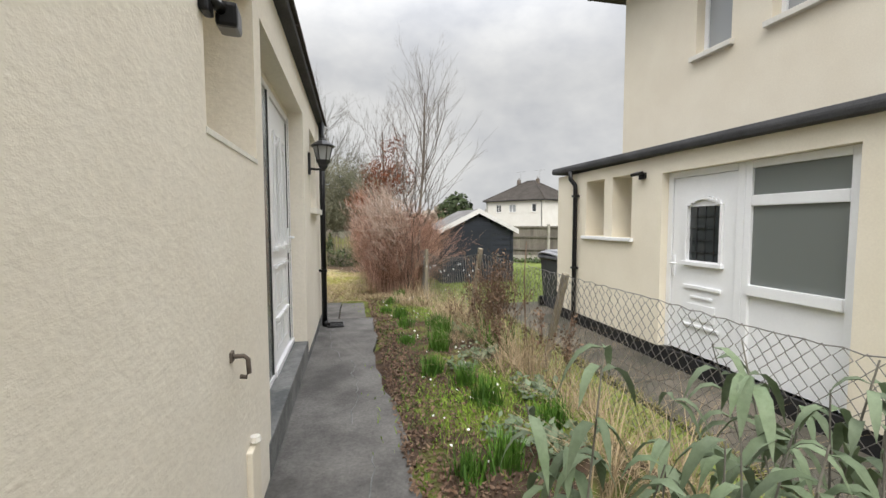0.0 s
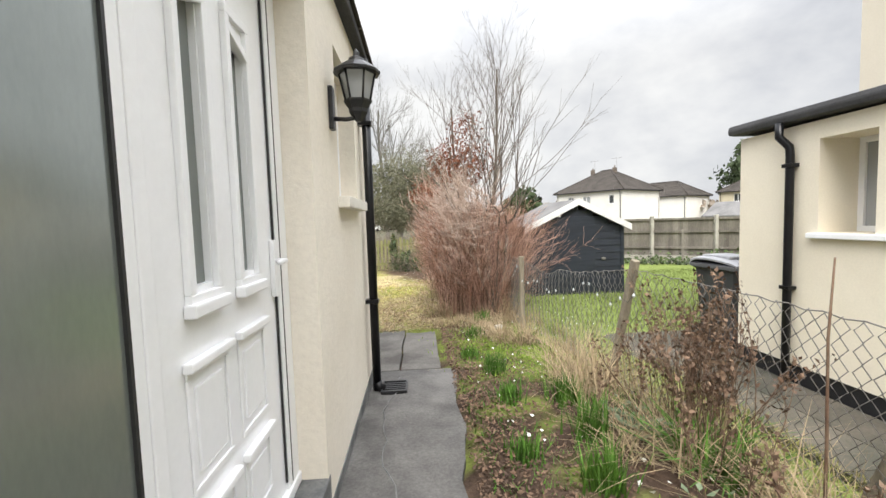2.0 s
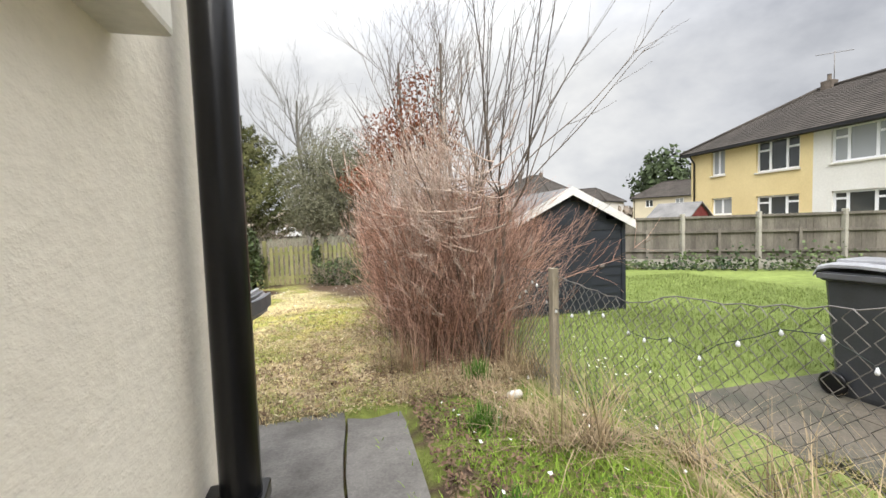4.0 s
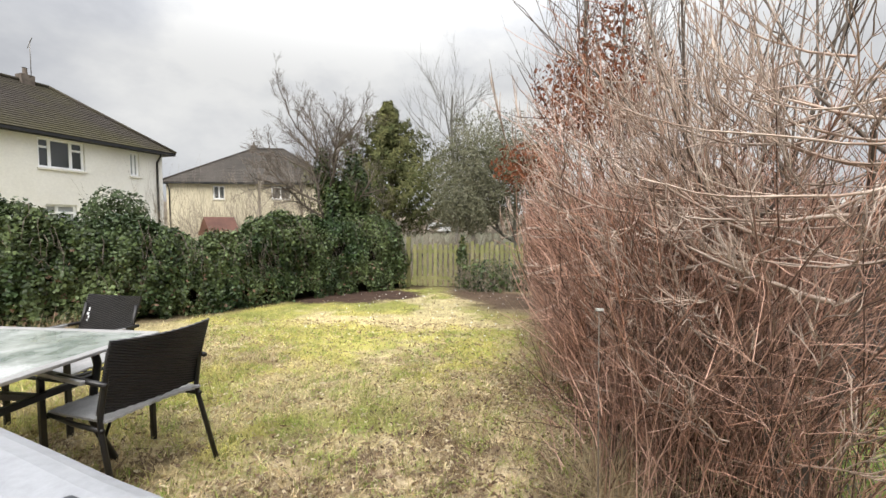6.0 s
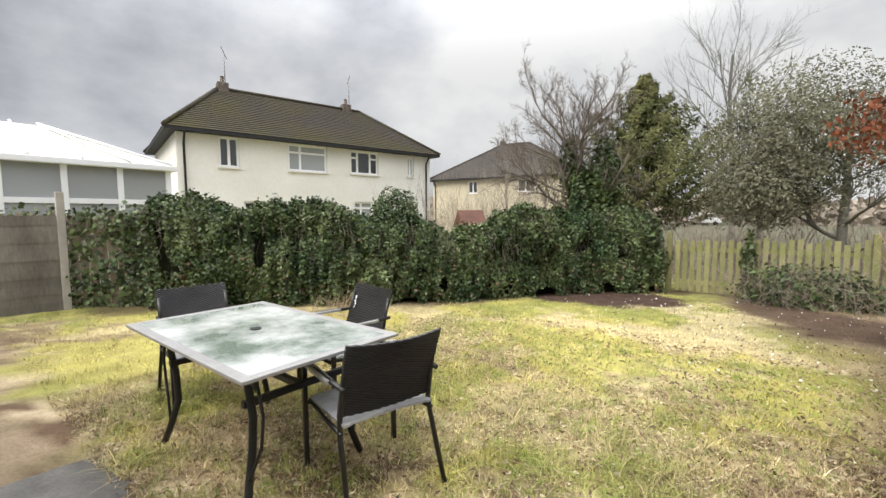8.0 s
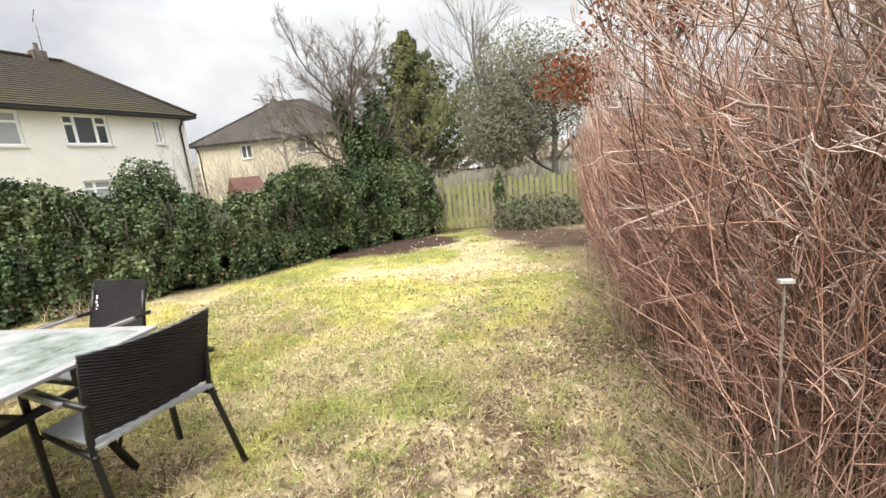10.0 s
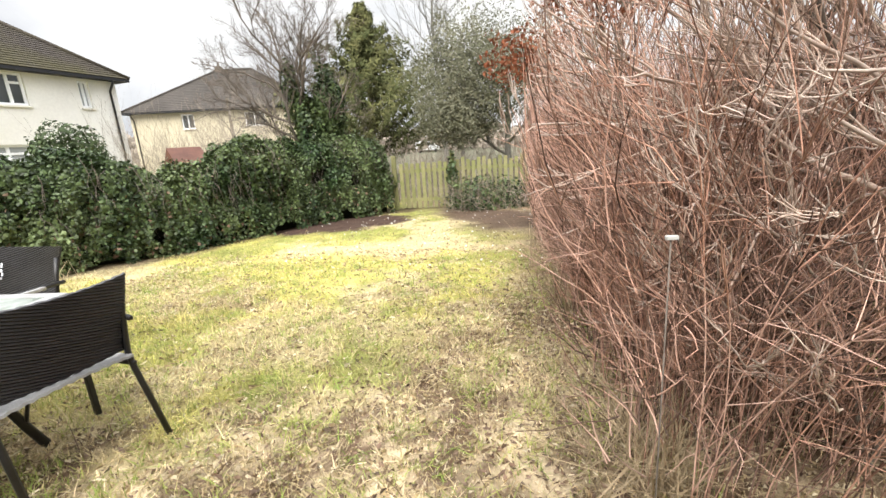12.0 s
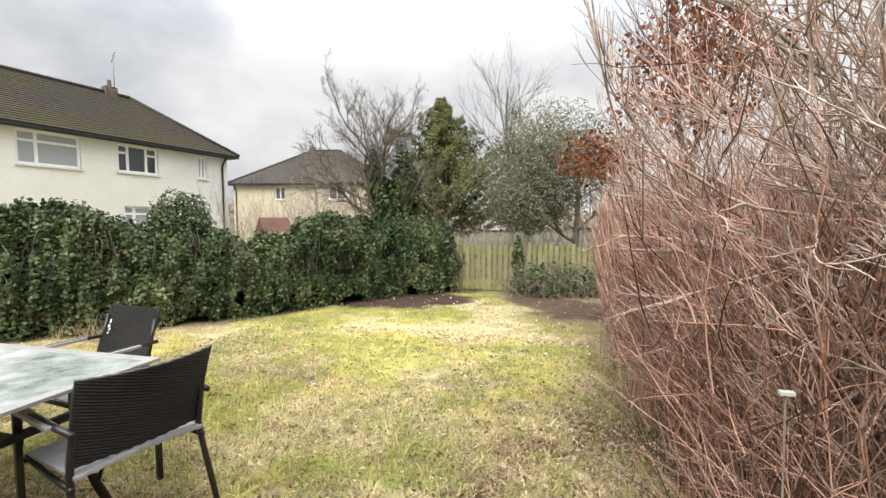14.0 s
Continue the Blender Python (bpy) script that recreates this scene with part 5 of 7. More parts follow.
def wheelie_bin(name, label, m, h=0.96):
    """Tapered body, rim, lid with moulded ridges and grip, label, axle, two wheels. Front looks along -y."""
    w = thing(name, label, "bin")
    w.matrix_world = m
    bm = bmesh.new()
    lev = [(0.0, 0.225, 0.255), (0.04, 0.235, 0.265), (h - 0.10, 0.275, 0.335), (h - 0.09, 0.295, 0.36), (h - 0.02, 0.297, 0.362)]
    rings = []
    for z, hx, hy in lev:
        c = 0.035
        rings.append([bm.verts.new(q) for q in ((-hx + c, -hy, z), (hx - c, -hy, z), (hx, -hy + c, z), (hx, hy - c, z), (hx - c, hy, z), (-hx + c, hy, z), (-hx, hy - c, z), (-hx, -hy + c, z))])
    for a_, b_ in zip(rings, rings[1:]):
        for k in range(8):
            bm.faces.new((a_[k], a_[(k + 1) % 8], b_[(k + 1) % 8], b_[k]))
    bm.faces.new(rings[0])
    bm.faces.new(rings[-1])
    part("body", bm, M_BIN, w)
    for sx in (-0.17, 0.17):
        part("rib", boxes((sx - 0.03, sx + 0.03, -0.355, -0.30, h - 0.24, h - 0.09), bevel=0.008), M_BIN, w)
    lid = new("lid")
    lid.parent = w
    bm = bmesh.new()
    prof = [(-0.40, h - 0.075, 0.295), (-0.405, h - 0.015, 0.312), (-0.385, h + 0.005, 0.312), (-0.34, h + 0.015, 0.30), (-0.26, h + 0.028, 0.29), (-0.12, h + 0.045, 0.285), (0.1, h + 0.06, 0.285), (0.28, h + 0.055, 0.285), (0.37, h + 0.03, 0.29), (0.395, h - 0.03, 0.295)]
    rows_ = []
    ks = [-1, -0.93, -0.85, -0.6, -0.3, 0, 0.3, 0.6, 0.85, 0.93, 1]
    for y, z, hx in prof:
        rows_.append([bm.verts.new((hx * k, y - (0.05 * (1 - k * k) if y < -0.3 else 0), z - 0.018 * max(0, (abs(k) - 0.8) / 0.2) ** 2)) for k in ks])
    for a_, b_ in zip(rows_, rows_[1:]):
        for k in range(len(ks) - 1):
            bm.faces.new((a_[k], a_[k + 1], b_[k + 1], b_[k]))
    g = bmesh.ops.extrude_face_region(bm, geom=list(bm.faces))
    for e in g["geom"]:
        if isinstance(e, bmesh.types.BMVert):
            e.co.z -= 0.022
    part("shell", bm, M_LID, lid, "pale weathered lid")
    part("raised_panel", boxes((-0.19, 0.17, -0.16, 0.30, h + 0.03, h + 0.078), bevel=0.02), M_LID, lid)
    part("hand_grip", boxes((-0.10, 0.08, -0.215, -0.185, h + 0.03, h + 0.066), (-0.10, -0.082, -0.19, -0.14, h + 0.03, h + 0.07), (0.062, 0.08, -0.19, -0.14, h + 0.03, h + 0.07), bevel=0.006), M_LIDRIM, lid)
    for name, off, z0, z1, mat, label in (("step", -0.03, h - 0.005, h + 0.024, M_LID, ""), ("groove_rim", -0.008, h - 0.03, h + 0.010, M_LIDRIM, ""), ("front_rim", 0.012, h - 0.072, h - 0.008, M_LIDRIM, "grey curved lid edge")):
        bm = bmesh.new()
        ring = [[bm.verts.new(((0.314 if off > 0 else 0.27) * k, -0.404 - off - 0.05 * (1 - k * k) + dy, zz)) for dy, zz in ((0, z0), (0, z1), (0.018, z1), (0.018, z0))] for k in ks]
        for a_, b_ in zip(ring, ring[1:]):
            for k in range(4):
                bm.faces.new((a_[k], b_[k], b_[(k + 1) % 4], a_[(k + 1) % 4]))
        bm.faces.new(ring[0])
        bm.faces.new(ring[-1][::-1])
        part(name, bm, mat, lid, label)
    part("grip", boxes((0.20, 0.225, -0.36, -0.29, h + 0.0, h + 0.04), (0.14, 0.20, -0.335, -0.31, h + 0.008, h + 0.024), bevel=0.006), M_BIN, lid)
    for s in (-1, 1):
        part("side_rim", boxes((s * 0.3035 - 0.0085, s * 0.3035 + 0.0085, -0.385, 0.36, h - 0.075, h - 0.03), bevel=0.005), M_LIDRIM, lid, "grey lid edge")
    part("label", boxes((-0.05, 0.05, -0.004, 0.004, -0.125, 0.125), m=pose(0.14, -0.3215, h - 0.315, 4.9, 0, 0)), M_LABEL, w, "white paper label")
    tube_part("handle", [(-0.22, 0.40, h - 0.06), (0.22, 0.40, h - 0.06)], 0.016, M_BIN, w)
    tube_part("axle", [(-0.27, 0.24, 0.10), (0.27, 0.24, 0.10)], 0.012, M_IRON, w)
    for s in (-1, 1):
        wh = new("wheel")
        wh.parent = w
        bm = lathe([(0.02, -0.025), (0.085, -0.022), (0.10, -0.012), (0.10, 0.012), (0.085, 0.022), (0.02, 0.025)], (0, 0, 0), 16)
        bmesh.ops.transform(bm, matrix=pose(s * 0.285, 0.24, 0.10, 0, 90, 0), verts=bm.verts)
        part("tyre", bm, M_BLACK, wh, smooth=True)
    return w


wheelie_bin("wheelie_bin", "grey wheelie bin with pale weathered lid and white label", pose(-1.02, 6.96, gz(-1.0, 7.0) + 0.002, 0, 0, 75), 1.02)
wheelie_bin("wheelie_bin", "dark wheelie bin with pale lid beside the neighbouring house", pose(3.95, 7.0, gz(3.9, 7.0) + 0.002, 0, 0, 4), 1.02)

# ---- table and chairs ----
tab = thing("garden_table", "rectangular garden table with wet obscured glass top and dark metal legs", "table")
tx0, tx1, ty0, ty1, tz = -3.76, -2.21, 8.10, 9.03, 0.655
part("glass_top", boxes((tx0 + 0.055, tx1 - 0.055, ty0 + 0.055, ty1 - 0.055, tz - 0.007, tz + 0.002)), M_TABGLASS, tab, "wet milky glass top with green algae patches")
part("rim", boxes((tx0, tx1, ty0, ty0 + 0.056, tz - 0.014, tz + 0.004), (tx0, tx1, ty1 - 0.056, ty1, tz - 0.014, tz + 0.004), (tx0, tx0 + 0.056, ty0 + 0.056, ty1 - 0.056, tz - 0.014, tz + 0.004), (tx1 - 0.056, tx1, ty0 + 0.056, ty1 - 0.056, tz - 0.014, tz + 0.004), bevel=0.004), M_TABRIM, tab, "grey metal rim")
part("parasol_ring", lathe([(0.028, 0.0), (0.034, 0.0), (0.034, 0.006), (0.028, 0.006)], ((tx0 + tx1) / 2, (ty0 + ty1) / 2, tz + 0.002), 16), M_FRAME, tab)
for ya in (ty0 + 0.08, ty1 - 0.105):
    part("apron", boxes((tx0 + 0.06, tx1 - 0.06, ya, ya + 0.025, tz - 0.06, tz - 0.026), bevel=0.004), M_FRAME, tab)
tg = gz(-3.0, 8.6)
for sx, x in ((-1, tx0 + 0.30), (1, tx1 - 0.30)):
    for sy, y in ((-1, ty0 + 0.16), (1, ty1 - 0.16)):
        pts = [(x, y, tz - 0.03), (x + sx * 0.03, y + sy * 0.0, tz - 0.16), (x + sx * 0.02, y - sy * 0.02, tz - 0.30), (x + sx * 0.0, y - sy * 0.02, tz - 0.48), (x + sx * 0.03, y + sy * 0.02, tz - 0.64), (x + sx * 0.07, y + sy * 0.05, gz(x, y) + 0.0)]
        tube_part("leg", pts, 0.021, M_FRAME, tab, sides=8)
    part("cross_bar", boxes((x - 0.018, x + 0.018, ty0 + 0.14, ty1 - 0.14, tz - 0.25, tz - 0.215), bevel=0.005), M_FRAME, tab)
    for sy, y in ((-1, ty0 + 0.16), (1, ty1 - 0.16)):
        tube_part("scroll", [(x + sx * 0.10, y, tz - 0.06), (x + sx * 0.16, y, tz - 0.25), (x + sx * 0.13, y, tz - 0.42), (x + sx * 0.03, y + sy * 0.02, tz - 0.62)], 0.009, M_FRAME, tab, sides=6)
part("stretcher", boxes((tx0 + 0.30, tx1 - 0.30, (ty0 + ty1) / 2 - 0.02, (ty0 + ty1) / 2 + 0.02, tz - 0.25, tz - 0.216), bevel=0.005), M_FRAME, tab)


def weave(m, w, h, nx_, nz_, curve, thick=0.012):
    """A woven panel: strips over and under upright cords, slightly curved. In local x, z; faces y."""
    bm = bmesh.new()
    grid = {}
    for i_ in range(nx_ + 1):
        for j_ in range(nz_ + 1):
            x, z = w * (i_ / nx_ - 0.5), h * j_ / nz_
            y = curve(x / w * 2, z / h) + 0.006 * ((i_ + j_) % 2)
            for s in (0, 1):
                grid[i_, j_, s] = bm.verts.new(m @ Vector((x, y + s * thick, z)))
    for i_ in range(nx_):
        for j_ in range(nz_):
            for s in (0, 1):
                bm.faces.new([grid[i_ + a_, j_ + b_, s] for a_, b_ in ((0, 0), (1, 0), (1, 1), (0, 1))])
    for i_ in range(nx_):
        for j_ in (0, nz_):
            bm.faces.new([grid[i_, j_, 0], grid[i_ + 1, j_, 0], grid[i_ + 1, j_, 1], grid[i_, j_, 1]])
    for j_ in range(nz_):
        for i_ in (0, nx_):
            bm.faces.new([grid[i_, j_, 0], grid[i_, j_ + 1, 0], grid[i_, j_ + 1, 1], grid[i_, j_, 1]])
    return bm


def rattan_chair(label):
    """Stacking armchair: woven curved back and seat on a metal frame. Local: sits facing -y, origin on the ground."""
    c = thing("garden_chair", label, "chair", group="chairs round the garden table")
    I = Matrix.Identity(4)
    hw = 0.26
    back = pose(0, 0.20, 0.475, -16, 0, 0)
    part("backrest", weave(back, 0.53, 0.415, 22, 52, lambda x, z: 0.04 * (1 - x * x) * (0.4 + 0.6 * z) + 0.02 * z * z), M_RATTAN, c, "dark woven rattan back")
    seat = pose(0, -0.24, 0.42, -86, 0, 0)
    part("seat", weave(seat, 0.51, 0.51, 22, 52, lambda x, z: -0.012 * (1 - x * x)), M_RATTAN2, c, "grey woven seat")
    for s in (-1, 1):
        tube_part("back_leg", [(s * 0.25, 0.305, 0.80), (s * 0.252, 0.27, 0.66), (s * 0.258, 0.225, 0.46), (s * 0.262, 0.235, 0.38), (s * 0.275, 0.36, 0.0)], 0.014, M_FRAME, c, sides=6)
        part("front_leg", boxes((s * 0.285 - 0.013, s * 0.285 + 0.013, -0.245, -0.213, 0.0, 0.615), bevel=0.005), M_FRAME, c)
        arm = new("armrest")
        arm.parent = c
        tube_part("arm_bar", [(s * 0.285, -0.23, 0.615), (s * 0.285, -0.05, 0.645), (s * 0.28, 0.12, 0.645), (s * 0.265, 0.30, 0.64)], 0.014, M_FRAME, arm, sides=6)
        part("arm_pad", boxes((s * 0.285 - 0.022, s * 0.285 + 0.022, -0.26, 0.17, 0.632, 0.654), bevel=0.006), M_TABRIM, arm, "pale arm top")
        tube_part("seat_rail", [(s * 0.255, -0.235, 0.40), (s * 0.258, 0.0, 0.39), (s * 0.262, 0.25, 0.40)], 0.013, M_FRAME, c, sides=6)
    tube_part("front_rail", [(-0.28, -0.232, 0.39), (0.28, -0.232, 0.39)], 0.013, M_FRAME, c, sides=6)
    return c


chair = rattan_chair("dark woven rattan garden armchair with black metal legs")
chair.matrix_world = pose(-2.26, 8.83, gz(-2.2, 8.8), 0, 0, -106)
c2 = copy_thing(chair, pose(-3.24, 9.40, gz(-3.1, 9.4), 0, 0, -7))
mark = bmesh.new()
for mx_, mz_, mw_, mh_ in ((-0.185, 0.29, 0.005, 0.03), (-0.19, 0.255, 0.008, 0.018), (-0.178, 0.232, 0.005, 0.02), (-0.187, 0.205, 0.003, 0.015)):
    box(mark, mx_ - mw_, mx_ + mw_, -0.004, 0.002, mz_ - mh_ / 2, mz_ + mh_ / 2, bevel=0.001, m=pose(0, 0.20, 0.475, -16, 0, 0))
part("splash_mark", mark, M_LABEL, c2, "dried white bird dropping")
c3 = copy_thing(chair, pose(-4.07, 8.70, gz(-4.1, 8.7), 0, 0, 83))

# ---- ivy hedge ----


def along(pts, n, rng):
    """n random places on a polyline: point, tangent, left normal."""
    P = np.array(pts, float)
    d = np.diff(P, axis=0)
    L = np.hypot(d[:, 0], d[:, 1])
    s = rng.uniform(0, L.sum(), n)
    k = np.clip(np.searchsorted(np.cumsum(L), s), 0, len(L) - 1)
    t = s - np.concatenate([[0], np.cumsum(L)])[k]
    u = d[k] / L[k][:, None]
    return P[k] + u * t[:, None], u, s


def hedge_top(s):
    """Height of the hedge's top along its line."""
    return interp(s, [(0, 1.62), (0.7, 1.68), (1.3, 1.5), (2.1, 1.53), (3.0, 1.60), (3.3, 1.44), (3.7, 1.24), (4.25, 1.36), (4.75, 1.27), (5.1, 1.0), (5.6, 1.05), (6.2, 1.42), (7.2, 1.45), (7.9, 1.36), (8.6, 1.42), (9.2, 1.45), (10.5, 1.2)])


# the hedge's line with its bends rounded off
P = np.array(HEDGE)
S = np.concatenate([[0], np.cumsum(np.hypot(*np.diff(P, axis=0).T))])
ss = np.arange(0, S[-1] + 0.05, 0.1)
kern = np.ones(15) / 15
HEDGE = [(a_, b_) for a_, b_ in zip(*[np.convolve(np.pad(np.interp(ss, S, P[:, q]), 7, mode="reflect", reflect_type="odd"), kern, "valid") for q in (0, 1)])]
hedge = thing("ivy_hedge", "dense dark green ivy growing over an old garden fence", "hedge")
rng = np.random.default_rng(21)
P = np.array(HEDGE)
dl = np.hypot(*np.diff(P, axis=0).T)
S = np.concatenate([[0], np.cumsum(dl)])
ss = np.arange(0, S[-1], 0.12)
cx, cy = np.interp(ss, S, P[:, 0]), np.interp(ss, S, P[:, 1])
tx, ty = np.gradient(cx), np.gradient(cy)
tl = np.hypot(tx, ty)
ox, oy = ty / tl, -tx / tl
m = 20
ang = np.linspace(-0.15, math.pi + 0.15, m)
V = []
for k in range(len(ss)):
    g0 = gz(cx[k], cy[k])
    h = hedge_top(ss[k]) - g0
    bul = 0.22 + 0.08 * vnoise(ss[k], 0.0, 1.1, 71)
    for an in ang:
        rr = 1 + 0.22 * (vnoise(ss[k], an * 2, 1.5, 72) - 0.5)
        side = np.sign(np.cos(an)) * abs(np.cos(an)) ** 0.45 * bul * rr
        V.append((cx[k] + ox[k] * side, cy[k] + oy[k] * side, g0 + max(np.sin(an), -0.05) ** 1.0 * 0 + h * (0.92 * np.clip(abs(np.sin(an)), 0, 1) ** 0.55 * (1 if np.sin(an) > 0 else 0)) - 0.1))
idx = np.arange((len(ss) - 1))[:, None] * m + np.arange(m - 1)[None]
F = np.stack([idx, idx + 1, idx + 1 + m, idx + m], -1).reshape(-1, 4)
# dark sheet: shade between the leaves put into colour, along with inner stems
cloud("inner_shade_core", V, F, M_IVYD, hedge, "near-black core, inner stems and the shade among them put into colour")


def hedge_leaves(n, rng):
    c, uu, s = along(HEDGE, n, rng)
    out = np.stack([uu[:, 1], -uu[:, 0]], 1)
    g0 = ground_z(c[:, 0], c[:, 1])
    top = hedge_top(s) - g0
    q = rng.uniform(0, 1, n)
    front = q < 0.72
    fz = rng.uniform(0.0, 1, n)
    bul = 0.38 + 0.26 * (vnoise(s, fz * 2.0, 1.3, 73) - 0.42) + 0.26 * (vnoise(s * 2.6, fz * 1.6, 2.4, 74) - 0.5) + 0.12 * (vnoise(s * 4.0, fz * 2.0, 3.0, 79) - 0.5)
    lump = 0.15 * (vnoise(s, s * 0, 2.2, 75) - 0.45) + 0.12 * (vnoise(s, s * 0, 6.0, 78) - 0.5)
    wide = bul * (1 - 0.5 * fz ** 5) + rng.normal(0, 0.035, n)
    wide = wide + 0.18 * (1 - fz) ** 4 * rng.uniform(0, 1, n)
    side = np.where(front, wide, rng.uniform(-0.35, 0.4, n))
    z = np.where(front, fz * top * 0.98, top * (1 - 0.35 * (side / 0.45) ** 2) + lump + rng.normal(0, 0.05, n))
    keep = ~(front & (vnoise(s, fz * 2.2, 1.9, 76) * vnoise(s * 1.5, fz * 1.2, 2.6, 77) > 0.47))
    keep &= ~(front & (rng.uniform(0, 1, n) < 0.55 * (1 - np.clip(fz / 0.3, 0, 1))))
    pos = np.stack([c[:, 0] + out[:, 0] * side, c[:, 1] + out[:, 1] * side, g0 + z], 1)
    nr = np.stack([out[:, 0], out[:, 1], np.full(n, 0.45)], 1)
    nr[~front] = (0, 0, 1)
    return pos[keep], nr[keep]


pos, nr = hedge_leaves(80000, rng)
V, F = leaves(pos, nr, 0.059, rng, 0.85, 0.2, droop=1.6, jitter=0.62)
tagged(cloud("ivy_leaves", V, F, M_IVY, hedge), kind="stuff")
pos, nr = hedge_leaves(5000, rng)
low = rng.uniform(0, 1, len(pos)) > np.clip((pos[:, 2] + 0.2) / 1.1, 0, 0.93)
V, F = leaves(pos[low], nr[low], 0.066, rng, 0.8, 0.25, droop=1.6, jitter=0.7)
tagged(cloud("withered_leaf_mass", V, F, M_DEAD, hedge, "brown withered ivy leaves"), kind="stuff")
paths, rads = [], []
c, uu, s = along(HEDGE, 180, rng)
for k in range(180):
    out = np.array([uu[k, 1], -uu[k, 0]])
    z0 = float(hedge_top(s[k])) * rng.uniform(0.5, 1.02)
    o = rng.uniform(0.30, 0.5)
    p = np.array([c[k, 0] + out[0] * o, c[k, 1] + out[1] * o, z0])
    q = [p]
    for _ in range(5):
        p = p + np.array([rng.normal(0, 0.04) + out[0] * 0.02, rng.normal(0, 0.04) + out[1] * 0.02, -rng.uniform(0.05, 0.16)])
        q.append(p)
    paths.append(np.array(q))
    rads.append((0.005, 0.002))
V, F = tubes(paths, rads, 3)
tagged(cloud("trailing_stem_mass", V, F, M_BARK, hedge), kind="stuff")


# old timber panels that the ivy has not yet covered
of = thing("board_fence", "weathered pale timber board fence half covered by ivy", "fence")
for k in range(16):
    x, y = -8.72 - 0.075 * k, 9.72 - 0.107 * k
    part("board", boxes((-0.06, 0.06, -0.011, 0.011, gz(x, y) - 0.05, 1.42 + 0.03 * math.sin(k * 2.1)), bevel=0.004, m=pose(x, y, 0, 0, 0, 55)), M_POSTW, of)
part("rail", boxes((0.0, 2.05, 0.012, 0.05, 1.1, 1.18), m=pose(-9.86, 8.09, 0, 0, 0, 55)), M_POSTW, of)
rv = np.random.default_rng(29)
n = 1500
q = rv.uniform(0, 1, n) ** 1.6
pos = np.stack([-8.72 - 1.15 * q, 9.72 - 1.6 * q, rv.uniform(-0.1, 1.5, n)], 1) + np.array([0.07, -0.05, 0]) + rv.normal(0, 0.05, (n, 3))
V, F = leaves(pos, np.tile([[0.8, -0.55, 0.4]], (n, 1)), 0.078, rv, 0.9, 0.16, droop=1.0, jitter=0.5)
tagged(cloud("ivy_leaves", V, F, M_IVY, hedge), kind="stuff")


def leaf_blob(name, centre, radii, n, size, mat, parent, seed, aspect=0.6, droop=0.3, shell=0.55, label=""):
    """A lumpy mass of leaves in an ellipsoid, thicker outside, with gaps."""
    r = np.random.default_rng(seed)
    d = r.normal(0, 1, (n, 3))
    d /= np.linalg.norm(d, axis=1, keepdims=True)
    rad = shell + (1 - shell) * r.uniform(0, 1, n) ** 0.5
    lump = 0.72 + 0.55 * vnoise(d[:, 0] * 2 + d[:, 2], d[:, 1] * 2 - d[:, 2], 1.6, seed)
    pos = np.array(centre) + d * (rad * lump)[:, None] * np.array(radii)
    keep = vnoise(d[:, 0] * 3 + 2 * d[:, 2], d[:, 1] * 3, 2.2, seed + 1) < 0.74
    V, F = leaves(pos[keep], d[keep], size, r, aspect, 0.15, droop, 0.6)
    return tagged(cloud(name, V, F, mat, parent, label), kind="stuff")


def tree_mesh(name, groups, mat, parent, sides=4, label=""):
    P_, R_ = [], []
    for p, r in groups:
        P_ += p
        R_ += r
    V, F = tubes(P_, R_, sides)
    return tagged(cloud(name, V, F, mat, parent, label, smooth=True), kind="stuff" if name != "trunk" else "")


# ivy-clad tree at the hedge's end
it = thing("ivy_tree", "bare spreading tree with an ivy-covered trunk", "tree")
r = np.random.default_rng(31)
bx, by = -4.25, 17.1
bz = gz(bx, by)
gs_ = [branches((bx, by, bz), (0.02, 0, 1), 3.2, 0.17, r, levels=0, wander=0.05)]
tree_mesh("trunk", gs_, M_BARK, it, 8)
limbs = []
for k in range(18):
    an = k * 2.4
    limbs.append(branches((bx + 0.1 * math.cos(an), by + 0.1 * math.sin(an), bz + 1.4 + 0.1 * k), (0.95 * math.cos(an) - 0.3, 0.8 * math.sin(an), 0.95 + 0.03 * k), 2.0, 0.034, r, levels=3, kids=8, spread=0.7, up=0.18, wander=0.18, shrink=0.5))
tree_mesh("limb_mass", limbs, M_BARK, it, 3)
leaf_blob("ivy_leaf_mass", (bx + 0.30, by - 0.1, bz + 1.35), (0.45, 0.5, 1.6), 5600, 0.085, M_IVY, it, 32, 0.9, 0.8, 0.6)
leaf_blob("ivy_leaf_mass", (bx + 0.70, by - 0.05, bz + 2.4), (0.36, 0.35, 1.05), 2800, 0.085, M_IVY, it, 33, 0.9, 0.8, 0.5)
leaf_blob("ivy_leaf_mass", (bx + 1.1, by + 0.15, bz + 0.85), (0.95, 0.55, 0.95), 4600, 0.085, M_IVY, it, 34, 0.9, 0.8, 0.6)
leaf_blob("ivy_leaf_mass", (bx - 0.15, by - 0.1, bz + 2.75), (0.2, 0.22, 0.75), 700, 0.085, M_IVY, it, 35, 0.9, 0.8, 0.5)

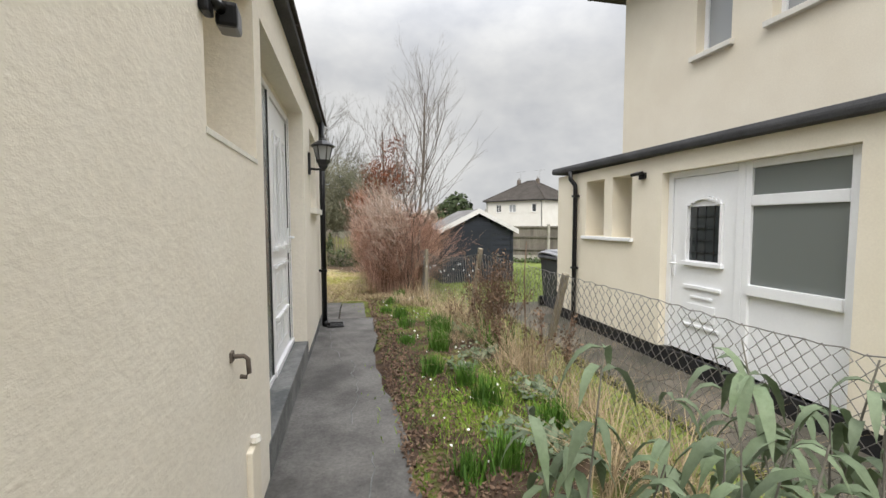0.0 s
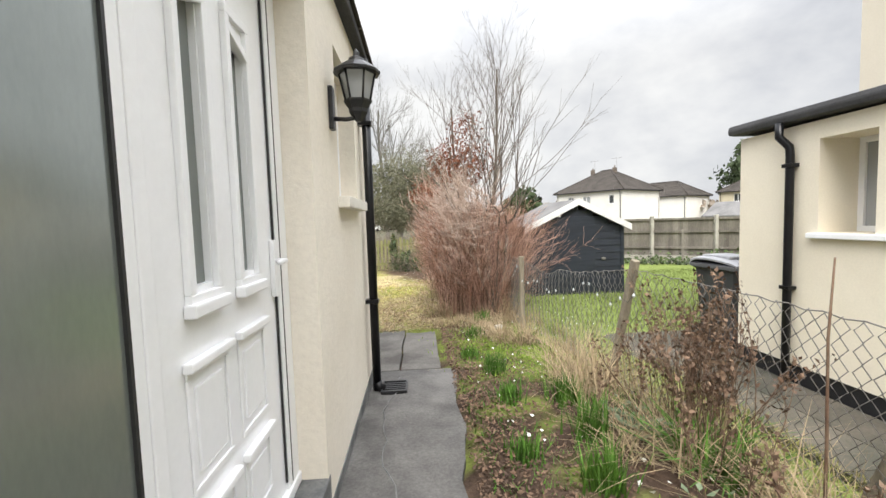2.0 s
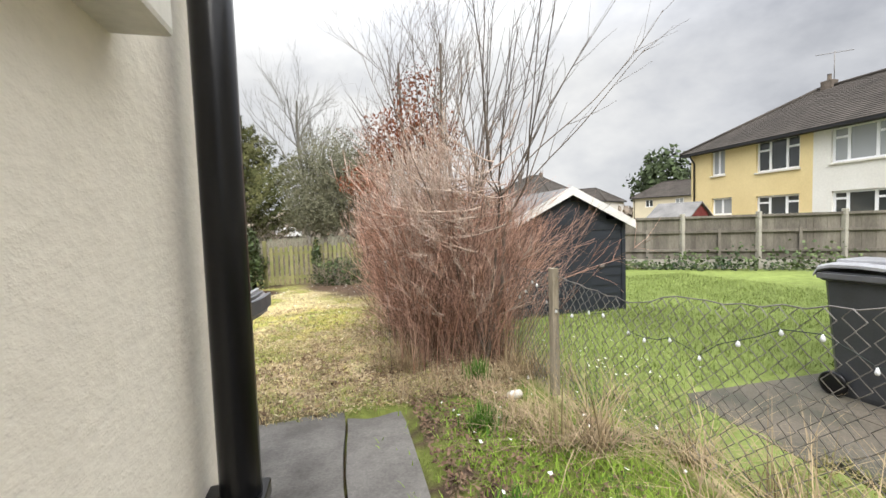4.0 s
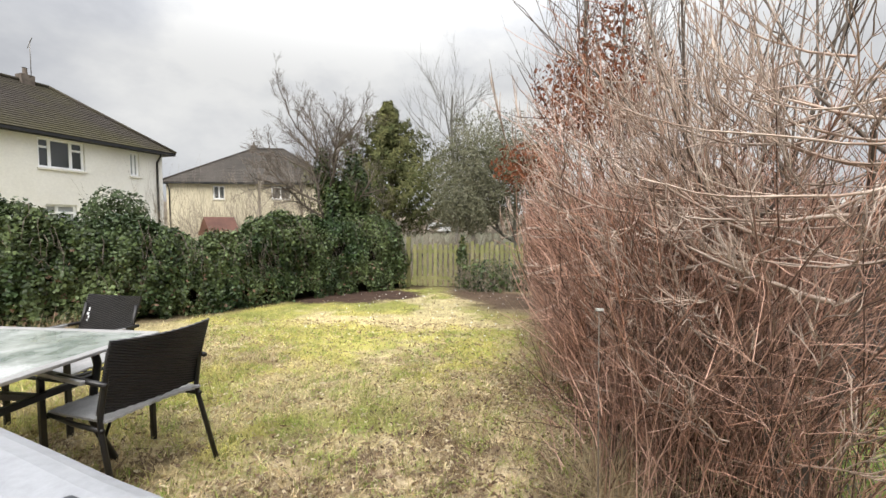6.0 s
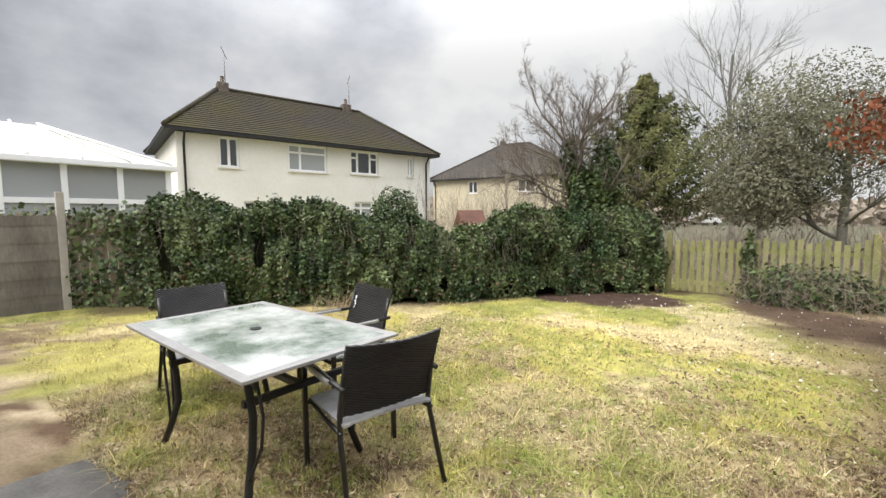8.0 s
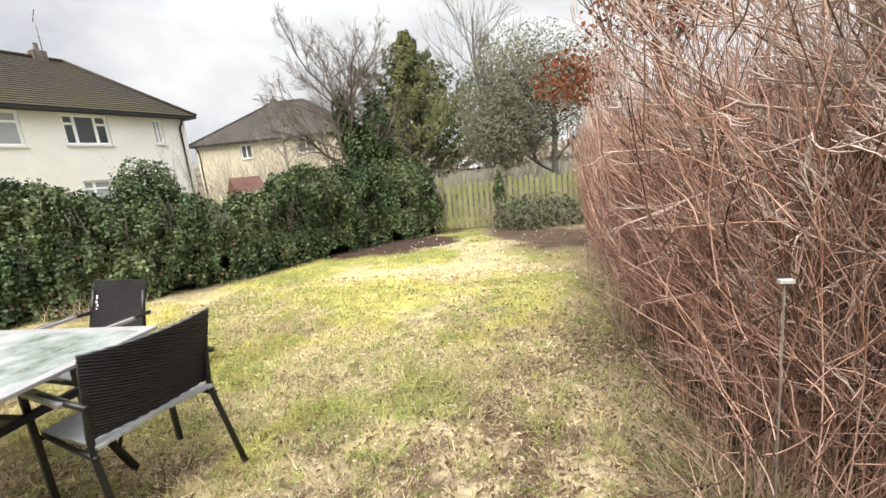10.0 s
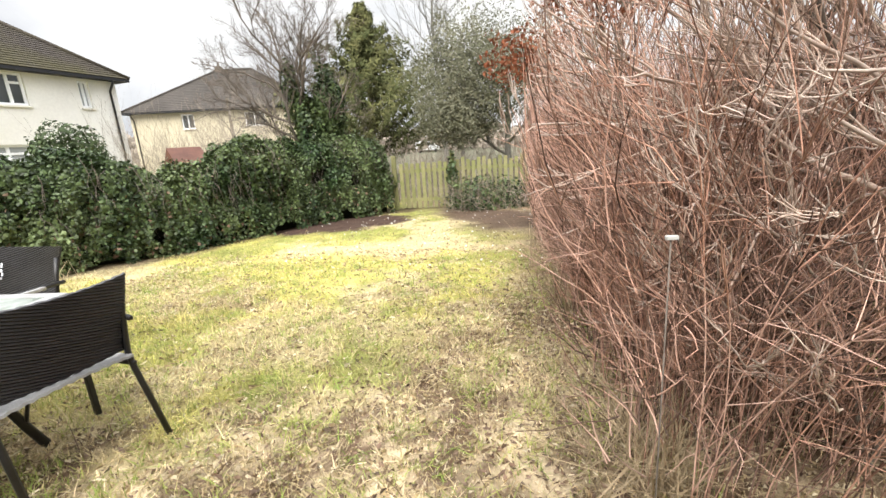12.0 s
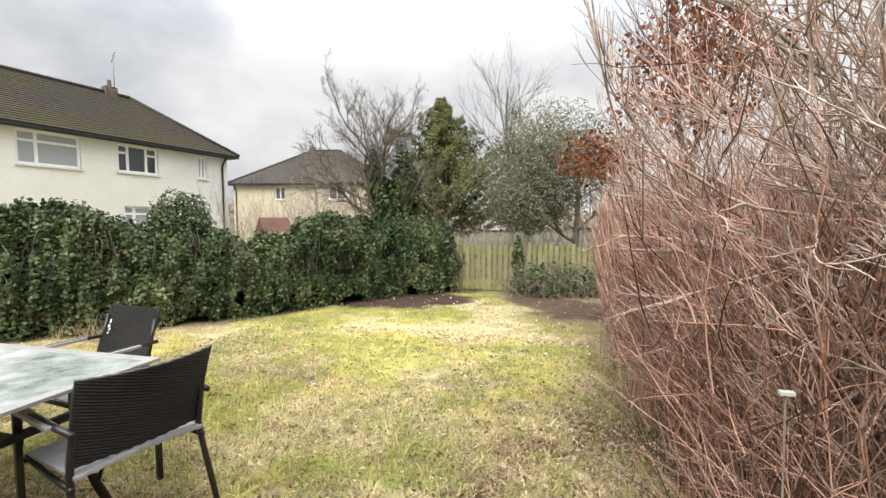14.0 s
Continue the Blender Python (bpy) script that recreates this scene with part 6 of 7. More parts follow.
# conifer
con = thing("conifer_tree", "tall broad green conifer with drooping sprays", "tree")
kx, ky, kh = -5.2, 27.5, 7.9
tree_mesh("trunk", [branches((kx, ky, -0.4), (0, 0, 1), kh - 0.2, 0.2, r, levels=0, wander=0.02)], M_BARK, con, 6)
cen, nrm = [], []
for k in range(300):
    t = k / 300
    an = k * 2.4 + r.uniform(-0.3, 0.3)
    L = (0.12 + 5.6 * (1 - t) ** 1.05) * r.uniform(0.5, 1.2)
    n = int(40 + 110 * (1 - t))
    q = r.uniform(0.15, 1, n) ** 0.8
    d = np.array([math.cos(an), math.sin(an), 0])
    sd = np.array([-math.sin(an), math.cos(an), 0])
    c = np.array([kx, ky, 0.5 + t * (kh - 1.1)])[None] + d[None] * (q * L)[:, None] + sd[None] * (r.normal(0, 0.16, n) * (1.1 - q * 0.6))[:, None]
    c[:, 2] += 0.28 * q * q * L + 0.10 * q * L + r.normal(0, 0.07, n)
    cen.append(c)
    nrm.append(np.tile(d + np.array([0, 0, 0.9]), (n, 1)))
V, F = leaves(np.concatenate(cen), np.concatenate(nrm), 0.26, r, 0.24, 0.1, droop=0.5, jitter=0.5)
tagged(cloud("foliage_sprays", V, F, M_CONIF, con), kind="stuff")


def bare_tree(name, label, at, h, radius, seed, mat, levels=4, kids=5, spread=0.6, lean=(0, 0, 1), forks=4, sides=3, shrink=0.58, low=0.3):
    t_ = thing(name, label, "tree")
    r_ = np.random.default_rng(seed)
    x, y = at
    z = gz(x, y)
    tr = branches((x, y, z - 0.05), lean, h * 0.8, radius, r_, levels=0, wander=0.05)
    tree_mesh("trunk", [tr], mat, t_, 6)
    g = []
    pts = tr[0][0]
    for k in range(forks):
        f = low + (0.97 - low) * (k + 0.5) / forks
        i_ = min(int(f * 6), 5)
        p = pts[i_] + (pts[i_ + 1] - pts[i_]) * (f * 6 - i_)
        an_ = k * 2.4 + r_.uniform(0, 0.6)
        g.append(branches(p, (spread * math.cos(an_), spread * math.sin(an_), 0.75), h * 0.42 * (1.15 - 0.55 * f), radius * 0.45 * (1.2 - f), r_, levels=levels - 1, kids=kids, spread=0.55, up=0.2, wander=0.1, shrink=shrink))
    tree_mesh("limb_mass", g, mat, t_, sides)
    return t_


bare_tree("bare_tree", "tall bare pale-barked tree in the distance", (-2.6, 40.0), 14.5, 0.2, 41, M_BARKG, levels=3, kids=7, forks=16, spread=0.7)
bare_tree("bare_tree", "bare tree behind the hedge", (-14.0, 31.0), 6.0, 0.12, 42, M_SCRUB, levels=3, kids=6, forks=9, spread=0.9)
bare_tree("bare_tree", "small bare tree behind the hedge", (-9.5, 27.0), 5.0, 0.1, 43, M_SCRUB, levels=3, kids=6, forks=9, spread=0.9)
bare_tree("bare_tree", "tall slender bare tree beyond the thicket", (2.75, 18.0), 9.4, 0.08, 44, M_BARK, levels=3, kids=5, forks=20, spread=0.26, low=0.36, shrink=0.5)
bare_tree("bare_tree", "bare tree beyond the shed", (-1.0, 30.0), 8.0, 0.13, 45, M_BARKG, levels=3, kids=6, forks=10, spread=0.8)
# lichen-grey small tree over the end fence
lt = bare_tree("small_tree", "spreading olive-grey lichened tree over the end fence", (0.55, 18.6), 4.0, 0.12, 46, M_BARKG, levels=4, kids=5, forks=8, spread=1.5, low=0.25)
leaf_blob("leaf_mass", (-0.3, 18.5, 2.75), (1.6, 1.2, 1.6), 30000, 0.066, M_LICHEN, lt, 47, 0.5, 0.2, 0.1)
leaf_blob("leaf_mass", (-0.75, 18.3, 1.75), (1.1, 0.9, 0.8), 10000, 0.066, M_LICHEN, lt, 57, 0.5, 0.2, 0.1)
leaf_blob("leaf_mass", (1.1, 18.9, 3.0), (1.4, 1.2, 1.2), 8000, 0.062, M_LICHEN, lt, 48, 0.5, 0.2, 0.05)
# copper-leaved sapling in the thicket
ok = bare_tree("oak_sapling", "tall thin sapling holding copper-brown winter leaves", (1.15, 11.9), 5.4, 0.05, 49, M_BARK, levels=3, kids=5, forks=11, spread=0.55, low=0.35)
leaf_blob("dry_leaves", (1.05, 11.6, 2.70), (0.8, 0.6, 0.6), 2600, 0.06, M_OAKLEAF, ok, 50, 0.6, 0.9, 0.2)
leaf_blob("dry_leaves", (0.30, 12.4, 2.1), (0.5, 0.6, 0.35), 900, 0.06, M_OAKLEAF, ok, 51, 0.6, 0.9, 0.2)
leaf_blob("dry_leaves", (1.2, 11.9, 3.55), (0.45, 0.4, 0.5), 420, 0.06, M_OAKLEAF, ok, 52, 0.6, 0.9, 0.2)

# ---- thicket of red-brown stems ----


def tuck(paths, slack=0.0):
    """Holds the stems to the trimmed face of the thicket along the lawn."""
    out = []
    for p in paths:
        p = np.array(p)
        lim = -0.20 + 0.121 * (p[:, 1] - 7.3) - slack
        out.append(np.stack([np.where(p[:, 0] < lim, lim + 0.25 * (p[:, 0] - lim), p[:, 0]), p[:, 1], p[:, 2]], 1))
    return out


th = thing("shrub_thicket", "dense leafless thicket of red-brown upright stems", "shrub")
r = np.random.default_rng(61)
clumps = [([], []) for _ in range(8)]
for k in range(3600):
    s = r.uniform(0, 1) ** 1.15
    paths, rads = clumps[min(int(s * 8), 7)]
    ccx, ccy = 1.02 + 0.24 * s, 8.72 + 5.75 * s
    an, q = r.uniform(0, 2 * math.pi), math.sqrt(r.uniform(0, 1))
    ex, ey = q * math.cos(an), q * math.sin(an)
    x, y = ccx + (0.68 - 0.04 * s) * ex, ccy + 0.40 * ey
    h = r.uniform(1.55, 2.3) * (1 - 0.2 * q) * (1.0 + 0.06 * s)
    d = np.array([(0.0 if ex < 0 else 0.12) * ex + r.normal(0, 0.085), 0.22 * ey + r.normal(0, 0.09), 1.0])
    p = np.array([x, y, gz(x, y) - 0.02])
    pts = [p]
    bend = r.normal(0, 0.05, 3)
    for _ in range(8):
        d = d + bend + r.normal(0, 0.05, 3) + 0.022 * np.array([ex, ey, 0])
        d[2] = max(d[2], 0.25)
        d = d / np.linalg.norm(d)
        p = p + d * h / 8
        pts.append(p)
    r0 = r.uniform(0.0017, 0.0037)
    paths.append(np.array(pts))
    rads.append((r0, 0.0016))
    for _ in range(14):
        i_ = r.integers(2, 8)
        e = d + r.normal(0, 0.55, 3) + np.array([0.25 * ex, 0.25 * ey, 0.3])
        e /= np.linalg.norm(e)
        L = r.uniform(0.12, 0.42)
        w = [pts[i_]]
        for _ in range(3):
            e = e + r.normal(0, 0.16, 3)
            e /= np.linalg.norm(e)
            w.append(w[-1] + e * L / 3)
        paths.append(np.array(w))
        rads.append((0.0018, 0.0008))
for paths, rads in clumps:
    paths = tuck(paths)
    V, F = tubes(paths, rads, 3)
    tagged(cloud("stem_clump", V, F, M_TWIGR, th), kind="stuff")

r = np.random.default_rng(67)
fringe, fr = [], []
for k in range(1500):
    y = 8.2 + 5.8 * r.uniform(0, 1) ** 1.3
    x = -0.08 + 0.121 * (y - 7.3) + r.uniform(-0.02, 0.25)
    p = np.array([x, y, r.uniform(0.35, 2.1)])
    e = np.array([r.uniform(-0.7, 0.1), r.normal(0, 0.5), r.uniform(0.2, 1.0)])
    L = r.uniform(0.12, 0.38)
    w = [p]
    for _ in range(4):
        e = e + r.normal(0, 0.18, 3)
        e /= np.linalg.norm(e)
        w.append(w[-1] + e * L / 4)
    fringe.append(np.array(w))
    fr.append((0.0022, 0.0008))
V, F = tubes(fringe, fr, 3)
tagged(cloud("fringe_twig_mass", V, F, M_TWIGR, th), kind="stuff")

# shrub of pale arching branches with long upright shoots, in front of the thicket
sh = thing("bare_shrub", "bare pale-barked shrub with long upright shoots and arching twigs", "shrub")
r = np.random.default_rng(71)
g = []
B0 = np.array([1.28, 8.85, gz(1.28, 8.85)])
forks = [np.array([1.15, 9.19, 1.39]), np.array([1.50, 8.82, 1.37]), np.array([1.30, 8.42, 1.55]), np.array([0.92, 8.75, 1.30])]
for f, thick in zip(forks, (0.028, 0.026, 0.016, 0.014)):
    mid = (B0 + f) / 2 + np.array([r.normal(0, 0.06), r.normal(0, 0.06), 0.05])
    g.append(([np.array([B0, B0 * 0.6 + mid * 0.4, mid, f * 0.6 + mid * 0.4, f])], [(thick, thick * 0.75)]))
    for k in range(4):
        # short crooked limbs, from which the long shoots rise in a fan
        an = k * 1.7 + r.uniform(0, 0.8)
        tip = f + np.array([0.26 * math.cos(an), 0.22 * math.sin(an), r.uniform(0.14, 0.34)])
        g.append(([np.array([f, f * 0.6 + tip * 0.4 + np.array([0.02, 0, -0.03]), tip])], [(thick * 0.7, thick * 0.42)]))
        for _ in range(3 if thick > 0.02 else 2):
            q = r.uniform(0.05, 0.95)
            a2 = an + r.normal(0, 0.7)
            g.append(branches(tip, (q * math.cos(a2) + 0.08, q * math.sin(a2), 0.95), r.uniform(1.1, 2.2), r.uniform(0.0055, 0.009), r, levels=1, kids=6, spread=0.5, up=0.06, wander=0.05, shrink=0.3, start=0.15, seg=9))
tree_mesh("upright_shoot_mass", g, M_BARK, sh, 4)
g = []
for k in range(85):
    an = r.uniform(0.55, 1.6) * math.pi
    q = r.uniform(0.15, 0.6)
    o = np.array([1.1 + q * math.cos(an), 8.7 + q * math.sin(an), r.uniform(0.35, 1.75)])
    g.append(branches(o, (math.cos(an), math.sin(an), r.uniform(0.0, 0.9)), r.uniform(0.28, 0.6), r.uniform(0.003, 0.005), r, levels=2, kids=4, spread=0.55, up=0.2, wander=0.12, shrink=0.5, start=0.25, seg=7))
for k in range(26):
    f = np.array([r.uniform(0.95, 1.4), r.uniform(7.95, 8.7), r.uniform(1.2, 2.0)])
    g.append(branches(f, (r.uniform(-1.0, -0.5), r.uniform(-0.3, 0.6), r.uniform(-0.55, 0.1)), r.uniform(0.6, 0.95), r.uniform(0.0045, 0.0075), r, levels=2, kids=5, spread=0.55, up=0.36, wander=0.08, shrink=0.5, start=0.2, seg=9))
for k in range(16):
    # heavy pale limbs sweeping out of the first fork towards the lawn and the patio
    f = np.array([1.15, 9.15, 1.36]) + r.normal(0, 0.06, 3)
    g.append(branches(f, (r.uniform(-1.0, -0.25), r.uniform(-1.1, 0.1), r.uniform(-0.5, 0.45)), r.uniform(0.85, 1.3), r.uniform(0.008, 0.012), r, levels=3, kids=4, spread=0.5, up=0.14, wander=0.07, shrink=0.55, start=0.25, seg=10))
for k in range(9):
    f = np.array([r.uniform(0.8, 1.2), r.uniform(8.2, 8.9), r.uniform(1.0, 1.75)])
    g.append(branches(f, (r.uniform(-1.0, -0.6), r.uniform(-0.4, 0.4), r.uniform(-0.1, 0.5)), r.uniform(0.5, 0.75), r.uniform(0.008, 0.0115), r, levels=3, kids=4, spread=0.55, up=0.18, wander=0.09, shrink=0.58, start=0.3, seg=8))
tree_mesh("arching_twig_mass", [(tuck(a_, 0.04), b_) for a_, b_ in g], M_TWIGP, sh, 4)
g = []
for k in range(14):
    s = k / 14
    p = np.array([0.85 + r.normal(0, 0.12), 9.2 + 4.6 * s, r.uniform(1.2, 2.0)])
    g.append(branches(p, (r.uniform(-0.6, 0.3), r.uniform(-0.7, 0.3), r.uniform(0.3, 1.0)), r.uniform(0.5, 1.0), 0.006, r, levels=2, kids=4, spread=0.5, up=0.2, wander=0.1, shrink=0.5, seg=7))
tree_mesh("long_twig_mass", [(tuck(a_, 0.08), b_) for a_, b_ in g], M_TWIGP, sh, 3)
st = thing("cut_stake", "thin pale cut stem standing beside the thicket", "stake")
tube_part("stem", [(0.22, 8.28, gz(0.2, 8.3) - 0.05), (0.21, 8.28, 0.4), (0.20, 8.28, 1.0)], 0.0022, M_BARK, st)
part("cut_top", boxes((0.188, 0.216, 8.274, 8.286, 0.996, 1.006), bevel=0.002), M_STONE, st)

# dark evergreen shrubs and scrub behind the hedge
for name, label, c, rd, n, sd, mat in (
        ("evergreen_shrub", "dark evergreen shrub in front of the white house", (-11.0, 17.8, 1.35), (0.9, 0.9, 0.9), 6000, 81, M_FARTREE),
        ("ivy_mound", "low mound of ivy beside the gate", (0.0, 17.15, -0.12), (1.1, 0.42, 0.52), 2300, 82, M_IVY),
        ("ivy_post", "ivy climbing a fence post", (-0.86, 17.42, 0.35), (0.13, 0.12, 0.65), 500, 83, M_IVY),
        ("far_conifer", "distant dark evergreen trees", (60.0, 72.0, 7.5), (7.0, 6.0, 6.5), 2500, 84, M_FARTREE),
        ("far_conifer", "distant mossy green treetop", (17.5, 70.0, 3.0), (3.2, 3.0, 3.6), 900, 85, M_FARTREE)):
    t_ = thing(name, label, "shrub" if c[1] < 40 else "tree")
    leaf_blob("leaves", c, rd, n, 0.09 if c[1] < 40 else 0.9, mat, t_, sd, 0.7, 0.4, 0.4)
sc = thing("scrub", "bare grey-brown scrub behind the hedge and gate", "scrub", kind="stuff")
r = np.random.default_rng(91)
paths, rads = [], []
for k in range(1500):
    if k < 600:
        x, y = r.uniform(-3.2, 4.0), r.uniform(18.2, 23.0)
        h = r.uniform(0.7, 1.8)
    elif k < 1250:
        x = r.uniform(-13, -5)
        y = 20.5 + (x + 13) * 0.55 + r.uniform(-0.4, 5.0)
        h = r.uniform(2.0, 3.8)
    else:
        x, y = r.uniform(-40, -14), r.uniform(30, 34)
        h = r.uniform(1.5, 3)
    p, rr = branches((x, y, gz(x, y)), (r.normal(0, 0.35), r.normal(0, 0.35), 1), h, 0.009, r, levels=1, kids=5, spread=0.6, up=0.1, wander=0.15, shrink=0.45, start=0.2, seg=4)
    paths += p
    rads += rr
V, F = tubes(paths, rads, 3)
cloud("twigs", V, F, M_SCRUB, sc)
fh = thing("far_hedge", "distant hedges and tree line beyond the gardens", "hedge", kind="stuff")
r = np.random.default_rng(95)
n = 16000
an = r.uniform(-1.45, 1.45, n)
dist = r.uniform(85, 120, n)
hh = 3.2 + 3.0 * vnoise(an * 9, an * 0, 1.5, 96)
pos = np.stack([dist * np.sin(an), dist * np.cos(an), r.uniform(0, 1, n) ** 0.7 * hh - 0.5], 1)
V, F = leaves(pos, np.tile([[0, -1, 0.4]], (n, 1)), 1.3, r, 0.7, 0.1, 0.2, 0.6)
cloud("foliage", V, F, M_SCRUB, fh)

# ---- planting bed beside the path ----


def blades(points, heights, rng, width=0.006, lean=0.35, bend=0.4, seg=2):
    """Grass blades, each a tapering bent strip."""
    n = len(points)
    an = rng.uniform(0, 2 * np.pi, n)
    d = np.stack([np.cos(an), np.sin(an), np.zeros(n)], 1)
    side = np.stack([-np.sin(an), np.cos(an), np.zeros(n)], 1)
    ln = (rng.uniform(0, 1, n) * lean)[:, None]
    h = np.asarray(heights)[:, None]
    w = width * rng.uniform(0.6, 1.4, n)[:, None]
    V = []
    for k in range(seg + 1):
        t = k / seg
        c = points + d * h * (ln * t + bend * ln * t * t) + np.array([0, 0, 1.0]) * h * (t - 0.35 * ln * t * t)
        ww = w * (1 - t * 0.9)
        V += [c - side * ww, c + side * ww]
    V = np.stack(V, 1)
    m_ = 2 * (seg + 1)
    F = np.concatenate([np.arange(n)[:, None] * m_ + np.array([[2 * k, 2 * k + 1, 2 * k + 3, 2 * k + 2]]) for k in range(seg)], 1).reshape(-1, 4)
    return V.reshape(-1, 3), F, m_


def on_ground(x, y, dz=0.0):
    return np.stack([x, y, ground_z(x, y) + dz], 1)


TUFTS = [(1.08, 4.55, 0.30), (0.94, 4.05, 0.26), (0.72, 5.9, 0.2), (1.12, 5.1, 0.22), (0.87, 1.82, 0.2), (0.62, 1.75, 0.16), (0.72, 3.3, 0.2), (1.0, 2.6, 0.24), (0.95, 3.0, 0.2), (0.55, 6.4, 0.14), (0.7, 5.2, 0.16), (0.62, 4.4, 0.12), (1.35, 2.2, 0.2), (0.72, 7.35, 0.16), (0.98, 8.25, 0.2)]
r = np.random.default_rng(101)
for k, (x, y, h) in enumerate(TUFTS):
    tf = thing("daffodil_clump", "clump of upright bright green daffodil leaves", "plant", group="daffodil clumps")
    n = 150
    pts = on_ground(x + r.normal(0, 0.05, n), y + r.normal(0, 0.05, n), -0.01)
    V, F, _ = blades(pts, r.uniform(0.6, 1.1, n) * h * 1.05, r, 0.007, 0.5, 0.3, 3)
    cloud("leaves", V, F, M_GREENLEAF, tf)


def rosette(x, y, rad, mat, seed, label, n=26):
    t_ = thing("leafy_plant", label, "plant", group="leafy bed plants")
    r_ = np.random.default_rng(seed)
    an_ = r_.uniform(0, 2 * np.pi, n)
    d = np.stack([np.cos(an_), np.sin(an_), r_.uniform(0.1, 0.7, n)], 1)
    pos = np.array([x, y, gz(x, y) + 0.02]) + d * (rad * r_.uniform(0.25, 1, n))[:, None]
    V, F = leaves(pos, np.stack([-0.3 * np.cos(an_), -0.3 * np.sin(an_), np.ones(n)], 1), rad * 0.36, r_, 0.6, 0.16, 0, 0.4)
    cloud("leaves", V, F, mat, t_)


for k, (x, y, rad) in enumerate(((1.28, 3.65, 0.2), (1.17, 1.87, 0.2), (1.0, 3.35, 0.15), (1.45, 2.7, 0.2), (0.95, 2.1, 0.14), (1.4, 4.6, 0.22))):
    rosette(x, y, rad, M_BUDD, 110 + k, "low rosette of pale green lobed leaves in the bed", 90)

# big grey-green leafed shrub by the path's start
bd = thing("buddleia_shrub", "leafy shrub with long drooping grey-green leaves", "shrub")
r = np.random.default_rng(121)
stems, rad_, LV, LF, off = [], [], [], [], 0
for k in range(22):
    x, y = 1.18 + r.uniform(-0.42, 0.55), 0.72 + r.uniform(-0.35, 0.4)
    h = r.uniform(0.55, 1.0) * (1.0 if x > 1.0 else 0.85)
    p = np.array([x, y, gz(x, y)])
    lean = r.normal(0, 0.12, 3)
    pts = [p + (np.array([0, 0, 1.0]) + lean) * h * t for t in np.linspace(0, 1, 6)]
    stems.append(np.array(pts))
    rad_.append((0.006, 0.003))
    for j in range(13):
        t = r.uniform(0.3, 1.02)
        o = p + (np.array([0, 0, 1.0]) + lean) * h * t
        an = r.uniform(0, 2 * math.pi)
        L = r.uniform(0.11, 0.21)
        d = np.array([math.cos(an), math.sin(an), 0.0])
        sd = np.array([-math.sin(an), math.cos(an), 0.0])
        up0 = r.uniform(0.1, 0.7)
        rows_ = []
        for q, wd in ((0, 0.15), (0.25, 0.9), (0.5, 1.0), (0.75, 0.75), (1, 0.03)):
            c = o + d * L * q * (1 - 0.2 * q) + np.array([0, 0, L * (up0 * q - 1.15 * q * q)])
            w = L * 0.115 * wd
            rows_.append((c - sd * w + np.array([0, 0, w * 0.5]), c, c + sd * w + np.array([0, 0, w * 0.5])))
        LV += [v_ for row in rows_ for v_ in row]
        for q in range(4):
            for e in range(2):
                LF.append((off + q * 3 + e, off + q * 3 + e + 1, off + q * 3 + e + 4, off + q * 3 + e + 3))
        off += 15
V, F = tubes(stems, rad_, 4)
tagged(cloud("stem_mass", V, F, M_BARKG, bd), kind="stuff")
cloud("leaves", LV, LF, M_BUDD, bd, smooth=True)

# dead stems with seed heads
for k, (x, y, h, n, sd) in enumerate(((1.70, 4.35, 0.95, 64, 131), (1.5, 4.75, 0.62, 16, 132), (1.75, 2.9, 0.6, 12, 134), (1.45, 3.75, 0.5, 10, 135))):
    dd = thing("dead_plant", "dead rust-brown stems with dry seed heads", "plant", group="dead bed plants")
    r = np.random.default_rng(sd)
    g = [branches((x + r.normal(0, 0.1), y + r.normal(0, 0.1), gz(x, y)), (r.normal(0, 0.16), r.normal(0, 0.16), 1), h * r.uniform(0.6, 1.1), 0.0045, r, levels=1, kids=5, spread=0.4, up=0.2, wander=0.08, shrink=0.35, start=0.45) for _ in range(n)]
    tree_mesh("stem_mass", g, M_DEAD, dd, 3)
    tips = np.concatenate([p[-4:] for gg in g for p in gg[0]])
    V, F = leaves(tips + r.normal(0, 0.012, tips.shape), r.normal(0, 1, tips.shape), 0.032, r, 0.6, 0.2)
    tagged(cloud("seed_head_mass", V, F, M_DEAD, dd), kind="stuff")

# dry grass along the wire fence
r = np.random.default_rng(141)
dg = thing("dry_grass", "pale straw-coloured dry grass tufts in the bed", "grass", kind="stuff")
n_t = 210
fy_ = r.uniform(8.0, 12.8, 60)
tx_ = np.concatenate([r.uniform(1.2, 1.98, 85), r.uniform(0.75, 1.9, 45), r.uniform(0.4, 1.7, 24), 0.36 + 0.09 * (fy_ - 8) + r.normal(0, 0.14, 60)])
ty_ = np.concatenate([r.uniform(1.2, 8.2, 85), r.uniform(6.2, 8.2, 45), r.uniform(7.9, 8.5, 24), fy_])
keep = np.array([vnoise(a_, b_, 1.4, 143) > 0.3 for a_, b_ in zip(tx_, ty_)])
tx_, ty_ = tx_[keep], ty_[keep]
m_ = 42
X_ = np.repeat(tx_, m_) + r.normal(0, 0.045, len(tx_) * m_)
Y_ = np.repeat(ty_, m_) + r.normal(0, 0.045, len(ty_) * m_)
H_ = np.repeat(np.where((tx_ < 1.35) & (ty_ > 7.3) & (ty_ < 8.5), r.uniform(0.08, 0.22, len(tx_)), r.uniform(0.2, 0.58, len(tx_))), m_) * r.uniform(0.5, 1.2, len(X_))
V, F, _ = blades(on_ground(X_, Y_, -0.01), H_, r, 0.0036, 1.3, 0.7, 3)
cloud("blades", V, F, M_STRAW, dg)
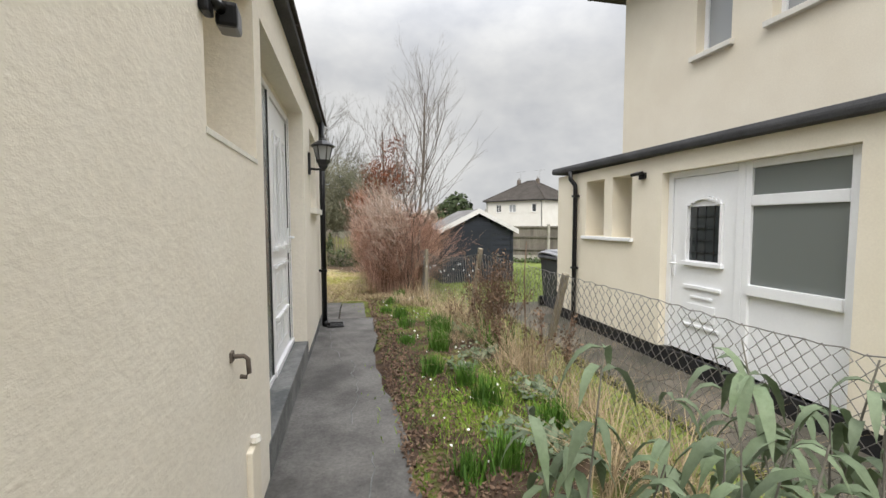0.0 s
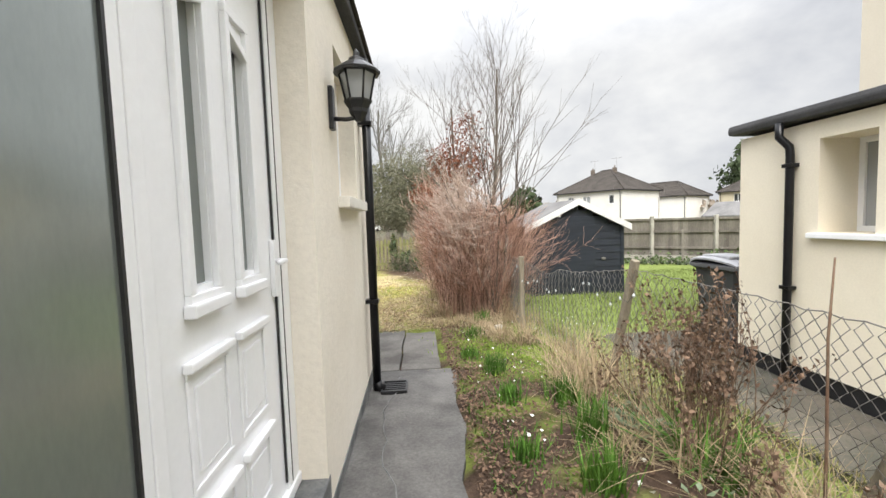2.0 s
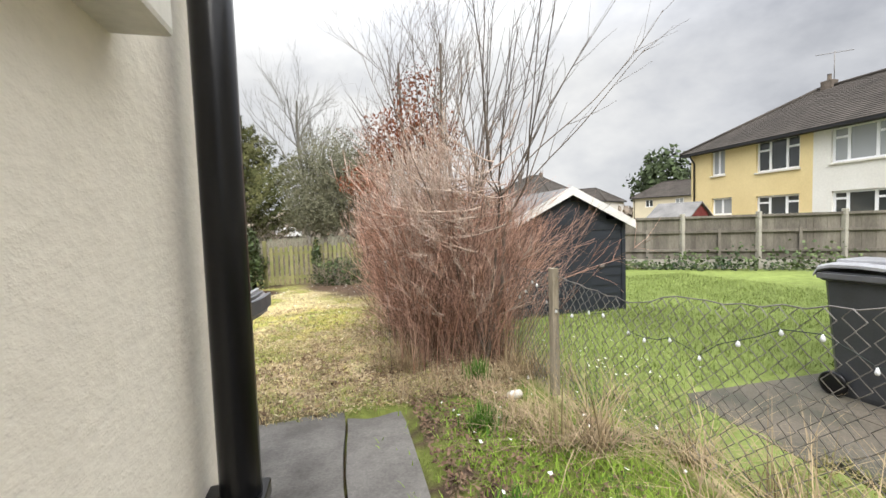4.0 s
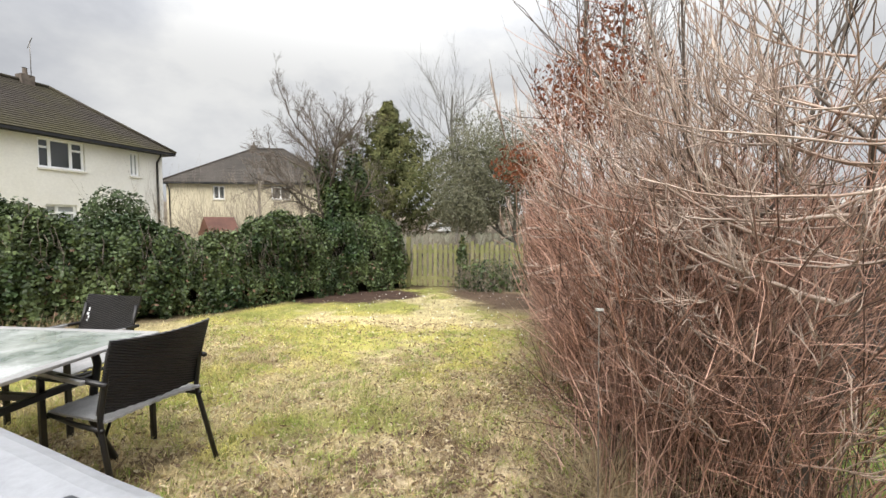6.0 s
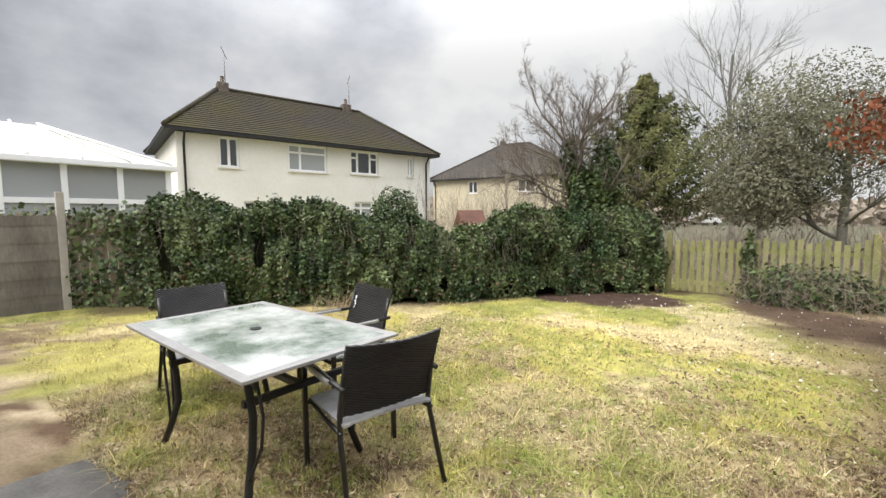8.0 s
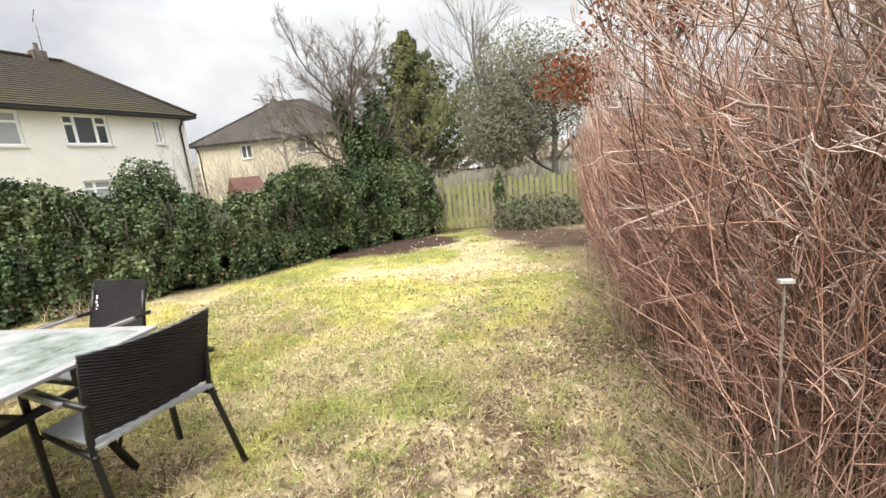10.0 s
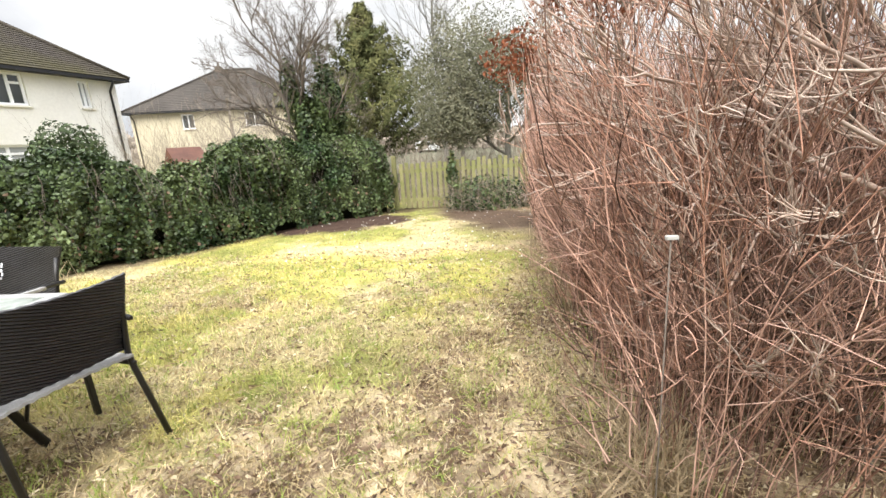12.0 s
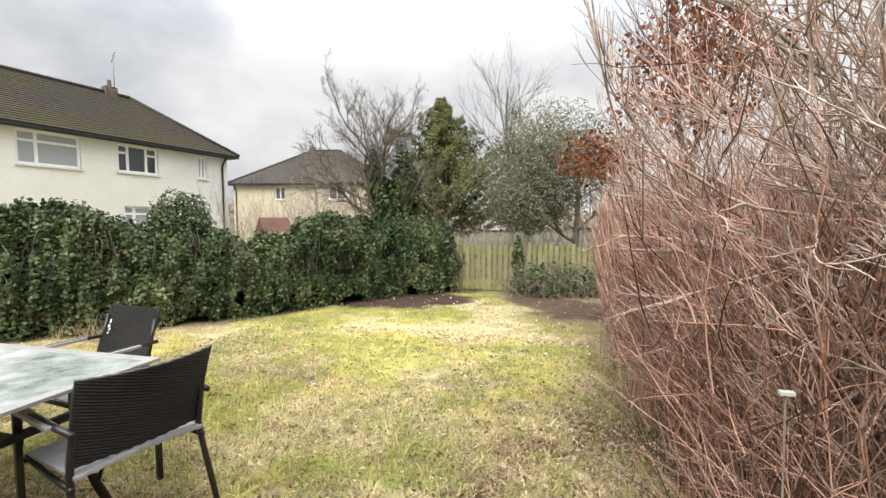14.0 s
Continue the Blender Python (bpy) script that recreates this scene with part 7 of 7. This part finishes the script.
bg_ = thing("bed_grass", "short green grass and moss growing through the bed", "grass", kind="stuff")
n = 9000
x, y = r.uniform(0.36, 2.0, n), r.uniform(0.3, 8.4, n)
k = fuzz(x, y, 144) > 0.5
V, F, _ = blades(on_ground(x[k], y[k], 0.0), r.uniform(0.015, 0.06, k.sum()), r, 0.0035, 0.9, 0.5, 2)
cloud("blades", V, F, M_GREENLEAF, bg_)
ll = thing("leaf_litter", "brown fallen leaves and twigs on the bed and lawn", "leaves", kind="stuff")
x = np.concatenate([0.30 + np.abs(r.normal(0, 0.42, 7200)), r.uniform(0.0, 1.8, 1400), r.uniform(-2.5, 1.5, 1200), 0.5 - np.abs(r.normal(0, 1.2, 2600))])
y = np.concatenate([r.uniform(0.0, 8.2, 7200), r.uniform(8.0, 11.5, 1400), r.uniform(11.0, 17.0, 1200), 8.0 + np.abs(r.normal(0, 1.7, 2600))])
ok_ = (y < 17) & ~((x < -0.3) & (y < 7.9))
x, y = x[ok_], y[ok_]
V, F = leaves(on_ground(x, y, 0.012) + np.stack([0 * x, 0 * x, r.uniform(0, 0.02, len(x))], 1), np.tile([[0, 0, 1.0]], (len(x), 1)), 0.034, r, 0.5, 0.3, 0, 0.55)
cloud("leaves", V, F, M_DEAD, ll)
sp = thing("white_flowers", "scattered small white snowdrops and petals on the ground", "flowers", kind="stuff")
n = 340
x = np.concatenate([r.uniform(0.5, 1.9, 130), r.uniform(-3.5, 1.0, 170), r.uniform(2.0, 3.2, 40)])
y = np.concatenate([r.uniform(1.5, 8.3, 130), r.uniform(12.0, 17.0, 170), r.uniform(7.8, 9.5, 40)])
V, F = leaves(on_ground(x, y, 0.03), np.tile([[0, -0.3, 1.0]], (n, 1)), 0.028, r, 0.7, 0.2, 0, 0.5)
cloud("petals", V, F, M_PETAL, sp)
stn = thing("stone", "pale stone lying at the bed's edge", "stone")
bm = bmesh.new()
bmesh.ops.create_icosphere(bm, subdivisions=2, radius=1.0)
for v_ in bm.verts:
    v_.co *= 1 + 0.25 * (noise.noise(v_.co * 1.7))
bmesh.ops.transform(bm, matrix=Matrix.Translation((1.12, 7.75, gz(1.1, 7.7) + 0.03)) @ Matrix.Diagonal((0.07, 0.045, 0.035, 1)), verts=bm.verts)
part("rock", bm, M_STONE, stn, smooth=True)

lp = thing("leafy_clump", "leafy green clump under dead brown stems", "plant")
n = 150
V, F, _ = blades(on_ground(1.62 + r.normal(0, 0.08, n), 4.2 + r.normal(0, 0.08, n), -0.01), r.uniform(0.2, 0.42, n), r, 0.013, 1.1, 0.6, 3)
tagged(cloud("leaf_mass", V, F, M_GREENLEAF, lp), kind="stuff")
ds = thing("dead_stalk", "tall thin dead brown stalk in the bed", "stalk")
tube_part("stem", [(1.78, 3.7, -0.15), (1.79, 3.71, 0.4), (1.77, 3.7, 0.9), (1.79, 3.7, 1.25)], [0.008, 0.007, 0.006, 0.004], M_DEAD, ds, sides=5)
ms = thing("moss_patch", "bright lime-green moss and fine grass in the bed", "moss", kind="stuff")
n = 6000
k = r.integers(0, 4, n)
mx, my = np.array([1.2, 0.75, 1.5, 0.8])[k], np.array([6.4, 6.9, 2.9, 2.6])[k]
V, F, _ = blades(on_ground(mx + r.normal(0, 0.22, n), my + r.normal(0, 0.4, n), 0.0), r.uniform(0.02, 0.07, n), r, 0.004, 0.9, 0.4, 2)
cloud("blades", V, F, M_GRASS, ms, cols=np.tile([[0.24, 0.36, 0.05]], (len(V), 1)))

# ---- lawn grass ----
lawn = thing("lawn_grass", "short patchy lawn grass, green, lime and straw", "grass", kind="stuff")
r = np.random.default_rng(151)


def sow(n, x0, x1, y0, y1):
    return r.uniform(x0, x1, n), r.uniform(y0, y1, n)


areas = [sow(90000, -5.0, 1.3, 7.7, 11.2), sow(52000, -8.0, 1.0, 11.0, 16.8), sow(26000, -9.0, -3.0, 7.6, 12.0)]
x, y = np.concatenate([a_[0] for a_ in areas]), np.concatenate([a_[1] for a_ in areas])
soil, dry, litter = cover(x, y)
k = (r.uniform(0, 1, len(x)) > np.clip(soil * 1.1 + litter * 0.75 + 0.25 * dry, 0, 0.97)) & (y > 7.85) & (hedge_dist(x, y) > 0.3)
x, y, dry = x[k], y[k], dry[k]
h = (0.012 + 0.055 * vnoise(x, y, 11, 152) * fuzz(x, y, 154) * 1.8) * r.uniform(0.6, 1.5, len(x)) * (1 - 0.15 * dry) * np.where(r.uniform(0, 1, len(x)) < 0.05, 1.8, 1.0)
V, F, m_ = blades(on_ground(x, y, 0.0), h, r, 0.0035, 1.6, 0.6, 2)
c = lawn_colour(x, y) * (0.75 + 0.65 * r.uniform(0, 1, len(x)))[:, None] * (0.62 + 0.8 * vnoise(x, y, 13, 153))[:, None]
straw = r.uniform(0, 1, len(x)) < 0.12 + 0.5 * dry
c[straw] = np.array([0.46, 0.37, 0.20]) * (0.6 + 0.7 * r.uniform(0, 1, straw.sum()))[:, None]
cloud("blades", V, F, M_GRASS, lawn, cols=np.repeat(c, m_, 0))
th_ = thing("lawn_thatch", "flattened dead straw and moss bits on the lawn", "grass", kind="stuff")
x, y = sow(84000, -4.5, 1.2, 7.9, 13.0)
k = (r.uniform(0, 1, len(x)) < 0.12 + 0.75 * cover(x, y)[1] * fuzz(x * 2, y * 2, 155)) & (cover(x, y)[0] < 0.5)
x, y = x[k], y[k]
V, F, m_ = blades(on_ground(x, y, 0.012), r.uniform(0.008, 0.022, len(x)), r, 0.0022, 3.0, 0.1, 2)
V[:, 2] = np.repeat(ground_z(x, y), m_) + r.uniform(0.008, 0.035, len(V))
pal = np.array([[0.58, 0.48, 0.30], [0.44, 0.33, 0.19], [0.24, 0.17, 0.11], [0.66, 0.57, 0.40]])
cloud("straw_bits", V, F, M_GRASS, th_, cols=np.repeat(pal[r.integers(0, 4, len(x))], m_, 0))
gt = thing("grass_tufts", "longer green grass tufts among the dry lawn", "grass", kind="stuff")
n, q = 1700, 15
tx_, ty_ = sow(n, -4.5, 0.6, 7.95, 12.5)
x, y = np.repeat(tx_, q) + r.normal(0, 0.03, n * q), np.repeat(ty_, q) + r.normal(0, 0.03, n * q)
V, F, m_ = blades(on_ground(x, y, 0.0), r.uniform(0.025, 0.075, n * q), r, 0.0032, 1.3, 0.6, 2)
hue = np.repeat(r.uniform(0, 1, n), q)[:, None]
c = np.array([[0.22, 0.30, 0.06]]) * hue + np.array([[0.44, 0.44, 0.14]]) * (1 - hue)
cloud("blades", V, F, M_GRASS, gt, cols=np.repeat(c, m_, 0))
tf = thing("dry_grass_clump", "pale dry grass clump at the hedge's foot", "grass")
n = 260
V, F, _ = blades(on_ground(-6.0 + r.normal(0, 0.3, n), 11.75 + r.normal(0, 0.25, n), -0.01), r.uniform(0.15, 0.42, n), r, 0.004, 1.3, 0.7, 3)
tagged(cloud("blade_mass", V, F, M_STRAW, tf), kind="stuff")
lawn2 = thing("neighbour_lawn_grass", "bright green neighbouring lawn grass", "grass", kind="stuff")
x, y = sow(48000, 1.4, 9.0, 7.0, 14.5)
k = (x > fence_x(y) + 0.04) & ~((x > 2.45) & (y < 7.65)) & ~((x > 2.43) & (x < 4.53) & (y > 10.88) & (y < 13.12))
x, y = x[k], y[k]
V, F, m_ = blades(on_ground(x, y, 0.0), r.uniform(0.03, 0.1, len(x)), r, 0.005, 1.2, 0.6, 2)
cloud("blades", V, F, M_GRASS, lawn2, cols=np.repeat(lawn_colour(x, y) * (0.8 + 0.5 * r.uniform(0, 1, len(x)))[:, None], m_, 0))
verge = thing("mossy_verge_grass", "mossy green grass strip along the neighbouring paving", "grass", kind="stuff")
x, y = sow(11000, 2.02, 2.72, -0.5, 6.6)
k = r.uniform(0, 1, len(x)) < 0.25 + 0.9 * fuzz(x, y, 157)
x, y = x[k], y[k]
V, F, m_ = blades(on_ground(x, y, 0.0), r.uniform(0.015, 0.06, len(x)), r, 0.0045, 1.1, 0.6, 2)
hue = vnoise(x, y, 4, 158)[:, None]
cloud("blades", V, F, M_GRASS, verge, cols=np.repeat(np.array([[0.19, 0.24, 0.04]]) * hue + np.array([[0.26, 0.22, 0.09]]) * (1 - hue), m_, 0))
br = thing("bramble", "low dark green bramble at the foot of the fence", "shrub", kind="stuff")
r = np.random.default_rng(161)
n = 2600
s = r.uniform(-6, 10, n)
pos = np.stack([10.0 + 0.81 * s - 0.25 + r.normal(0, 0.12, n), 15.45 - 0.587 * s - 0.35 + r.normal(0, 0.15, n), -0.28 + np.abs(r.normal(0, 0.17, n)) * (0.4 + 1.6 * vnoise(s, s * 0, 0.9, 162))], 1)
V, F = leaves(pos, np.tile([[-0.4, -0.8, 0.5]], (n, 1)), 0.1, r, 0.8, 0.15, 0.3, 0.5)
cloud("leaves", V, F, M_IVY, br)
# bare briars arching in front of the end fence
bi = thing("briar_tangle", "bare brown briar stems arching over the end fence", "briar", kind="stuff")
r = np.random.default_rng(171)
paths, rads = [], []
for k in range(170):
    x, y = r.uniform(-0.9, 1.9), r.uniform(16.6, 17.35)
    a_, b_ = branches((x, y, gz(x, y)), (r.normal(0, 0.6), r.normal(0, 0.4), 0.8), r.uniform(0.5, 1.3), 0.005, r, levels=1, kids=5, spread=0.7, up=-0.1, wander=0.18, shrink=0.5, start=0.2, seg=6)
    paths += a_
    rads += b_
V, F = tubes(paths, rads, 3)
cloud("stems", V, F, M_SCRUB, bi)
